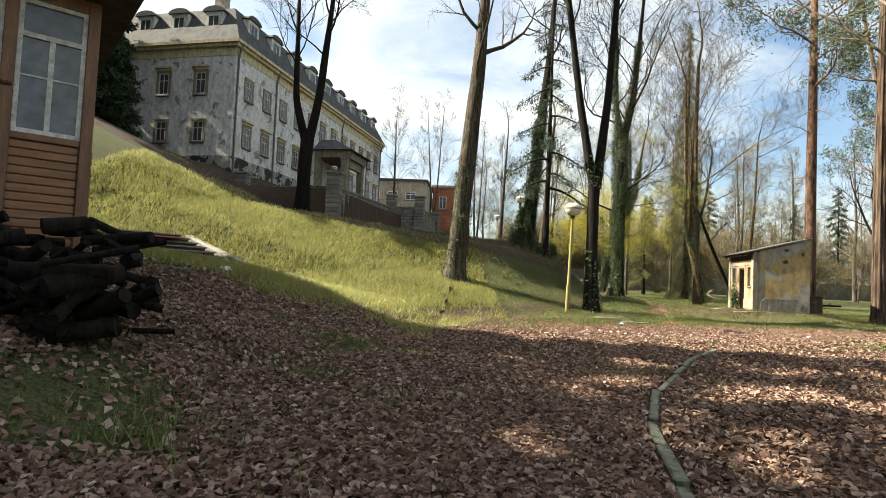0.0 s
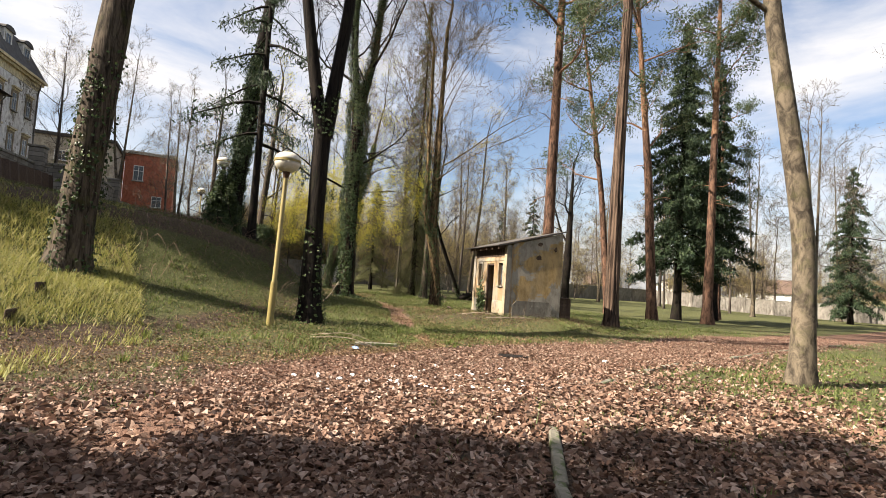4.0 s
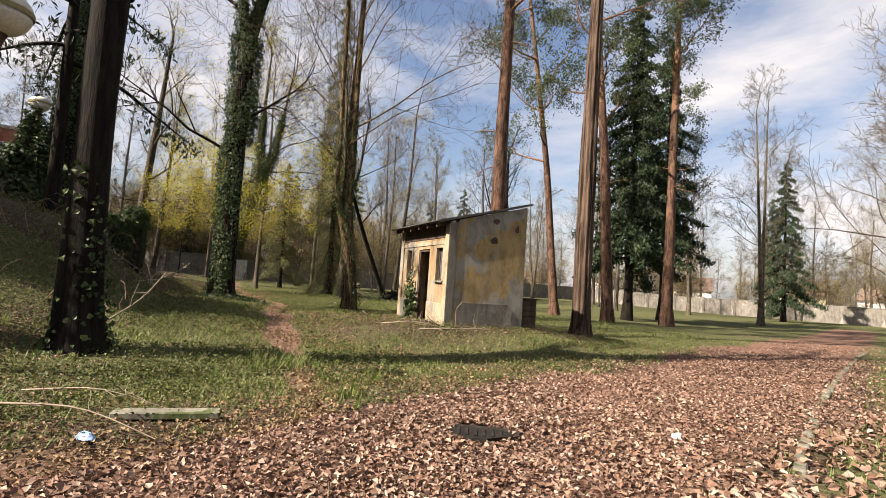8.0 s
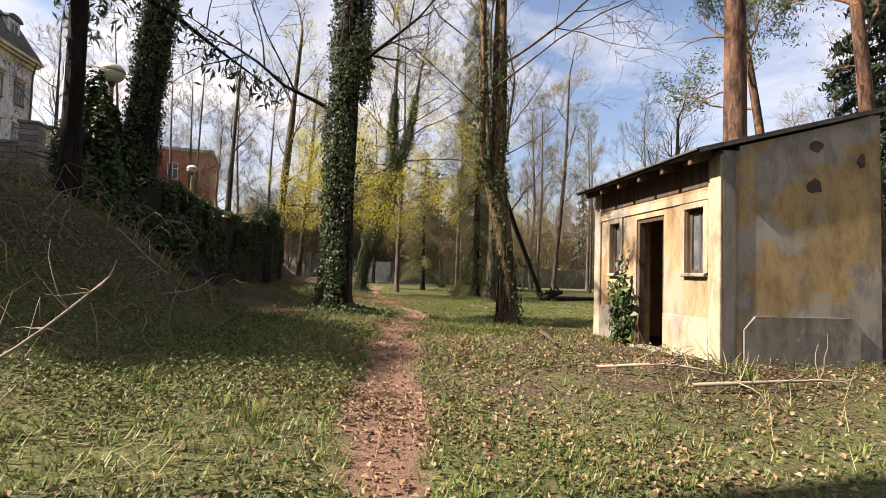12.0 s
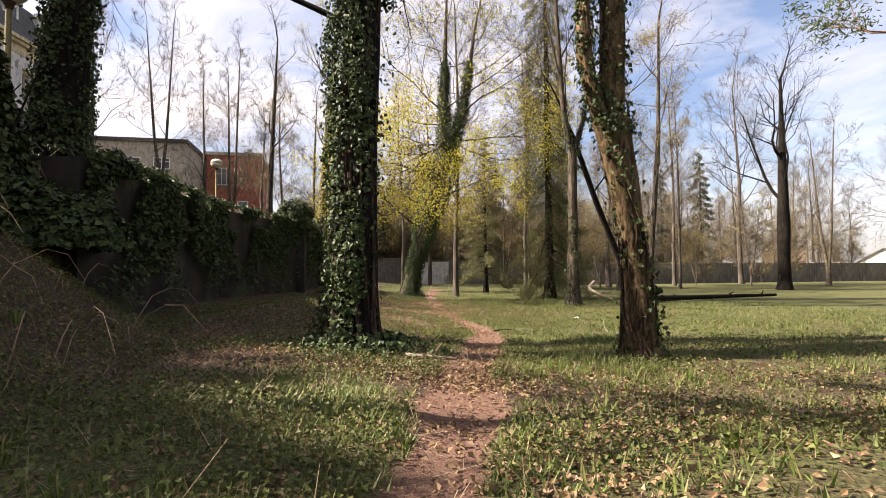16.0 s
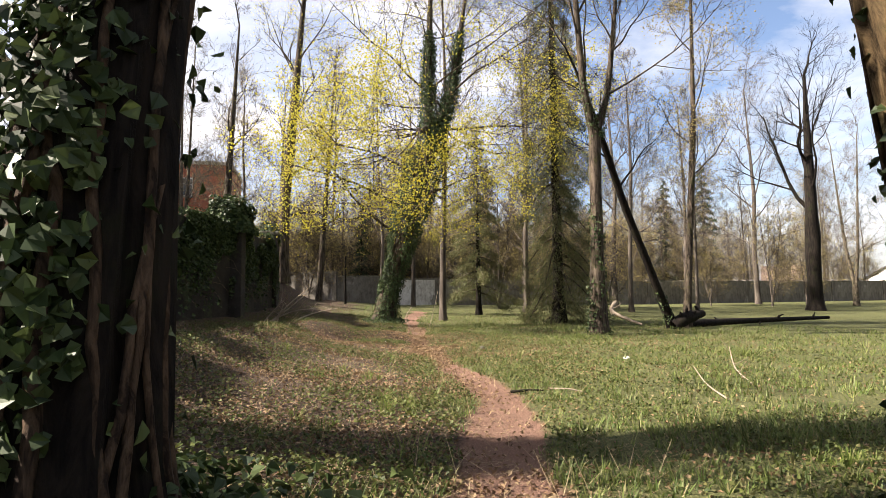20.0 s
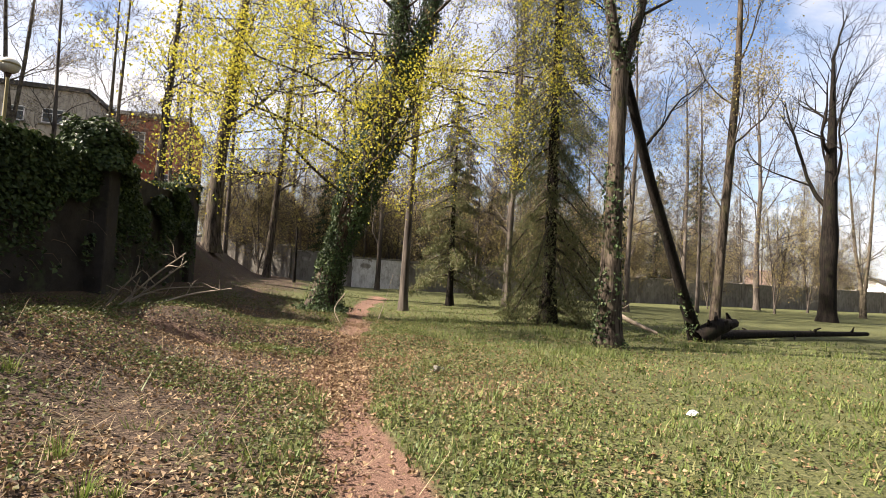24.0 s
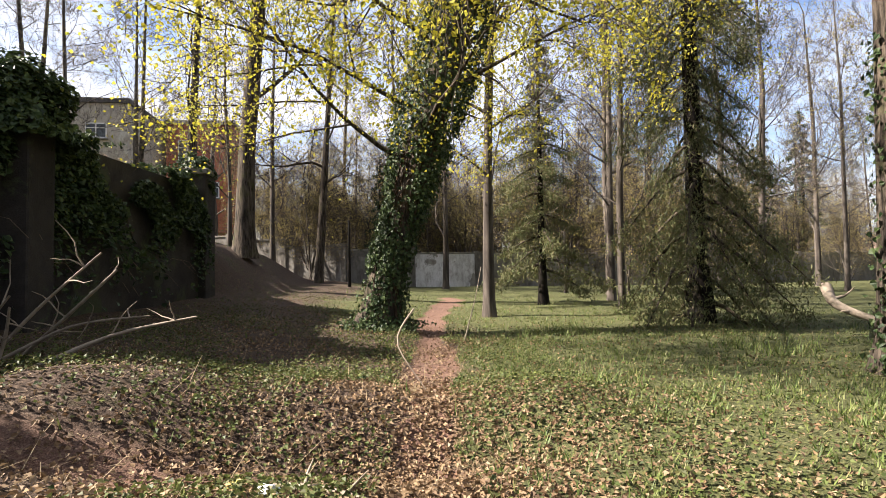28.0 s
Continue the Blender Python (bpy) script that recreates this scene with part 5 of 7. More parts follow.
street_lamp(9.3, 52.0, surface(9.3, 52.0), 3.4, 0, "small park lamp on the upper slope")
street_lamp(-6.2, 50.0, 6.6, 4.0, 0, "slim lamp on the mansion terrace")

# ---- retaining walls ----


def course_material(name, dark, light, joint):
    """Squared rubble in courses, joints sunk."""
    m, nt, b, _ = shader(name)
    v = scaled(nt, nt.nodes.new("ShaderNodeTexCoord").outputs["Object"], (1, 1, 1))
    sep = nt.nodes.new("ShaderNodeSeparateXYZ")
    nt.links.new(v, sep.inputs[0])
    comb = nt.nodes.new("ShaderNodeCombineXYZ")
    nt.links.new(sep.outputs["Y"], comb.inputs["X"])
    nt.links.new(sep.outputs["Z"], comb.inputs["Y"])
    br = node(nt, "ShaderNodeTexBrick", Scale=1.0)
    br.inputs["Brick Width"].default_value, br.inputs["Row Height"].default_value, br.inputs["Mortar Size"].default_value = 0.62, 0.3, 0.022
    br.inputs["Color1"].default_value, br.inputs["Color2"].default_value, br.inputs["Mortar"].default_value = (*dark, 1), (*light, 1), (*joint, 1)
    nt.links.new(comb.outputs[0], br.inputs["Vector"])
    n1 = noise_of(nt, v, 1.3, 7, 0.65)
    c = mixed(nt, 0.75, br.outputs["Color"], ramp(nt, n1, ((0.3, (0.45, 0.44, 0.42)), (0.7, (1.3, 1.28, 1.22)))), "MULTIPLY")
    nt.links.new(c, b.inputs["Base Color"])
    b.inputs["Roughness"].default_value = 0.92
    bumped(nt, b, mixed(nt, 0.3, br.outputs["Color"], noise_of(nt, v, 9, 6, 0.7)), 0.8, 0.05)
    return m


COURSES = course_material("squared_stone_courses", (0.15, 0.138, 0.122), (0.27, 0.25, 0.224), (0.095, 0.087, 0.077))


def wall_run(ob, a, b, z0, z1a, z1b, thick, material, name="wall_body"):
    """A straight wall from a to b with its own axes, its top running from z1a to z1b."""
    ax, ay = a
    bx, by = b
    n = math.hypot(bx - ax, by - ay)
    turn = math.degrees(math.atan2(by - ay, bx - ax)) - 90
    bm = bmesh.new()
    for v in box(bm, -thick, 0, z0, 0, n, z1a):
        if v.co.z > z0 + 0.01 and v.co.y > n / 2:
            v.co.z = z1b
    w = part(name, bm, material, ob)
    w.matrix_basis = pose(ax, ay, 0, 0, 0, turn)
    if ob is LOW:
        return turn
    bm = bmesh.new()
    box(bm, -thick - 0.06, 0.002, 0.002, 0.06, n - 0.002, 0.16, bevel=0.02)
    for v in bm.verts:
        v.co.z += z1a + (z1b - z1a) * v.co.y / n
    c = part("coping", bm, CONCRETE, ob, "worn stone coping")
    c.matrix_basis = pose(ax, ay, 0, 0, 0, turn)
    return turn


def pier(ob, x, y, z0, z1, size, turn):
    p = part("pier", boxes((-size / 2, -size / 2, z0, size / 2, size / 2, z1), bevel=0.02), COURSES if ob is UP else WALL_SHADE, ob, "square stone pier")
    p.matrix_basis = pose(x, y, 0, 0, 0, turn)
    c = part("pier_cap", boxes((-size / 2 - 0.07, -size / 2 - 0.07, z1 + 0.002, size / 2 + 0.07, size / 2 + 0.07, z1 + 0.16), bevel=0.03), CONCRETE, p)


LOW = tagged(new("wall_bank"), "retaining wall under ivy at the foot of the bank, coloured dark for its shade", "wall", kind="structure")
UP = tagged(new("wall_terrace"), "stone retaining wall with piers below the mansion terrace", "wall", kind="structure")
tn = wall_run(UP, (-4.3, 36.6), (-0.9, 52.0), 2.0, 6.7, 7.3, 0.8, COURSES)
wall_run(UP, (-0.9, 52.0), (1.9, 51.2), 2.0, 7.35, 7.4, 0.8, COURSES)
wall_run(UP, (1.9, 51.2), (3.9, 58.5), 2.0, 7.4, 6.8, 0.8, COURSES)
wall_run(UP, (-11.3, 40.0), (-4.5, 36.7), 3.0, 6.8, 6.7, 0.7, COURSES)
wall_run(UP, (3.9, 58.5), (9.0, 76.0), 1.5, 6.1, 5.6, 0.7, COURSES)
for x, y, z1 in ((-4.5, 36.8, 7.65), (-0.9, 51.8, 8.4), (1.75, 51.5, 8.4), (3.7, 58.3, 7.7), (-11.4, 40.1, 7.8)):
    pier(UP, x, y, 3.0, z1, 0.85, tn)

# near-black render: the deep shade on the wall's face is put into its colour
WALL_SHADE = plain_stuff("render_darkened_for_shade", ((0.3, (0.016, 0.014, 0.012)), (0.7, (0.055, 0.047, 0.04))), size=1.6, bump=0.8, distance=0.03, spots=(0.9, (0.05, 0.055, 0.03), 0.55))
wall_run(LOW, (8.5, 32.0), (10.1, 40.0), -0.4, 3.2, 3.35, 0.55, WALL_SHADE)
wall_run(LOW, (10.1, 40.0), (12.9, 46.3), -0.4, 3.35, 3.5, 0.55, WALL_SHADE)
wall_run(LOW, (12.9, 46.3), (14.55, 52.8), -0.4, 3.5, 3.6, 0.55, WALL_SHADE)
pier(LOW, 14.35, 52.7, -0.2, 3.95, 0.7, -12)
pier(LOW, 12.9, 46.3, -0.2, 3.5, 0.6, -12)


def ivy_mass(name, x, y, z, label, size, count, seed, flat=1.0, kind=""):
    """A mound of ivy leaves over woody stems."""
    rng = np.random.default_rng(seed)
    ob = thing(name, x, y, z, label, "bush", kind=kind)
    stems = Tubes()
    for k in range(14):
        a = rng.random() * 6.28
        r = size[0] * 0.5 * rng.random()
        pts, _ = bent((math.cos(a) * r * 0.4, math.sin(a) * r * 0.4, -0.1), (math.cos(a) * 0.5, math.sin(a) * 0.5, 1.0), size[2] * (0.6 + 0.5 * rng.random()), 5, rng, 0.25)
        stems.add(pts, np.linspace(0.03, 0.008, 6), 5)
    tagged(child("branching", stems.mesh("branching", BARK_DARK), ob), kind="stuff")
    d = rng.normal(size=(count, 3))
    d /= np.linalg.norm(d, axis=1, keepdims=True)
    d[:, 2] = np.abs(d[:, 2]) * 1.1 - 0.1
    lump = np.array([1 + 0.35 * noise.noise(tuple(v * 2.1 + seed)) for v in d])
    p = d * np.array(size) * 0.5 * (lump * (0.72 + 0.3 * rng.random(count)))[:, None] * (1, 1, 2 * flat)
    child("foliage", leaf_quads("foliage", p, IVY, 0.075, rng, d + (0, 0, 0.3), 0.45, lobed=True), ob)
    return ob


ivy_mass("ivy_bush", 12.75, 46.3, 3.4, "lit ivy bush crowning the pier of the bank wall", (1.7, 1.7, 1.1), 5200, 41)
ivy_mass("ivy_bush", 14.3, 52.7, 3.95, "ivy clump on the end pier of the bank wall", (1.0, 1.0, 0.6), 700, 42)
ivy_mass("ivy_stump", 7.2, 31.4, surface(7.2, 31.4), "tall dead stump smothered in dark ivy", (1.7, 1.6, 3.0), 12000, 43)
ivy_mass("ivy_bush", 8.2, 31.6, surface(8.2, 31.6), "dark ivy hump over the start of the wall", (2.2, 2.0, 0.9), 5500, 44)
wall_ivy = np.random.default_rng(45)
runs, places, normals = (((8.5, 32.0, 3.35), (10.1, 40.0, 3.5)), ((10.1, 40.0, 3.5), (12.9, 46.3, 3.65)), ((12.9, 46.3, 3.65), (14.55, 52.8, 3.75))), [], []
for (ax, ay, az), (bx, by, bz) in runs:
    for _ in range(15000):
        k, drop = wall_ivy.random(), abs(wall_ivy.normal()) * 0.95
        if noise.noise((k * 6 + ay, 0.3, drop)) < -0.22:
            continue
        places.append((lerp(ax, bx, k) + (0.12 if drop > 0.1 else wall_ivy.uniform(-0.8, 0.2)) + wall_ivy.random() * 0.14, lerp(ay, by, k), lerp(az, bz, k) + 0.1 - drop))
        normals.append((0.7, -0.2, 0.7))
tagged(new("ivy_on_wall", leaf_quads("ivy_on_wall", places, IVY, 0.075, wall_ivy, normals, 0.5, lobed=True)), "ivy hanging over the top of the bank wall", "ivy", kind="stuff")

BOUND = tagged(new("wall_boundary"), "long grey park boundary wall of rendered panels", "wall", kind="structure")


def boundary(points):
    for (ax, ay), (bx, by) in zip(points, points[1:]):
        n = math.hypot(bx - ax, by - ay)
        turn = math.degrees(math.atan2(by - ay, bx - ax))
        count = max(1, round(n / 4.0))
        for k in range(count):
            u = (k + 0.5) / count
            x, y = lerp(ax, bx, u), lerp(ay, by, u)
            z = surface(x, y)
            h = n / count / 2
            p = part("panel", boxes((-h + 0.17, -0.1, -0.5, h - 0.17, 0.1, 2.0)), PLASTER_WHITE if abs(x - 26.6) < 1.6 and ay > 60 and by > 60 else PLASTER_GREY, BOUND)
            p.matrix_basis = pose(x, y, z, 0, 0, turn)
            q = part("post", boxes((h - 0.168, -0.17, -0.5, h + 0.168, 0.17, 2.16), bevel=0.01), PLASTER_GREY, BOUND)
            q.matrix_basis = pose(x, y, z, 0, 0, turn)
            c = part("coping", boxes((-h + 0.17, -0.15, 2.004, h - 0.17, 0.15, 2.1), bevel=0.01), CONCRETE, BOUND)
            c.matrix_basis = pose(x, y, z, 0, 0, turn)


boundary(((10.0, 76.0), (20.0, 69.5), (44.0, 67.5), (82.0, 66.0)))
boundary(((82.0, 66.0), (84.0, 30.0), (80.0, -10.0)))

# ---- the mansion ----
MANSION = thing("mansion", -13.0, 42.0, 8.6, "large old white mansion with yellow cornice and slate mansard roof", "house", turn=-17.5)
ML, MW, MH = 33.0, 14.0, 9.6
part("wall", boxes((-MW, 0, 0.9, 0, ML, MH)), PLASTER_WHITE, MANSION)
part("plinth", boxes((-MW - 0.08, -0.08, -3.0, 0.08, ML + 0.08, 0.9)), plaster("dark_flaked_plinth", (0.42, 0.4, 0.36), (0.12, 0.11, 0.1), (0.05, 0.047, 0.042), 0.5), MANSION, "stained plinth with black damp patches")
part("frieze", boxes((-MW - 0.05, -0.05, MH - 1.0, 0.05, ML + 0.05, MH - 0.35)), PLASTER_YELLOW, MANSION, "yellow plaster frieze")
part("cornice", boxes((-MW - 0.3, -0.3, MH - 0.35, 0.3, ML + 0.3, MH - 0.12), (-MW - 0.5, -0.5, MH - 0.118, 0.5, ML + 0.5, MH + 0.12)), PLASTER_YELLOW, MANSION, "projecting moulded cornice")
bm = bmesh.new()
low = [(-MW - 0.45, -0.45), (0.45, -0.45), (0.45, ML + 0.45), (-MW - 0.45, ML + 0.45)]
mid = [(-MW + 1.2, 1.2), (-1.2, 1.2), (-1.2, ML - 1.2), (-MW + 1.2, ML - 1.2)]
top = [(-MW + 6, 6), (-6, 6), (-6, ML - 6), (-MW + 6, ML - 6)]
rows = [[bm.verts.new((x, y, z)) for x, y in ring] for ring, z in ((low, MH + 0.123), (mid, MH + 3.3), (top, MH + 5.2))]
for lo, hi in zip(rows, rows[1:]):
    for k in range(4):
        bm.faces.new((lo[k], lo[(k + 1) % 4], hi[(k + 1) % 4], hi[k]))
bm.faces.new(rows[2])
bm.faces.new(rows[0][::-1])
bmesh.ops.recalc_face_normals(bm, faces=bm.faces)
part("roof", bm, SLATE, MANSION, "slate mansard roof")


def house_window(parent, where, w, h, hood=True, frame_mat=None, surround=True):
    """A window set in a wall that faces +x of the pose given."""
    win = part("window", boxes((-0.02, -w / 2, 0, 0.03, -w / 2 + 0.09, h), (-0.02, w / 2 - 0.09, 0, 0.03, w / 2, h), (-0.02, -w / 2 + 0.09, h - 0.09, 0.03, w / 2 - 0.09, h), (-0.02, -w / 2 + 0.09, 0, 0.03, w / 2 - 0.09, 0.09)), frame_mat or PAINT_FRAME, parent)
    win.matrix_basis = where
    part("pane", boxes((0.004, -w / 2 + 0.09, 0.09, 0.012, w / 2 - 0.09, h - 0.09)), GLASS, win)
    part("glazing_bar", boxes((0.014, -0.035, 0.09, 0.034, 0.035, h - 0.09), (0.014, -w / 2 + 0.09, h * 0.64, 0.028, w / 2 - 0.09, h * 0.64 + 0.06)), frame_mat or PAINT_FRAME, win)
    part("window_sill", boxes((-0.0, -w / 2 - 0.14, -0.14, 0.2, w / 2 + 0.14, -0.003), bevel=0.02), CONCRETE, win)
    if surround:
        part("surround", boxes((0.0, -w / 2 - 0.2, 0.0, 0.075, -w / 2 - 0.002, h + 0.18), (0.0, w / 2 + 0.002, 0.0, 0.075, w / 2 + 0.2, h + 0.18), (0.0, -w / 2 - 0.002, h + 0.002, 0.075, w / 2 + 0.002, h + 0.18)), PLASTER_CREAM, win, "cream plaster surround")
    if hood:
        part("hood", boxes((0.0, -w / 2 - 0.28, h + 0.36, 0.26, w / 2 + 0.28, h + 0.5), (0.0, -w / 2 - 0.16, h + 0.19, 0.12, w / 2 + 0.16, h + 0.358)), PLASTER_YELLOW, win, "yellow plaster hood mould")


for k in range(12):
    y = 1.9 + k * 2.66
    if abs(y - 16.5) > 2.2:
        house_window(MANSION, pose(0.003, y, 1.9, 0, 0, 0), 0.85, 1.6)
    house_window(MANSION, pose(0.003, y, 5.6, 0, 0, 0), 0.85, 1.6, hood=k > 2)
for k in range(4):
    x = -2.9 - k * 3.3
    house_window(MANSION, pose(x, -0.003, 2.0, 0, 0, -90), 0.9, 1.6, hood=False)
    house_window(MANSION, pose(x, -0.003, 5.7, 0, 0, -90), 0.9, 1.7)
for y in (0.25, 5.9, 20.0, 32.7):
    t = Tubes()
    t.add([(0.32, y, MH - 0.1), (0.1, y, MH - 1.2), (0.1, y, 4), (0.12, y, -1.2)], [0.075] * 4, 8)
    child("downpipe", t.mesh("downpipe", PIPE), MANSION, "dark zinc downpipe")


def dormer(where):
    d = part("dormer", boxes((-1.6, -0.75, 0, 0.0, 0.75, 1.9)), PLASTER_WHITE, MANSION)
    d.matrix_basis = where
    part("dormer_window", boxes((0.002, -0.42, 0.35, 0.03, 0.42, 1.55)), GLASS, d)
    part("dormer_frame", boxes((0.002, -0.5, 0.27, 0.06, -0.422, 1.63), (0.002, 0.422, 0.27, 0.06, 0.5, 1.63), (0.002, -0.422, 1.552, 0.06, 0.422, 1.63), (0.031, -0.03, 0.35, 0.05, 0.03, 1.55)), PAINT_FRAME, d)
    bm = bmesh.new()
    n = 8
    arc = [(math.sin(a) * 0.95, 1.9 + math.cos(a) * 0.42) for a in [math.pi * (k / n - 0.5) for k in range(n + 1)]]
    f, b = [bm.verts.new((0.16, y, z)) for y, z in arc], [bm.verts.new((-1.9, y, z)) for y, z in arc]
    bm.faces.new(f)
    bm.faces.new(b[::-1])
    for k in range(n):
        bm.faces.new((f[k], f[k + 1], b[k + 1], b[k]))
    bm.faces.new((f[0], b[0], b[n], f[n]))
    bmesh.ops.recalc_face_normals(bm, faces=bm.faces)
    part("dormer_roof", bm, SLATE, d)


for k in range(9):
    dormer(pose(-0.35, 2.6 + k * 3.5, MH + 0.8, 0, 0, 0))
for k in range(4):
    dormer(pose(-2.4 - k * 3.1, 0.35, MH + 0.8, 0, 0, -90))
for x, y in ((-5.5, 5.5), (-9, 9), (-6.5, 17), (-6.5, 26)):
    part("chimney", boxes((x - 0.5, y - 0.35, MH + 3.5, x + 0.5, y + 0.35, MH + 6.6), (x - 0.58, y - 0.43, MH + 6.602, x + 0.58, y + 0.43, MH + 6.8)), PLASTER_BEIGE, MANSION, "plastered chimney stack")
# the porch on the long side
for x, y in ((3.1, 14.2), (3.1, 18.4), (0.3, 14.2), (0.3, 18.4)):
    part("porch_pillar", boxes((x - 0.3, y - 0.3, -1.0, x + 0.3, y + 0.3, 3.6), (x - 0.38, y - 0.38, 3.602, x + 0.38, y + 0.38, 3.8)), PLASTER_CREAM, MANSION)
part("porch_beam", boxes((0.002, 13.8, 3.802, 3.6, 18.8, 4.5)), PLASTER_CREAM, MANSION)
part("porch_wall", boxes((2.9, 14.6, 3.0, 3.3, 18.0, 3.8)), PLASTER_CREAM, MANSION)
bm = bmesh.new()
e = [bm.verts.new(v) for v in ((0.002, 13.3, 4.5), (4.1, 13.3, 4.5), (4.1, 19.3, 4.5), (0.002, 19.3, 4.5))]
u = [bm.verts.new(v) for v in ((0.002, 15.0, 5.9), (1.6, 15.3, 5.9), (1.6, 17.3, 5.9), (0.002, 17.6, 5.9))]
for k in range(4):
    bm.faces.new((e[k], e[(k + 1) % 4], u[(k + 1) % 4], u[k]))
bm.faces.new(u)
bm.faces.new(e[::-1])
bmesh.ops.recalc_face_normals(bm, faces=bm.faces)
part("porch_roof", bm, SLATE, MANSION, "hipped slate porch roof")
for x, y in ((3.72, 14.0), (3.72, 18.6)):
    t = Tubes()
    t.add([(x + 0.2, y, 4.45), (x - 0.05, y, 4.0), (x - 0.05, y, -0.5)], [0.05] * 3, 8)
    child("porch_downpipe", t.mesh("porch_downpipe", PIPE), MANSION)

# ---- other buildings ----


def plain_house(name, x, y, z, turn, w, l, h, wall_mat, roof_mat, label, roof=2.5, windows=(), flat=False, group=""):
    """A house of w by l metres with a gabled or flat roof; windows: (face, along, up, width, height)."""
    ob = thing(name, x, y, z, label, "house", turn=turn, group=group)
    part("wall", boxes((-w / 2, -l / 2, -1.5, w / 2, l / 2, h)), wall_mat, ob)
    if flat:
        part("roof", boxes((-w / 2 - 0.25, -l / 2 - 0.25, h + 0.002, w / 2 + 0.25, l / 2 + 0.25, h + 0.4)), roof_mat, ob)
    else:
        bm = bmesh.new()
        o = 0.4
        a = [bm.verts.new(v) for v in ((-w / 2 - o, -l / 2 - o, h - 0.1), (w / 2 + o, -l / 2 - o, h - 0.1), (0, -l / 2 - o, h + roof))]
        b = [bm.verts.new(v) for v in ((-w / 2 - o, l / 2 + o, h - 0.1), (w / 2 + o, l / 2 + o, h - 0.1), (0, l / 2 + o, h + roof))]
        a2 = [bm.verts.new(v.co - Vector((0, 0, 0.22))) for v in a]
        b2 = [bm.verts.new(v.co - Vector((0, 0, 0.22))) for v in b]
        for p, q in ((0, 2), (2, 1)):
            bm.faces.new((a[p], a[q], b[q], b[p]))
            bm.faces.new((a2[p], b2[p], b2[q], a2[q]))
            bm.faces.new((a[p], a2[p], a2[q], a[q]))
            bm.faces.new((b[p], b[q], b2[q], b2[p]))
            s = 0 if p == 0 else 1
        for s in (0, 1):
            bm.faces.new((a[s], b[s], b2[s], a2[s]))
        bmesh.ops.recalc_face_normals(bm, faces=bm.faces)
        part("roof", bm, roof_mat, ob)
        for yy in (-l / 2, l / 2):
            bm = bmesh.new()
            bm.faces.new([bm.verts.new(v) for v in ((-w / 2, yy, h), (w / 2, yy, h), (0, yy, h + roof * w / (w + 2 * o)))])
            part("gable", bm, wall_mat, ob)
    for face, k, up, ww, hh in windows:
        m = {"e": pose(w / 2 + 0.003, k, up, 0, 0, 0), "w": pose(-w / 2 - 0.003, k, up, 0, 0, 180), "s": pose(k, -l / 2 - 0.003, up, 0, 0, -90)}[face]
        house_window(ob, m, ww, hh, hood=False, surround=False, frame_mat=WHITE_PAINT)
    return ob


plain_house("service_building", -3.6, 96.0, 7.6, -8, 17.0, 12.0, 8.6, PLASTER_BEIGE, ROOF_FELT, "long beige building with a flat roof behind the terrace", flat=True,
            windows=[("s", -6 + 3 * k, 2.2, 1.7, 1.3) for k in range(5)] + [("s", -6 + 3 * k, 5.6, 1.7, 1.3) for k in range(5)] + [("e", -3, 2.2, 1.6, 1.3), ("e", 2, 2.2, 1.6, 1.3)])
plain_house("brick_building", 9.4, 101.0, 7.2, -8, 6.4, 10.0, 9.4, BRICK_RED, PLASTER_BEIGE, "red brick building block with pale side wall", flat=True,
            windows=[("s", -1.4, 5.6, 1.3, 2.2), ("s", 1.2, 2.0, 1.3, 1.6)])
plain_house("house", 119.0, 109.0, 0.0, 38, 8, 7, 3.6, YELLOW_PAINT, TILE_RED, "small pale yellow gabled house beyond the wall", roof=3.0, windows=[("s", -1.5, 1.2, 1.0, 1.2), ("s", 1.5, 1.2, 1.0, 1.2), ("s", 0, 4.1, 0.8, 1.0)])
plain_house("house", 132.0, 96.0, 0.0, -70, 8, 12, 3.2, WHITE_PAINT, ROOF_FELT, "low white house beyond the wall", roof=2.6, windows=[("e", -3, 1.2, 1.1, 1.2), ("e", 2, 1.2, 1.1, 1.2)])
plain_house("house", 140.0, 52.0, 0.0, 12, 9, 11, 4.0, YELLOW_PAINT, TILE_RED, "pale yellow house with a tiled roof across the lawn", roof=3.2, windows=[("w", -3, 1.2, 1.1, 1.2), ("w", 0, 1.2, 1.1, 1.2), ("w", 3, 1.2, 1.1, 1.2)])
plain_house("house", 145.0, 36.0, 0.0, -5, 9, 10, 3.8, WHITE_PAINT, TILE_RED, "white house with a tiled roof across the lawn", roof=3.0, windows=[("w", -2.5, 1.2, 1.1, 1.2), ("w", 2, 1.2, 1.1, 1.2)])
plain_house("house", 128.0, 70.0, 0.0, 25, 8, 10, 3.8, WHITE_PAINT, TILE_RED, "white house half hidden by trees", roof=2.8, windows=[("w", 0, 1.2, 1.1, 1.2)])

# ---- the wooden summer house beside the start ----
HUT = thing("summer_house", -3.85, 7.05, 1.62, "brown weatherboarded summer house with a glazed veranda", "house", turn=35)
# local x runs away from the veranda's corner to the left as -x; the glazed side faces -y
HW, HD, HH = 5.0, 4.0, 2.85
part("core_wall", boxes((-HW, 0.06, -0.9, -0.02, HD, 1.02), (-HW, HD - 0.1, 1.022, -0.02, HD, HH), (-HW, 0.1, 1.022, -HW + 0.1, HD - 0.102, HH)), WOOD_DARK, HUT)
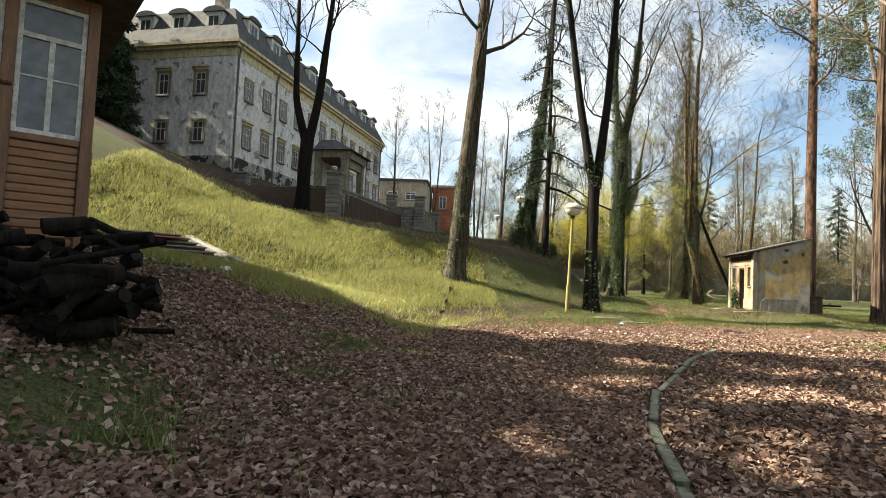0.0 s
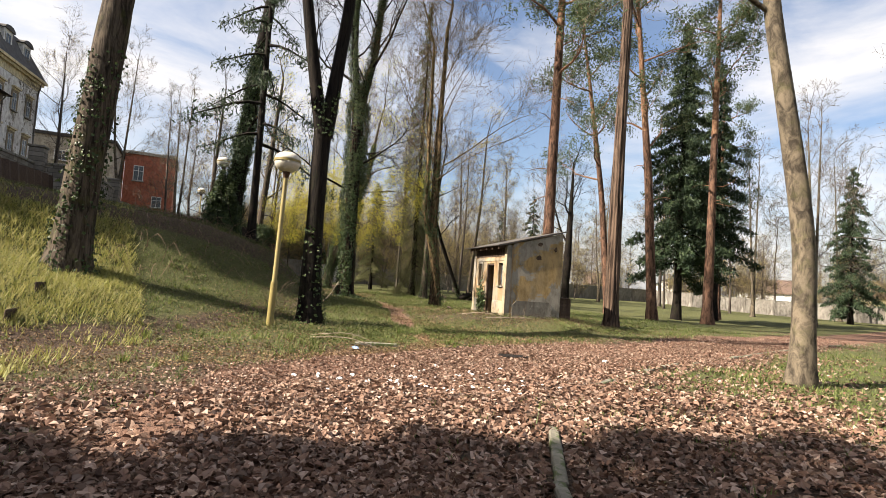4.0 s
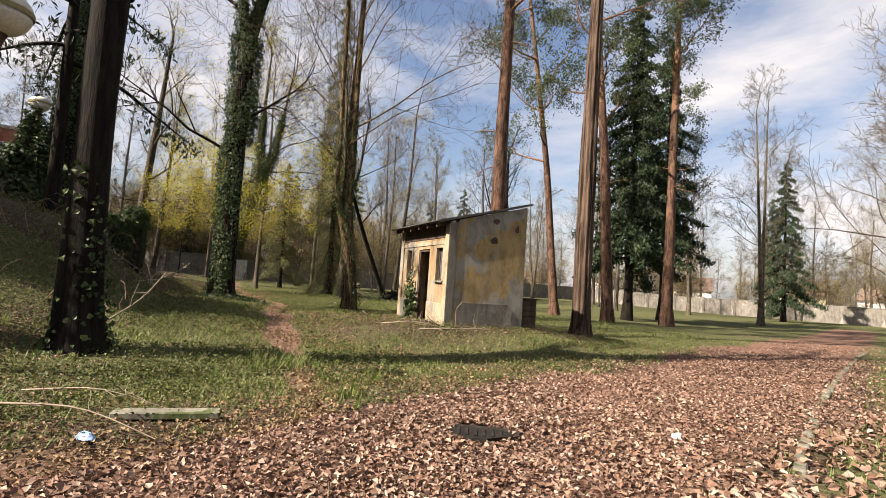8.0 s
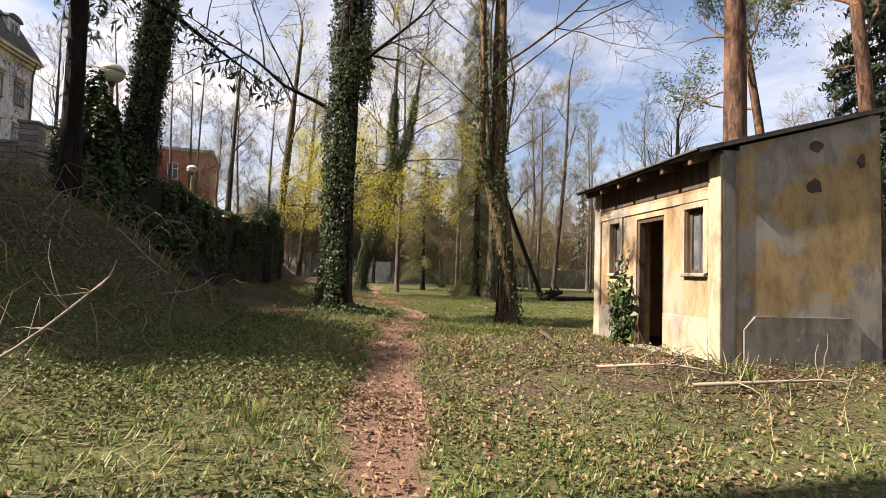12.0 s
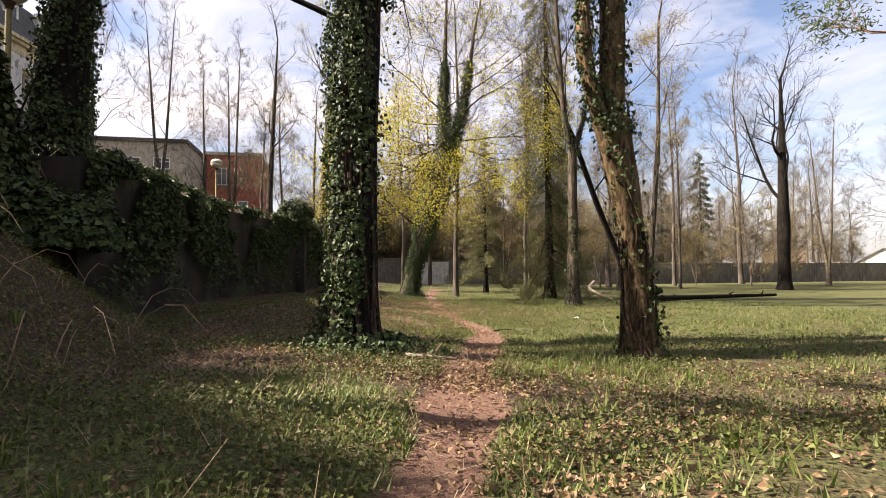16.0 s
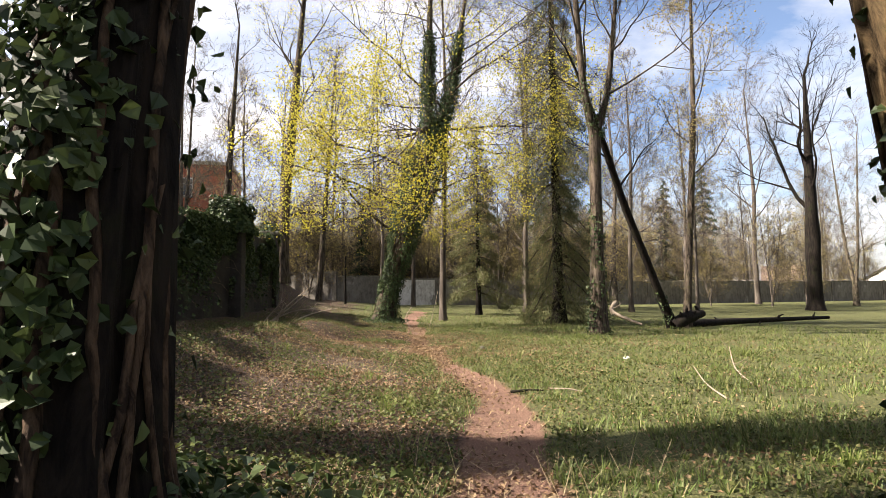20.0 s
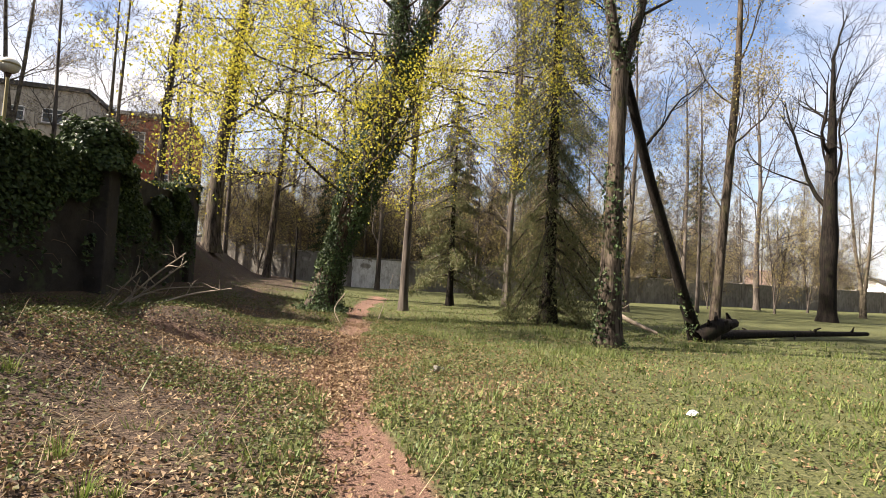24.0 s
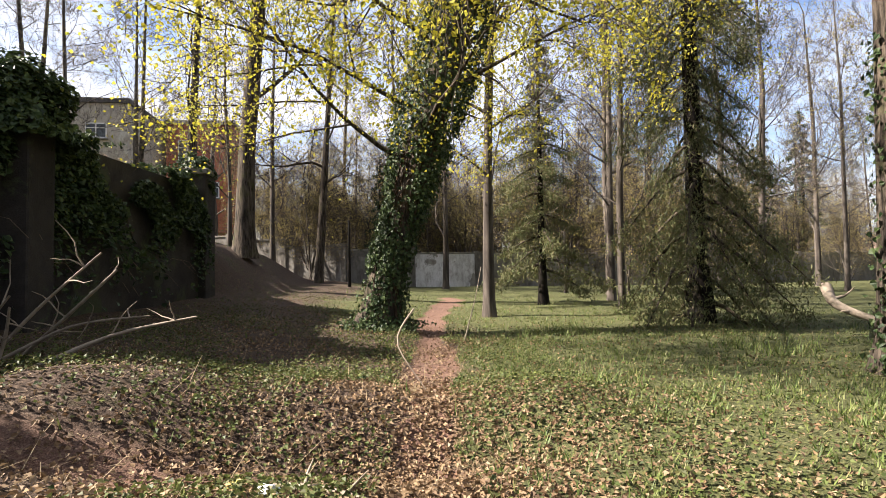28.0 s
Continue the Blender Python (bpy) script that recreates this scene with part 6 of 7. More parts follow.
for k in range(17):
    z = -0.7 + k * 0.102
    part("board", boxes((-HW, 0.0, z, -0.13, 0.06, z + 0.096), bevel=0.012), WOOD_BROWN, HUT)
    part("side_board", boxes((-0.02, 0.13, z, 0.03, HD, z + 0.096), bevel=0.012), WOOD_BROWN, HUT)
for x in (-0.13, -0.93, -1.73, -2.53, -3.33, -4.13, -4.93):
    part("post", boxes((x, -0.045, -0.9, x + 0.13, 0.085, HH), bevel=0.01), WOOD_POST, HUT, "dark brown corner post")
part("sill_rail", boxes((-HW, -0.03, 1.03, -0.13, 0.08, 1.11), bevel=0.01), WOOD_POST, HUT)
part("head_beam", boxes((-HW, -0.02, HH - 0.16, -0.13, 0.08, HH)), WOOD_POST, HUT)
for k in range(6):
    x1 = -0.13 - k * 0.8
    x0, m, h = x1 - 0.67, x1 - 0.335, 2.24
    fr = part("window_frame", boxes((x0, -0.01, 1.112, x0 + 0.05, 0.05, HH - 0.162), (x1 - 0.05, -0.01, 1.112, x1, 0.05, HH - 0.162), (x0 + 0.05, -0.01, HH - 0.212, x1 - 0.05, 0.05, HH - 0.162), (x0 + 0.05, -0.01, 1.112, x1 - 0.05, 0.05, 1.165), (x0 + 0.05, -0.012, h, x1 - 0.05, 0.05, h + 0.06), (m - 0.028, -0.012, 1.165, m + 0.028, 0.05, h)), PAINT_FRAME, HUT, "pale flaking window frame")
    for a, b, c, d in ((x0 + 0.05, m - 0.028, 1.165, h), (m + 0.028, x1 - 0.05, 1.165, h), (x0 + 0.05, x1 - 0.05, h + 0.06, HH - 0.212)):
        part("pane", boxes((a, 0.015, c, b, 0.021, d)), GLASS, fr)
    part("glazing_bar", boxes((x0 + 0.05, 0.0, 1.78, m - 0.028, 0.014, 1.8)), PAINT_FRAME, fr)
    part("glazing_bar", boxes((m + 0.028, 0.0, 1.78, x1 - 0.05, 0.014, 1.8)), PAINT_FRAME, fr)
part("roof", boxes((-HW - 0.3, -0.62, HH + 0.002, 0.35, HD + 0.3, HH + 0.1), (-HW - 0.34, -0.68, HH + 0.102, 0.4, HD + 0.34, HH + 0.14)), ROOF_FELT, HUT, "dark overhanging felt roof")
part("latch", boxes((-0.92, -0.075, 1.62, -0.82, -0.047, 1.66), bevel=0.005), METAL_DARK, HUT)

# woodpile of stumps and logs at its foot
PILE = thing("log_pile", -2.95, 5.7, surface(-2.95, 5.7), "heap of dark rotting logs before the summer house", "log pile")
pr = np.random.default_rng(50)
for k in range(150):
    row = int(k / 44)
    a = pr.uniform(-0.6, 3.6)
    r = pr.uniform(0.025, 0.085)
    ln = pr.uniform(0.3, 0.75)
    c = np.array([pr.uniform(-1.9, 0.3), pr.uniform(-0.7, 0.7), 0.08 + 0.24 * row + pr.uniform(-0.06, 0.14) + (0.2 if k % 44 < 14 else 0)])
    d = np.array([math.cos(a), math.sin(a), pr.uniform(-0.5, 0.6)])
    t = Tubes()
    t.add([c - d * ln / 2, c, c + d * ln / 2], [r * 1.05, r, r * 0.95], 11, 0.12, 0, pr)
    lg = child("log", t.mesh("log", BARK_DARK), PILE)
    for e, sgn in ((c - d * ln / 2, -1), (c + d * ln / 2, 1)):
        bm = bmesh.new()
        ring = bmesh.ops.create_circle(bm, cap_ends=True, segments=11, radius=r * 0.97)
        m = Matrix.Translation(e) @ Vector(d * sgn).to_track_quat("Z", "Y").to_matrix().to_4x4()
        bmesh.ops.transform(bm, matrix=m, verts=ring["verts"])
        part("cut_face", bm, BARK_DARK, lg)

# steps up the slope
STEPS = tagged(new("garden_steps"), "low mossy concrete steps climbing the lawn beside the summer house", "steps", kind="structure")
for k in range(9):
    x, y = -4.1 - k * 0.33, 12.6 + k * 0.3
    s = part("step", boxes((-0.2, -0.95, -0.04, 0.2, 0.95, 0.0), bevel=0.01), CONCRETE, STEPS)
    # risers take the dark soil colour to paint the shade under each tread
    part("riser", boxes((-0.17, -0.93, -0.9, 0.14, 0.93, -0.043)), SOIL, s, "riser with its shade painted in dark colour")
    s.matrix_basis = pose(x, y, 1.16 + k * 0.115, 0, 0, -42)
kerb_wall = part("step_cheek", boxes((-3.3, -0.1, -0.8, 0.4, 0.1, 0.12), bevel=0.03), CONCRETE, STEPS, "sloping side kerb")
kerb_wall.matrix_basis = pose(-3.45, 13.5, 1.16, 0, 14, -42)

# ---- kerbs, edging and small things on the ground ----
KERB = tagged(new("kerb"), "line of worn concrete kerb stones along the path", "kerb", kind="structure")
KERB_LINE = ((1.3, 1.2), (1.75, 3.0), (2.35, 4.8), (3.1, 6.3), (4.3, 8.0), (5.4, 9.5), (6.4, 10.6))
KERB_LINE2 = ((8.9, 12.35), (10.4, 13.0), (14.9, 14.05), (20.6, 15.1), (30.0, 16.7))


def stones_along(line, parent, length, material, width, up, seed):
    rng = random.Random(seed)
    pts = np.array([(x, y, 0) for x, y in line], float)
    run = np.r_[0, np.cumsum(np.linalg.norm(np.diff(pts, axis=0), axis=1))]
    bm = boxes((-length / 2 + 0.012, -width / 2, -0.2, length / 2 - 0.012, width / 2, 0.0), bevel=0.014)
    me = bpy.data.meshes.new("kerb_stone")
    bm.to_mesh(me)
    bm.free()
    me.materials.append(material)
    s = length / 2
    while s < run[-1]:
        x, y = np.interp(s, run, pts[:, 0]), np.interp(s, run, pts[:, 1])
        x2, y2 = np.interp(s + 0.1, run, pts[:, 0]), np.interp(s + 0.1, run, pts[:, 1])
        o = child("kerb_stone", me, parent)
        o.matrix_basis = pose(x, y, surface(x, y) + up + rng.uniform(-0.02, 0.02), rng.uniform(-4, 4), rng.uniform(-2.5, 2.5), math.degrees(math.atan2(y2 - y, x2 - x)) + rng.uniform(-2, 2))
        s += length


stones_along(KERB_LINE, KERB, 0.8, KERB_STONE, 0.1, 0.04, 1)
stones_along(KERB_LINE2, KERB, 0.8, KERB_STONE, 0.1, 0.03, 2)
EDGE = tagged(new("lawn_edging"), "rusty board edging between lawn and litter path", "edging", kind="structure")
stones_along(((0.35, 12.2), (0.75, 14.0), (1.4, 16.8), (2.1, 20.6)), EDGE, 1.4, WOOD_DARK, 0.04, 0.05, 3)


def stick(points, r, label, name="branch", material=None, twigs=0, seed=1):
    rng = np.random.default_rng(seed)
    pts = np.array([(x, y, surface(x, y) + z) for x, y, z in points])
    ob = thing(name, *pts[0], label, "branch")
    t = Tubes()
    rel = spine(pts - pts[0], 9)
    t.add(rel, np.linspace(r, r * 0.45, 9), 7, 0.06, 0, rng)
    for k in range(twigs):
        i = rng.integers(2, 8)
        p, _ = bent(rel[i], rng.normal(size=3) + (0, 0, 0.6), 0.18 + 0.35 * rng.random(), 4, rng, 0.2)
        w = Tubes()
        w.add(p, np.linspace(r * 0.4, r * 0.12, 5), 4)
        child("twig", w.mesh("twig", material or WOOD_GREY), ob)
    child("stem", t.mesh("stem", material or WOOD_GREY), ob)
    return ob


stick([(27.4, 45.9, 0.95), (26.3, 44.9, 0.6), (27.0, 43.9, 0.15)], 0.11, "pale fallen limb resting on the ground", twigs=3, seed=61)
stick([(28.6, 43.8, 0.15), (33.0, 44.6, 0.2), (39.0, 45.3, 0.25)], 0.17, "long dark fallen trunk on the lawn", name="fallen_trunk", material=BARK_DARK, twigs=8, seed=62)
stick([(28.0, 43.4, 0.1), (28.5, 43.2, 0.45), (29.3, 43.3, 0.55)], 0.3, "torn root plate at the foot of the leaning tree", name="root_plate", material=BARK_DARK, twigs=10, seed=63)
PLANK = thing("plank", 7.55, 16.8, surface(7.55, 16.8) + 0.02, "weathered grey plank lying in the leaves", "plank", turn=-24)
part("board", boxes((-0.42, -0.09, 0.0, 0.42, 0.09, 0.06), bevel=0.008), KERB_STONE, PLANK)
stick([(6.4, 17.4, 0.1), (6.9, 16.6, 0.2), (7.3, 16.1, 0.05)], 0.009, "dry pale branch lying on the leaves", seed=65, twigs=7)
stick([(6.6, 17.9, 0.1), (7.1, 17.1, 0.25), (7.6, 16.9, 0.06)], 0.008, "dry pale branch lying on the leaves", seed=66, twigs=6)
for k, (dx, dz) in enumerate(((0.0, 0.7), (0.5, 1.0), (-0.4, 0.6), (0.9, 0.5))):
    stick([(13.6 + 0.2 * k, 43.2 - 0.1 * k, 0.0), (13.9 + 0.2 * k + dx * 0.5, 43.0, dz * 0.6), (14.2 + 0.2 * k + dx, 42.8, dz)], 0.022, "bleached dry branch sticking out of the brush", seed=100 + k, twigs=4)
stick([(13.9, 43.9, 0.1), (14.4, 43.5, 0.5), (14.9, 43.3, 0.95)], 0.026, "bleached dry branch sticking out of the brush", seed=67, twigs=6)
stick([(13.8, 43.7, 0.1), (14.5, 43.4, 0.45), (15.2, 43.3, 0.5)], 0.02, "bleached dry branch sticking out of the brush", seed=68, twigs=5)
stick([(16.4, 40.7, 0.03), (16.65, 40.45, 0.04), (16.95, 40.2, 0.02)], 0.035, "grey rotten log lying across the litter", name="rotten_log", material=WOOD_GREY, twigs=2, seed=69)
stick([(7.6, 21.0, 0.1), (8.2, 21.2, 0.5), (8.6, 21.6, 0.9)], 0.014, "bare shrub twigs on the bank", seed=70, twigs=9)
stick([(8.8, 25.0, 0.05), (9.2, 25.4, 0.25), (9.5, 26.0, 0.5)], 0.009, "dead branch hanging over the bank", seed=71, twigs=4)
stick([(8.2, 26.0, 0.1), (8.6, 25.4, 0.25), (8.9, 24.9, 0.4)], 0.009, "dead branch hanging over the bank", seed=72, twigs=5)
stick([(12.9, 29.2, 0.05), (13.3, 29.0, 0.06), (13.6, 29.1, 0.05)], 0.035, "short pale stick beside the trail", seed=73, twigs=1)
stick([(16.4, 34.0, 0.04), (16.6, 33.8, 0.05), (16.75, 33.75, 0.04)], 0.02, "short dark stick on the trail", material=BARK_DARK, seed=74)
stick([(16.9, 33.9, 0.03), (17.1, 33.7, 0.05), (17.2, 33.5, 0.03)], 0.012, "thin pale stick on the grass", seed=75)
stick([(17.9, 43.2, 0.9), (17.6, 43.0, 0.5), (17.9, 42.7, 0.05)], 0.012, "thin pale stick leaning on the ivy", seed=76)
stick([(19.6, 46.5, 0.05), (19.9, 46.7, 0.8), (20.1, 46.9, 1.4)], 0.012, "thin bleached stalk standing in the grass", seed=77)
stick([(13.2, 20.6, 0.08), (14.0, 20.3, 0.1), (14.9, 20.2, 0.07)], 0.02, "dry branch in the debris before the shed", seed=78, twigs=8)
stick([(12.9, 21.5, 0.06), (13.3, 20.9, 0.18), (13.9, 20.6, 0.05)], 0.018, "dry branch in the debris before the shed", seed=79, twigs=8)
stick([(14.0, 24.0, 0.1), (13.6, 23.3, 0.1), (13.3, 22.7, 0.06)], 0.035, "rotten beam lying beside the shed", name="beam", material=WOOD_DARK, twigs=2, seed=80)
stick([(19.5, 33.0, 0.05), (20.2, 33.9, 0.1), (20.9, 34.6, 0.35)], 0.014, "long pale stalk lying in the grass", seed=81, twigs=3)
stick([(18.4, 32.4, 0.04), (18.8, 33.1, 0.07), (19.2, 33.7, 0.2)], 0.012, "long pale stalk lying in the grass", seed=82)
stick([(19.4, 88.0 - 26, 0.0), (19.4, 62, 1.5), (19.4, 62, 3.0)], 0.09, "dark wooden pole on the bank", name="pole", material=BARK_DARK, seed=83)

IRON_BLACK = plain_stuff("black_cast_iron", ((0.3, (0.008, 0.007, 0.006)), (0.7, (0.03, 0.024, 0.02))), size=9, rough=0.8, bump=0.4)
# black of a flat disc, painting the darkness down inside the drain
PIT = plain_stuff("pit_depth_black", ((0.3, (0.006, 0.005, 0.004)), (0.7, (0.02, 0.016, 0.013))), size=9, bump=0.4)
drain = thing("storm_drain", 9.7, 15.2, surface(9.7, 15.2) + 0.015, "dark sunken drain choked with leaves in the path", "drain", turn=-43)
dr = np.random.default_rng(12)
rim = 1 + 0.14 * np.sin(np.arange(22) * 0.9) + 0.12 * dr.random(22)
for name, inner, outer, z0, z1, mat in (("rim", 0.82, 1.0, 0.004, 0.016, IRON_BLACK), ("pit", 0.0, 0.82, 0.0, 0.003, PIT)):
    bm = bmesh.new()
    rings = []
    for f, z in ((max(inner, 0.02), z0), (outer, z1), (outer * 1.02, z1 - 0.08)):
        rings.append([bm.verts.new((math.cos(a) * 0.33 * f * r, math.sin(a) * 0.2 * f * r, z)) for a, r in zip(np.arange(22) * 2 * math.pi / 22, rim)])
    for lo, hi in zip(rings, rings[1:]):
        for k in range(22):
            bm.faces.new((lo[k], lo[(k + 1) % 22], hi[(k + 1) % 22], hi[k]))
    bmesh.ops.recalc_face_normals(bm, faces=bm.faces)
    part(name, bm, mat, drain)
for k in range(6):
    part("bar", boxes((-0.2 + k * 0.075, -0.11, 0.004, -0.175 + k * 0.075, 0.11, 0.01)), IRON_BLACK, drain)


def scrap(x, y, size, material, label, seed, name="litter"):
    """A crumpled piece of litter."""
    rng = np.random.default_rng(seed)
    bm = bmesh.new()
    bmesh.ops.create_icosphere(bm, subdivisions=2, radius=0.5)
    for v in bm.verts:
        k = 0.7 + 0.6 * rng.random()
        v.co = Vector((v.co.x * size[0] * k, v.co.y * size[1] * k, max(-0.01, v.co.z * size[2] * k)))
    me = bpy.data.meshes.new(name)
    bm.to_mesh(me)
    bm.free()
    me.materials.append(material)
    ob = new(name, me)
    ob.matrix_basis = pose(x, y, surface(x, y) + 0.03, 0, 0, float(rng.random() * 360))
    return tagged(ob, label, "litter")


scrap(11.3, 14.2, (0.16, 0.1, 0.07), PLASTIC_WHITE, "crumpled white scrap on the path", 1)
scrap(6.9, 16.35, (0.16, 0.1, 0.08), PLASTIC_BLUE, "faded blue wrapper under the dry twigs", 2)
scrap(17.3, 43.2, (0.12, 0.06, 0.05), PLASTIC_GREEN, "small green scrap in the ivy", 3)
scrap(16.19, 40.5, (0.2, 0.08, 0.06), PAPER_YELLOW, "torn yellow packaging among dry leaves", 4)
scrap(16.4, 40.3, (0.1, 0.12, 0.09), PLASTIC_WHITE, "pale torn paper among dry leaves", 5)
scrap(20.2, 36.4, (0.22, 0.1, 0.06), PLASTIC_WHITE, "white scrap lying on the lawn", 6)
scrap(18.4, 39.25, (0.2, 0.14, 0.12), CONCRETE, "pale stone beside the trail", 7, name="stone")
scrap(-1.84, 11.1, (0.3, 0.12, 0.06), PLASTIC_RED, "faded red scrap lying in the grass", 9)
scrap(-3.4, 11.2, (0.3, 0.2, 0.16), PLASTIC_WHITE, "crumpled pale bag at the foot of the steps", 10)
RED = thing("red_board", -6.0, 14.4, 1.92, "faded red board lying on the garden steps", "board", turn=-42)
part("panel", boxes((-0.35, -0.5, 0.0, 0.35, 0.5, 0.03), bevel=0.006), PLASTIC_RED, RED)
sr = random.Random(8)
for k in range(64):
    scrap(6.5 + sr.gauss(0, 0.9), 13.1 + sr.gauss(0, 0.6), (0.04 + sr.random() * 0.07, 0.03 + sr.random() * 0.05, 0.05), PLASTIC_WHITE, "small white lump of plaster among the leaves", 20 + k, name="plaster_lump")["group"] = "white plaster lumps"
BENCH = thing("rubble_heap", -1.5, 27.5, surface(-1.5, 27.5), "small pale rubble heap on the slope", "rubble")
for k in range(5):
    part("slab", boxes((-0.4 + 0.1 * k, -0.2, 0.05 * k, 0.3 + 0.08 * k, 0.25, 0.05 * k + 0.045), bevel=0.01), CONCRETE, BENCH)

# ---- leaves, grass and ivy underfoot ----
WAY = np.array([(0, 0), (0.2, 2), (1.8, 5.4), (4.1, 9.5), (6.2, 11.7), (7.4, 13.9), (8.6, 15.9), (9.3, 17.7), (10.4, 20.8), (11.4, 23.5), (13.1, 27.2), (14.7, 30.1), (15.5, 32.6), (16.5, 37.2), (18.0, 43.0), (19.5, 47.0)], float)


def strewn(count, near, far, seed):
    """Places round the line walked, thinning out with distance."""
    rng = np.random.default_rng(seed)
    run = np.r_[0, np.cumsum(np.hypot(*np.diff(WAY, axis=0).T))]
    s = rng.random(count) * run[-1]
    x, y = np.interp(s, run, WAY[:, 0]), np.interp(s, run, WAY[:, 1])
    a, r = rng.random(count) * 2 * np.pi, near + (far - near) * rng.random(count) ** 1.15
    return x + np.cos(a) * r, y + np.sin(a) * r, rng


def foot_left(y):
    f = np.array(FOOT)
    return np.interp(y, f[:, 0], f[:, 1])


def patchy(x, y, scale, seed):
    return np.array([noise.noise((a * scale, b * scale, seed)) for a, b in zip(x, y)])


def hollow(x, y):
    """1 in the leafy hollow before the maple, 0 on the lawn round it."""
    z = np.clip((y - 36) / 3, 0, 1) * np.clip((43.5 - y) / 1.5, 0, 1) * np.clip((21.5 - x) / 3, 0, 1)
    at = np.flatnonzero(z)
    z[at] *= np.clip(0.8 + 1.1 * patchy(x[at], y[at], 0.5, 37.0), 0, 1)
    return z


def off_things(x, y):
    """False inside the shed and the bank wall."""
    a = radians(-17.2)
    u = (x - 14.53) * math.cos(a) + (y - 21.33) * math.sin(a)
    v = -(x - 14.53) * math.sin(a) + (y - 21.33) * math.cos(a)
    pit = ((x - 9.7) ** 2 + (y - 15.2) ** 2 < 0.075)
    wall = (y > 31.5) & (y < 53) & (np.abs(foot_left(y) - 1.1 - x) < 0.55)
    kerb = np.full(len(x), 9.0)
    for (ax, ay), (bx, by) in zip(KERB_LINE, KERB_LINE[1:]):
        n2 = (bx - ax) ** 2 + (by - ay) ** 2
        k = np.clip(((x - ax) * (bx - ax) + (y - ay) * (by - ay)) / n2, 0, 1)
        kerb = np.minimum(kerb, np.hypot(x - ax - k * (bx - ax), y - ay - k * (by - ay)))
    return (kerb > 0.08) & ~pit & ~((u > -0.05) & (u < 2.1) & (v > -0.05) & (v < 3.4)) & ~wall


def slopes(x, y):
    e = 0.15
    return np.stack([-(land("z", x + e, y) - land("z", x - e, y)) / (2 * e), -(land("z", x, y + e) - land("z", x, y - e)) / (2 * e), np.ones(len(x))], 1)


def scatter_leaves():
    x, y, rng = strewn(700000, 0.0, 13.0, 90)
    ax, ay = rng.uniform(-7, 2, 60000), rng.uniform(1.5, 14, 60000)
    bx = rng.uniform(4, 34, 110000)
    by = np.interp(bx, (4, 6.2, 14.5, 22, 36), (11.8, 14.2, 15.4, 17.0, 19.3)) + rng.normal(size=110000) * 1.3
    cx, cy = rng.normal(size=90000) * 3.0 + 0.5, rng.uniform(1.0, 9.0, 90000)
    x, y = np.r_[x, ax, bx, cx], np.r_[y, ay, by, cy]
    lawn, path = land("lawn", x, y), land("path", x, y)
    p = np.clip(1.0 - 1.05 * lawn, 0.12, 1) * (1 - 0.25 * np.clip((y - 20) / 6, 0, 1) * (path > 0.5)) * (1 - 0.25 * np.clip((y - 17) / 3, 0, 1))
    p *= np.clip(0.75 + 0.9 * patchy(x, y, 0.8, 4.0), 0.1, 1.2)
    left = (foot_left(y) - x) * 0.95
    p *= 1 - 0.75 * np.clip((left + 1.5) / 2, 0, 1) * np.clip((y - 20.5) / 2, 0, 1) * np.clip((31 - y) / 2, 0, 1)
    p *= 1 - np.clip((y - 15.5) / 3, 0, 1) * np.clip(0.25 - 1.6 * patchy(x, y, 0.55, 31.0), 0, 0.75)
    p = np.maximum(p, 0.9 * hollow(x, y))
    keep = (rng.random(len(x)) < p) & off_things(x, y)
    x, y = x[keep], y[keep]
    n = slopes(x, y)
    z = land("z", x, y) + 0.012 + 0.03 * rng.random(len(x)) ** 2
    first, last = y < 13.5, y > 16.3 + 0.25 * (x - 9)
    for part_of, size, lobes, mat, label in ((first, 0.054, True, LITTER, "curled brown maple leaves strewn over the broad path"), (~first & ~last, 0.036, False, LITTER, "brown dry leaves strewn over the broad path's edge"), (~first & last, 0.031, False, LITTER_TAN, "tan dry leaves strewn over the grass")):
        i = np.flatnonzero(part_of)
        me = leaf_quads("leaf_litter", np.stack([x[i], y[i], z[i]], 1), mat, size, rng, n[i], 0.5, 1.3, fold=0.3, lobed=lobes)
        tagged(new("leaf_litter", me), label, "leaves", kind="stuff")


def scatter_grass():
    x, y, rng = strewn(150000, 0.2, 17.0, 91)
    lawn, path = land("lawn", x, y), land("path", x, y)
    p = np.clip(lawn * 1.5 - 0.15, 0.02, 1) * (path < 0.45) * np.clip(0.7 + 1.2 * patchy(x, y, 0.9, 8.0), 0.05, 1.2) * (1 - 0.8 * hollow(x, y))
    keep = (rng.random(len(x)) < p) & off_things(x, y)
    x, y = x[keep], y[keep]
    n, z = len(x), land("z", x, y)
    tall = (0.045 + 0.07 * rng.random(n)) * (1 + 1.1 * (patchy(x, y, 0.6, 21.0) > 0.38))
    verts, base = [], np.stack([x, y, z - 0.01], 1)
    for k in range(4):
        a, lean = rng.random(n) * 6.283, 0.3 + 0.8 * rng.random(n)
        d = np.stack([np.cos(a), np.sin(a), np.zeros(n)], 1)
        s = np.stack([-np.sin(a), np.cos(a), np.zeros(n)], 1) * (0.006 + 0.004 * rng.random(n))[:, None]
        root = base + d * 0.015 + rng.normal(size=(n, 3)) * (0.025, 0.025, 0)
        tip = root + d * (tall * lean)[:, None] + np.array([0, 0, 1]) * tall[:, None]
        verts.append(np.stack([root - s, root + s, tip], 1))
    v = np.concatenate(verts).reshape(-1, 3)
    me = mesh_of("grass", v, np.arange(len(v)).reshape(-1, 3), GRASS, flat=True)
    tagged(new("grass", me), "short fresh spring grass", "grass", kind="stuff")


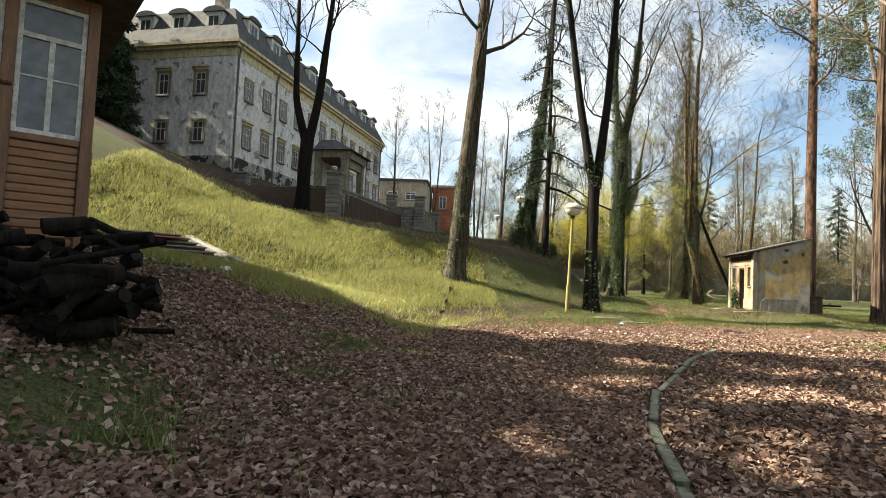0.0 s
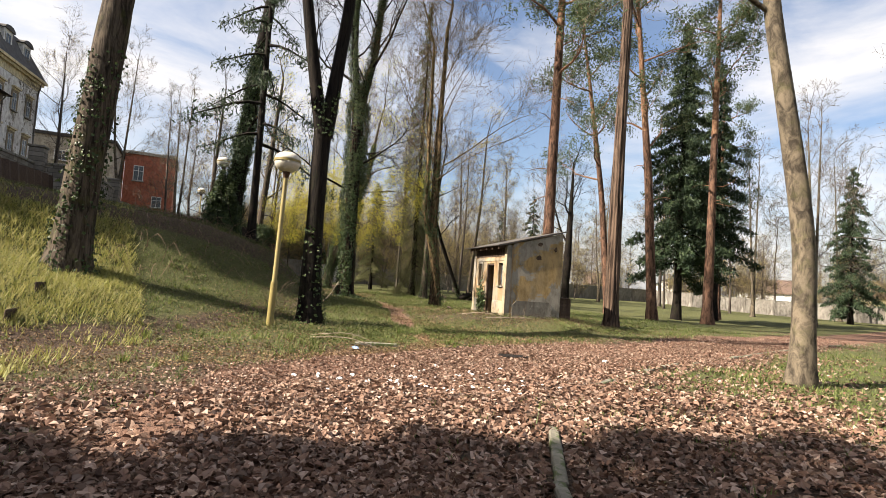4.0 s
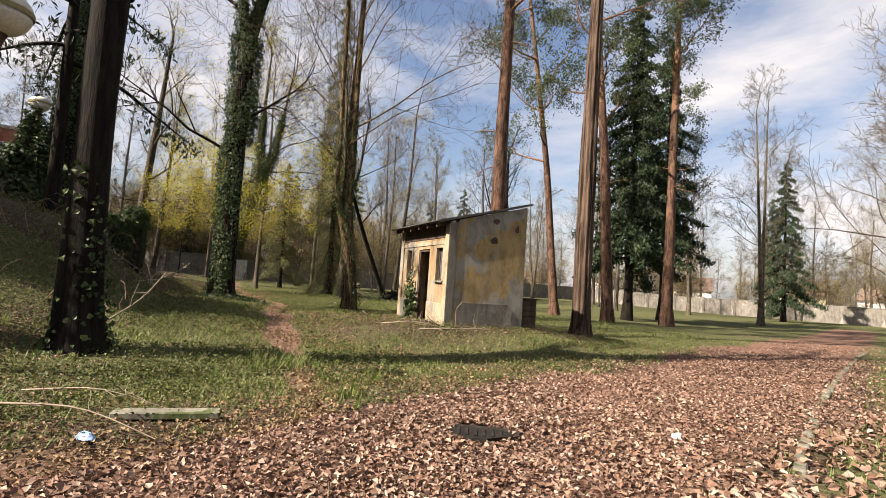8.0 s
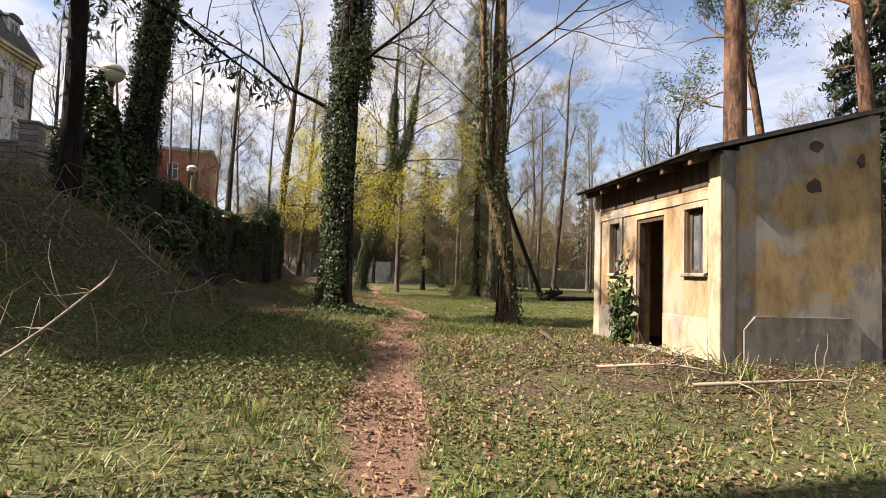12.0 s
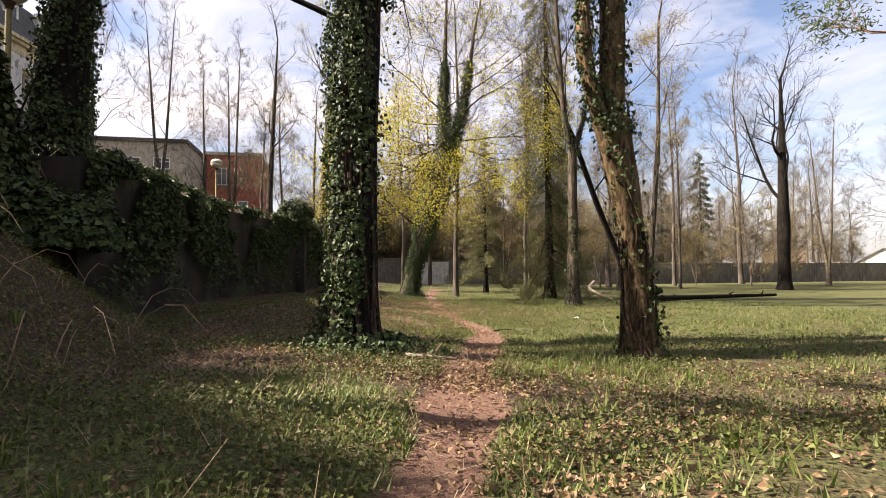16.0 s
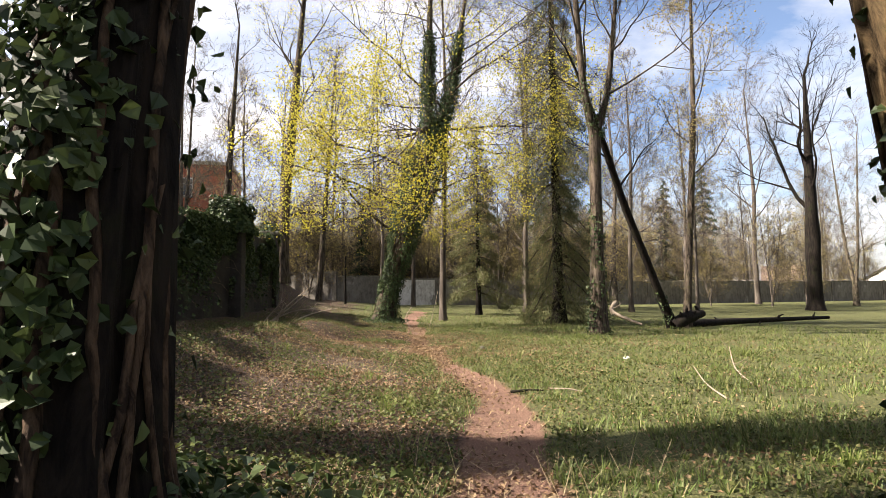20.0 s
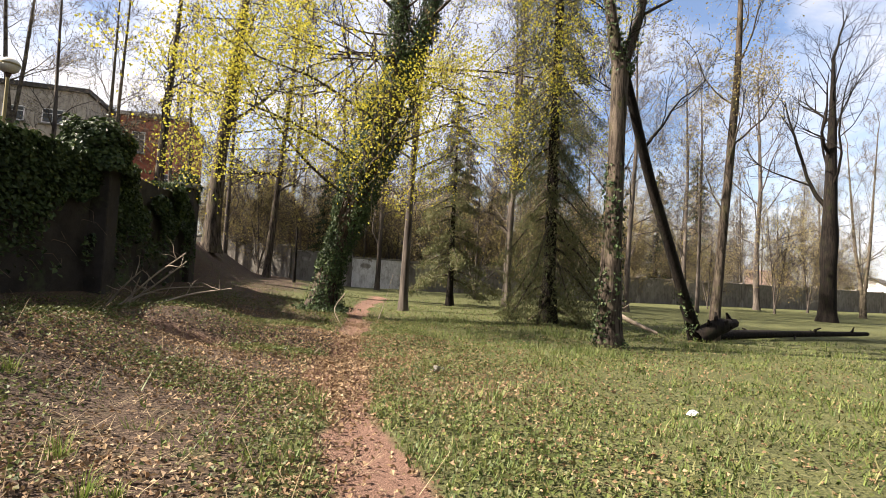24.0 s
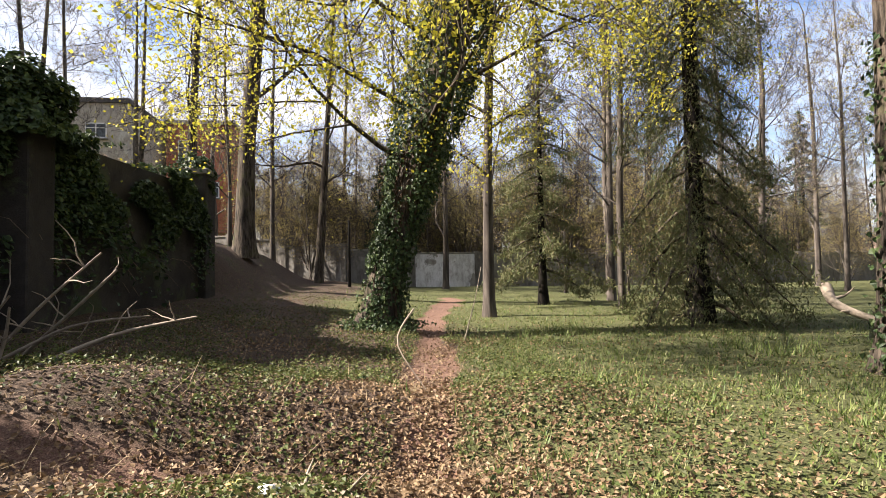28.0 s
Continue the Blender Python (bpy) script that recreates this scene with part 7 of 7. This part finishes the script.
def scatter_tufts():
    """Taller clumps of fresh grass, blades bending outwards, in loose drifts off the path."""
    x, y, rng = strewn(4200, 0.5, 8.5, 95)
    path = land("path", x, y)
    p = np.clip(-0.1 + 2.2 * patchy(x, y, 0.45, 61.0), 0, 1) * (1 - 0.75 * np.clip((y - 33) / 3, 0, 1)) * np.clip((y - 13) / 4, 0, 1) * (path < 0.3)
    keep = (rng.random(len(x)) < p) & off_things(x, y)
    x, y = x[keep], y[keep]
    big = 0.4 + 0.85 * rng.random(len(x)) ** 1.5
    count = (14 + 26 * big).astype(int)
    i = np.repeat(np.arange(len(x)), count)
    n = len(i)
    a = rng.random(n) * 6.283
    d = np.stack([np.cos(a), np.sin(a), np.zeros(n)], 1)
    s = np.stack([-d[:, 1], d[:, 0], d[:, 2]], 1) * (0.0022 + 0.0022 * rng.random(n))[:, None]
    tall = big[i] * (0.09 + 0.1 * rng.random(n))
    lean = 0.15 + 0.75 * rng.random(n)
    up = np.array([0, 0, 1.0])
    root = np.stack([x[i], y[i], land("z", x, y)[i] - 0.01], 1) + d * (0.07 * big[i] * rng.random(n) ** 0.7)[:, None]
    knee = root + d * (0.35 * tall * lean)[:, None] + up * (0.62 * tall)[:, None]
    tip = root + d * (1.1 * tall * lean)[:, None] + up * (tall * (1.05 - 0.45 * lean))[:, None]
    v = np.stack([root - s, root + s, knee + s * 0.8, knee - s * 0.8, tip], 1).reshape(-1, 3)
    k = np.arange(n)[:, None] * 5
    faces = np.concatenate([k + (0, 1, 2), k + (0, 2, 3), k + (3, 2, 4)])
    tagged(new("grass_tufts", mesh_of("grass_tufts", v, faces, GRASS_TUFT, flat=True)), "taller tufts of bright spring grass", "grass", kind="stuff")


def scatter_herbs():
    """Ground ivy and low herbs: dense on the bank and round the ivy-clad trees, thin on the lawn."""
    x, y, rng = strewn(820000, 0.4, 16.0, 92)
    left = (foot_left(y) - x) * 0.95
    path = land("path", x, y)
    p = 0.95 * np.clip((left + 2.0) / 2, 0, 1) * np.clip((y - 17) / 4, 0, 1) + 0.45 * np.clip((y - 15) / 4, 0, 1) * np.clip(land("lawn", x, y) * 1.6, 0.55 + 0.35 * (y > 28.5), 1)
    for cx, cy, r in ((12.36, 29.95, 1.9), (18.2, 47.6, 1.8), (15.4, 42.3, 0.9), (17.0, 42.5, 0.8), (18.9, 42.2, 0.8), (16.2, 39.9, 0.8), (17.0, 43.9, 0.8), (16.75, 29.3, 1.0), (18.3, 40.5, 0.8), (7.2, 19.6, 1.6), (6.3, 18.3, 1.8)):
        p = np.maximum(p, 1.0 * np.exp(-((x - cx) ** 2 + (y - cy) ** 2) / (r * r)))
    p = p + 0.5 * np.clip((y - 29) / 2, 0, 1) * np.clip((5.5 + left) / 1.5, 0, 1)
    bank = np.clip((left + 0.5) / 1.5, 0, 1) * np.clip((y - 20.5) / 2, 0, 1) * np.clip((33 - y) / 2, 0, 1)
    p = np.maximum(p * np.clip(0.6 + 1.6 * patchy(x, y, 0.7, 14.0), 0.0, 1.3), 0.8 * bank) * (path < 0.4)
    keep = (rng.random(len(x)) < p) & off_things(x, y)
    x, y = x[keep], y[keep]
    me = leaf_quads("ground_ivy", np.stack([x, y, land("z", x, y) + 0.03 + 0.08 * rng.random(len(x))], 1), IVY_GROUND, 0.03, rng, slopes(x, y), 0.45, 1.1)
    tagged(new("ground_ivy", me), "ground ivy and low green herbs", "ground ivy", kind="stuff")


def scatter_straw():
    x, y, rng = strewn(80000, 0.3, 13.0, 93)
    left = (foot_left(y) - x) * 0.95
    p = 0.6 * np.clip((left + 3.5 + 3 * (y > 28)) / 3, 0, 1) * np.clip((y - 16) / 4, 0, 1) + 0.9 * np.exp(-((x - 13.9) ** 2 + (y - 20.6) ** 2) / 2.5) + 0.05
    keep = (rng.random(len(x)) < p) & off_things(x, y)
    x, y = x[keep], y[keep]
    n, z = len(x), land("z", x, y) + 0.02
    a, up = rng.random(n) * 6.283, rng.random(n) ** 3 * 0.9
    ln = 0.08 + 0.26 * rng.random(n) ** 2
    d = np.stack([np.cos(a), np.sin(a), up], 1) * ln[:, None]
    s = np.stack([-np.sin(a), np.cos(a), np.zeros(n)], 1) * 0.0028
    root = np.stack([x, y, z], 1)
    v = np.stack([root - s, root + s, root + d + s * 0.4, root + d - s * 0.4], 1).reshape(-1, 3)
    tagged(new("dry_stalks", mesh_of("dry_stalks", v, np.arange(len(v)).reshape(-1, 4), STRAW, flat=True)), "dry bleached stalks and twigs", "stalks", kind="stuff")


def slope_grass():
    """Longer yellowish grass on the sunny slope and litter over the start."""
    rng = np.random.default_rng(95)
    n = 90000
    x, y = rng.uniform(-11, 3.5, n), rng.uniform(10.5, 27, n)
    keep = (rng.random(n) < np.clip(land("lawn", x, y) * 1.3 - 0.1, 0, 1)) & (x < foot_left(y) + 1.0)
    x, y = x[keep], y[keep]
    n, z = len(x), land("z", x, y)
    verts = []
    for k in range(3):
        a, tall = rng.random(n) * 6.283, 0.08 + 0.13 * rng.random(n)
        d = np.stack([np.cos(a), np.sin(a), np.zeros(n)], 1)
        s = np.stack([-np.sin(a), np.cos(a), np.zeros(n)], 1) * 0.011
        root = np.stack([x, y, z - 0.01], 1) + rng.normal(size=(n, 3)) * (0.06, 0.06, 0)
        verts.append(np.stack([root - s, root + s, root + d * (tall * 0.7)[:, None] + np.array([0, 0, 1]) * tall[:, None]], 1))
    v = np.concatenate(verts).reshape(-1, 3)
    tagged(new("slope_grass", mesh_of("slope_grass", v, np.arange(len(v)).reshape(-1, 3), GRASS_DRY, flat=True)), "yellowish spring grass on the sunny slope", "grass", kind="stuff")


def bramble():
    """Arching dry stems along the top of the bank wall and over the bank."""
    rng = np.random.default_rng(97)
    t = Tubes()
    for k in range(620):
        if k < 380:
            f = rng.random()
            y = 31 + 21 * f
            x = float(np.interp(y, (31, 32, 40, 46.3, 52.8), (7.9, 8.3, 9.9, 12.7, 14.3))) - rng.random() ** 1.5 * 3.0
        else:
            y = rng.uniform(21.5, 31)
            x = float(foot_left(np.array([y]))[0]) - rng.uniform(0.2, 6.0)
        a = rng.uniform(-1.2, 1.2) if k < 380 else rng.uniform(0, 6.28)
        ln = rng.uniform(0.4, 1.3)
        base = np.array([x, y, surface(x, y) - 0.03])
        d = np.array([math.cos(a), math.sin(a), 0.0])
        pts = [base + d * ln * 0.75 * u + np.array([0, 0, ln * (1.5 * u - 1.35 * u * u)]) + rng.normal(size=3) * 0.025 for u in (0, 0.25, 0.5, 0.75, 1.0)]
        t.add(pts, np.linspace(0.007, 0.003, 5), 3)
    tagged(new("bramble", t.mesh("bramble", STEM_DRY)), "dry arching bramble stems on the bank and its wall", "bramble", kind="stuff")


def brushwood():
    """Thin dead twigs and broken branches heaped before the shed and along its side."""
    rng = np.random.default_rng(99)
    t = Tubes()
    for k in range(300):
        if k < 110:
            x, y = 13.9 + rng.normal() * 0.5, 20.9 + rng.normal() * 0.6
        else:
            u = rng.random()
            x, y = 14.4 + 4.2 * u + rng.normal() * 0.3, 20.75 - 1.0 * u + rng.normal() * 0.38
        a, ln = rng.random() * 6.283, 0.18 + 0.5 * rng.random() ** 2
        q, _ = bent((x, y, surface(x, y) + 0.01 + 0.1 * rng.random()), (math.cos(a), math.sin(a), 0.16 * rng.normal() + 0.05), ln, 4, rng, 0.16)
        r = 0.003 + 0.005 * rng.random() ** 2
        t.add(q, np.linspace(r, r * 0.4, 5), 4)
    tagged(new("brushwood", t.mesh("brushwood", VINE)), "dry brown twigs heaped on bare soil before the shed", "twigs", kind="stuff")


brushwood()
scatter_leaves()
scatter_grass()
scatter_tufts()
slope_grass()
bramble()
scatter_herbs()
scatter_straw()
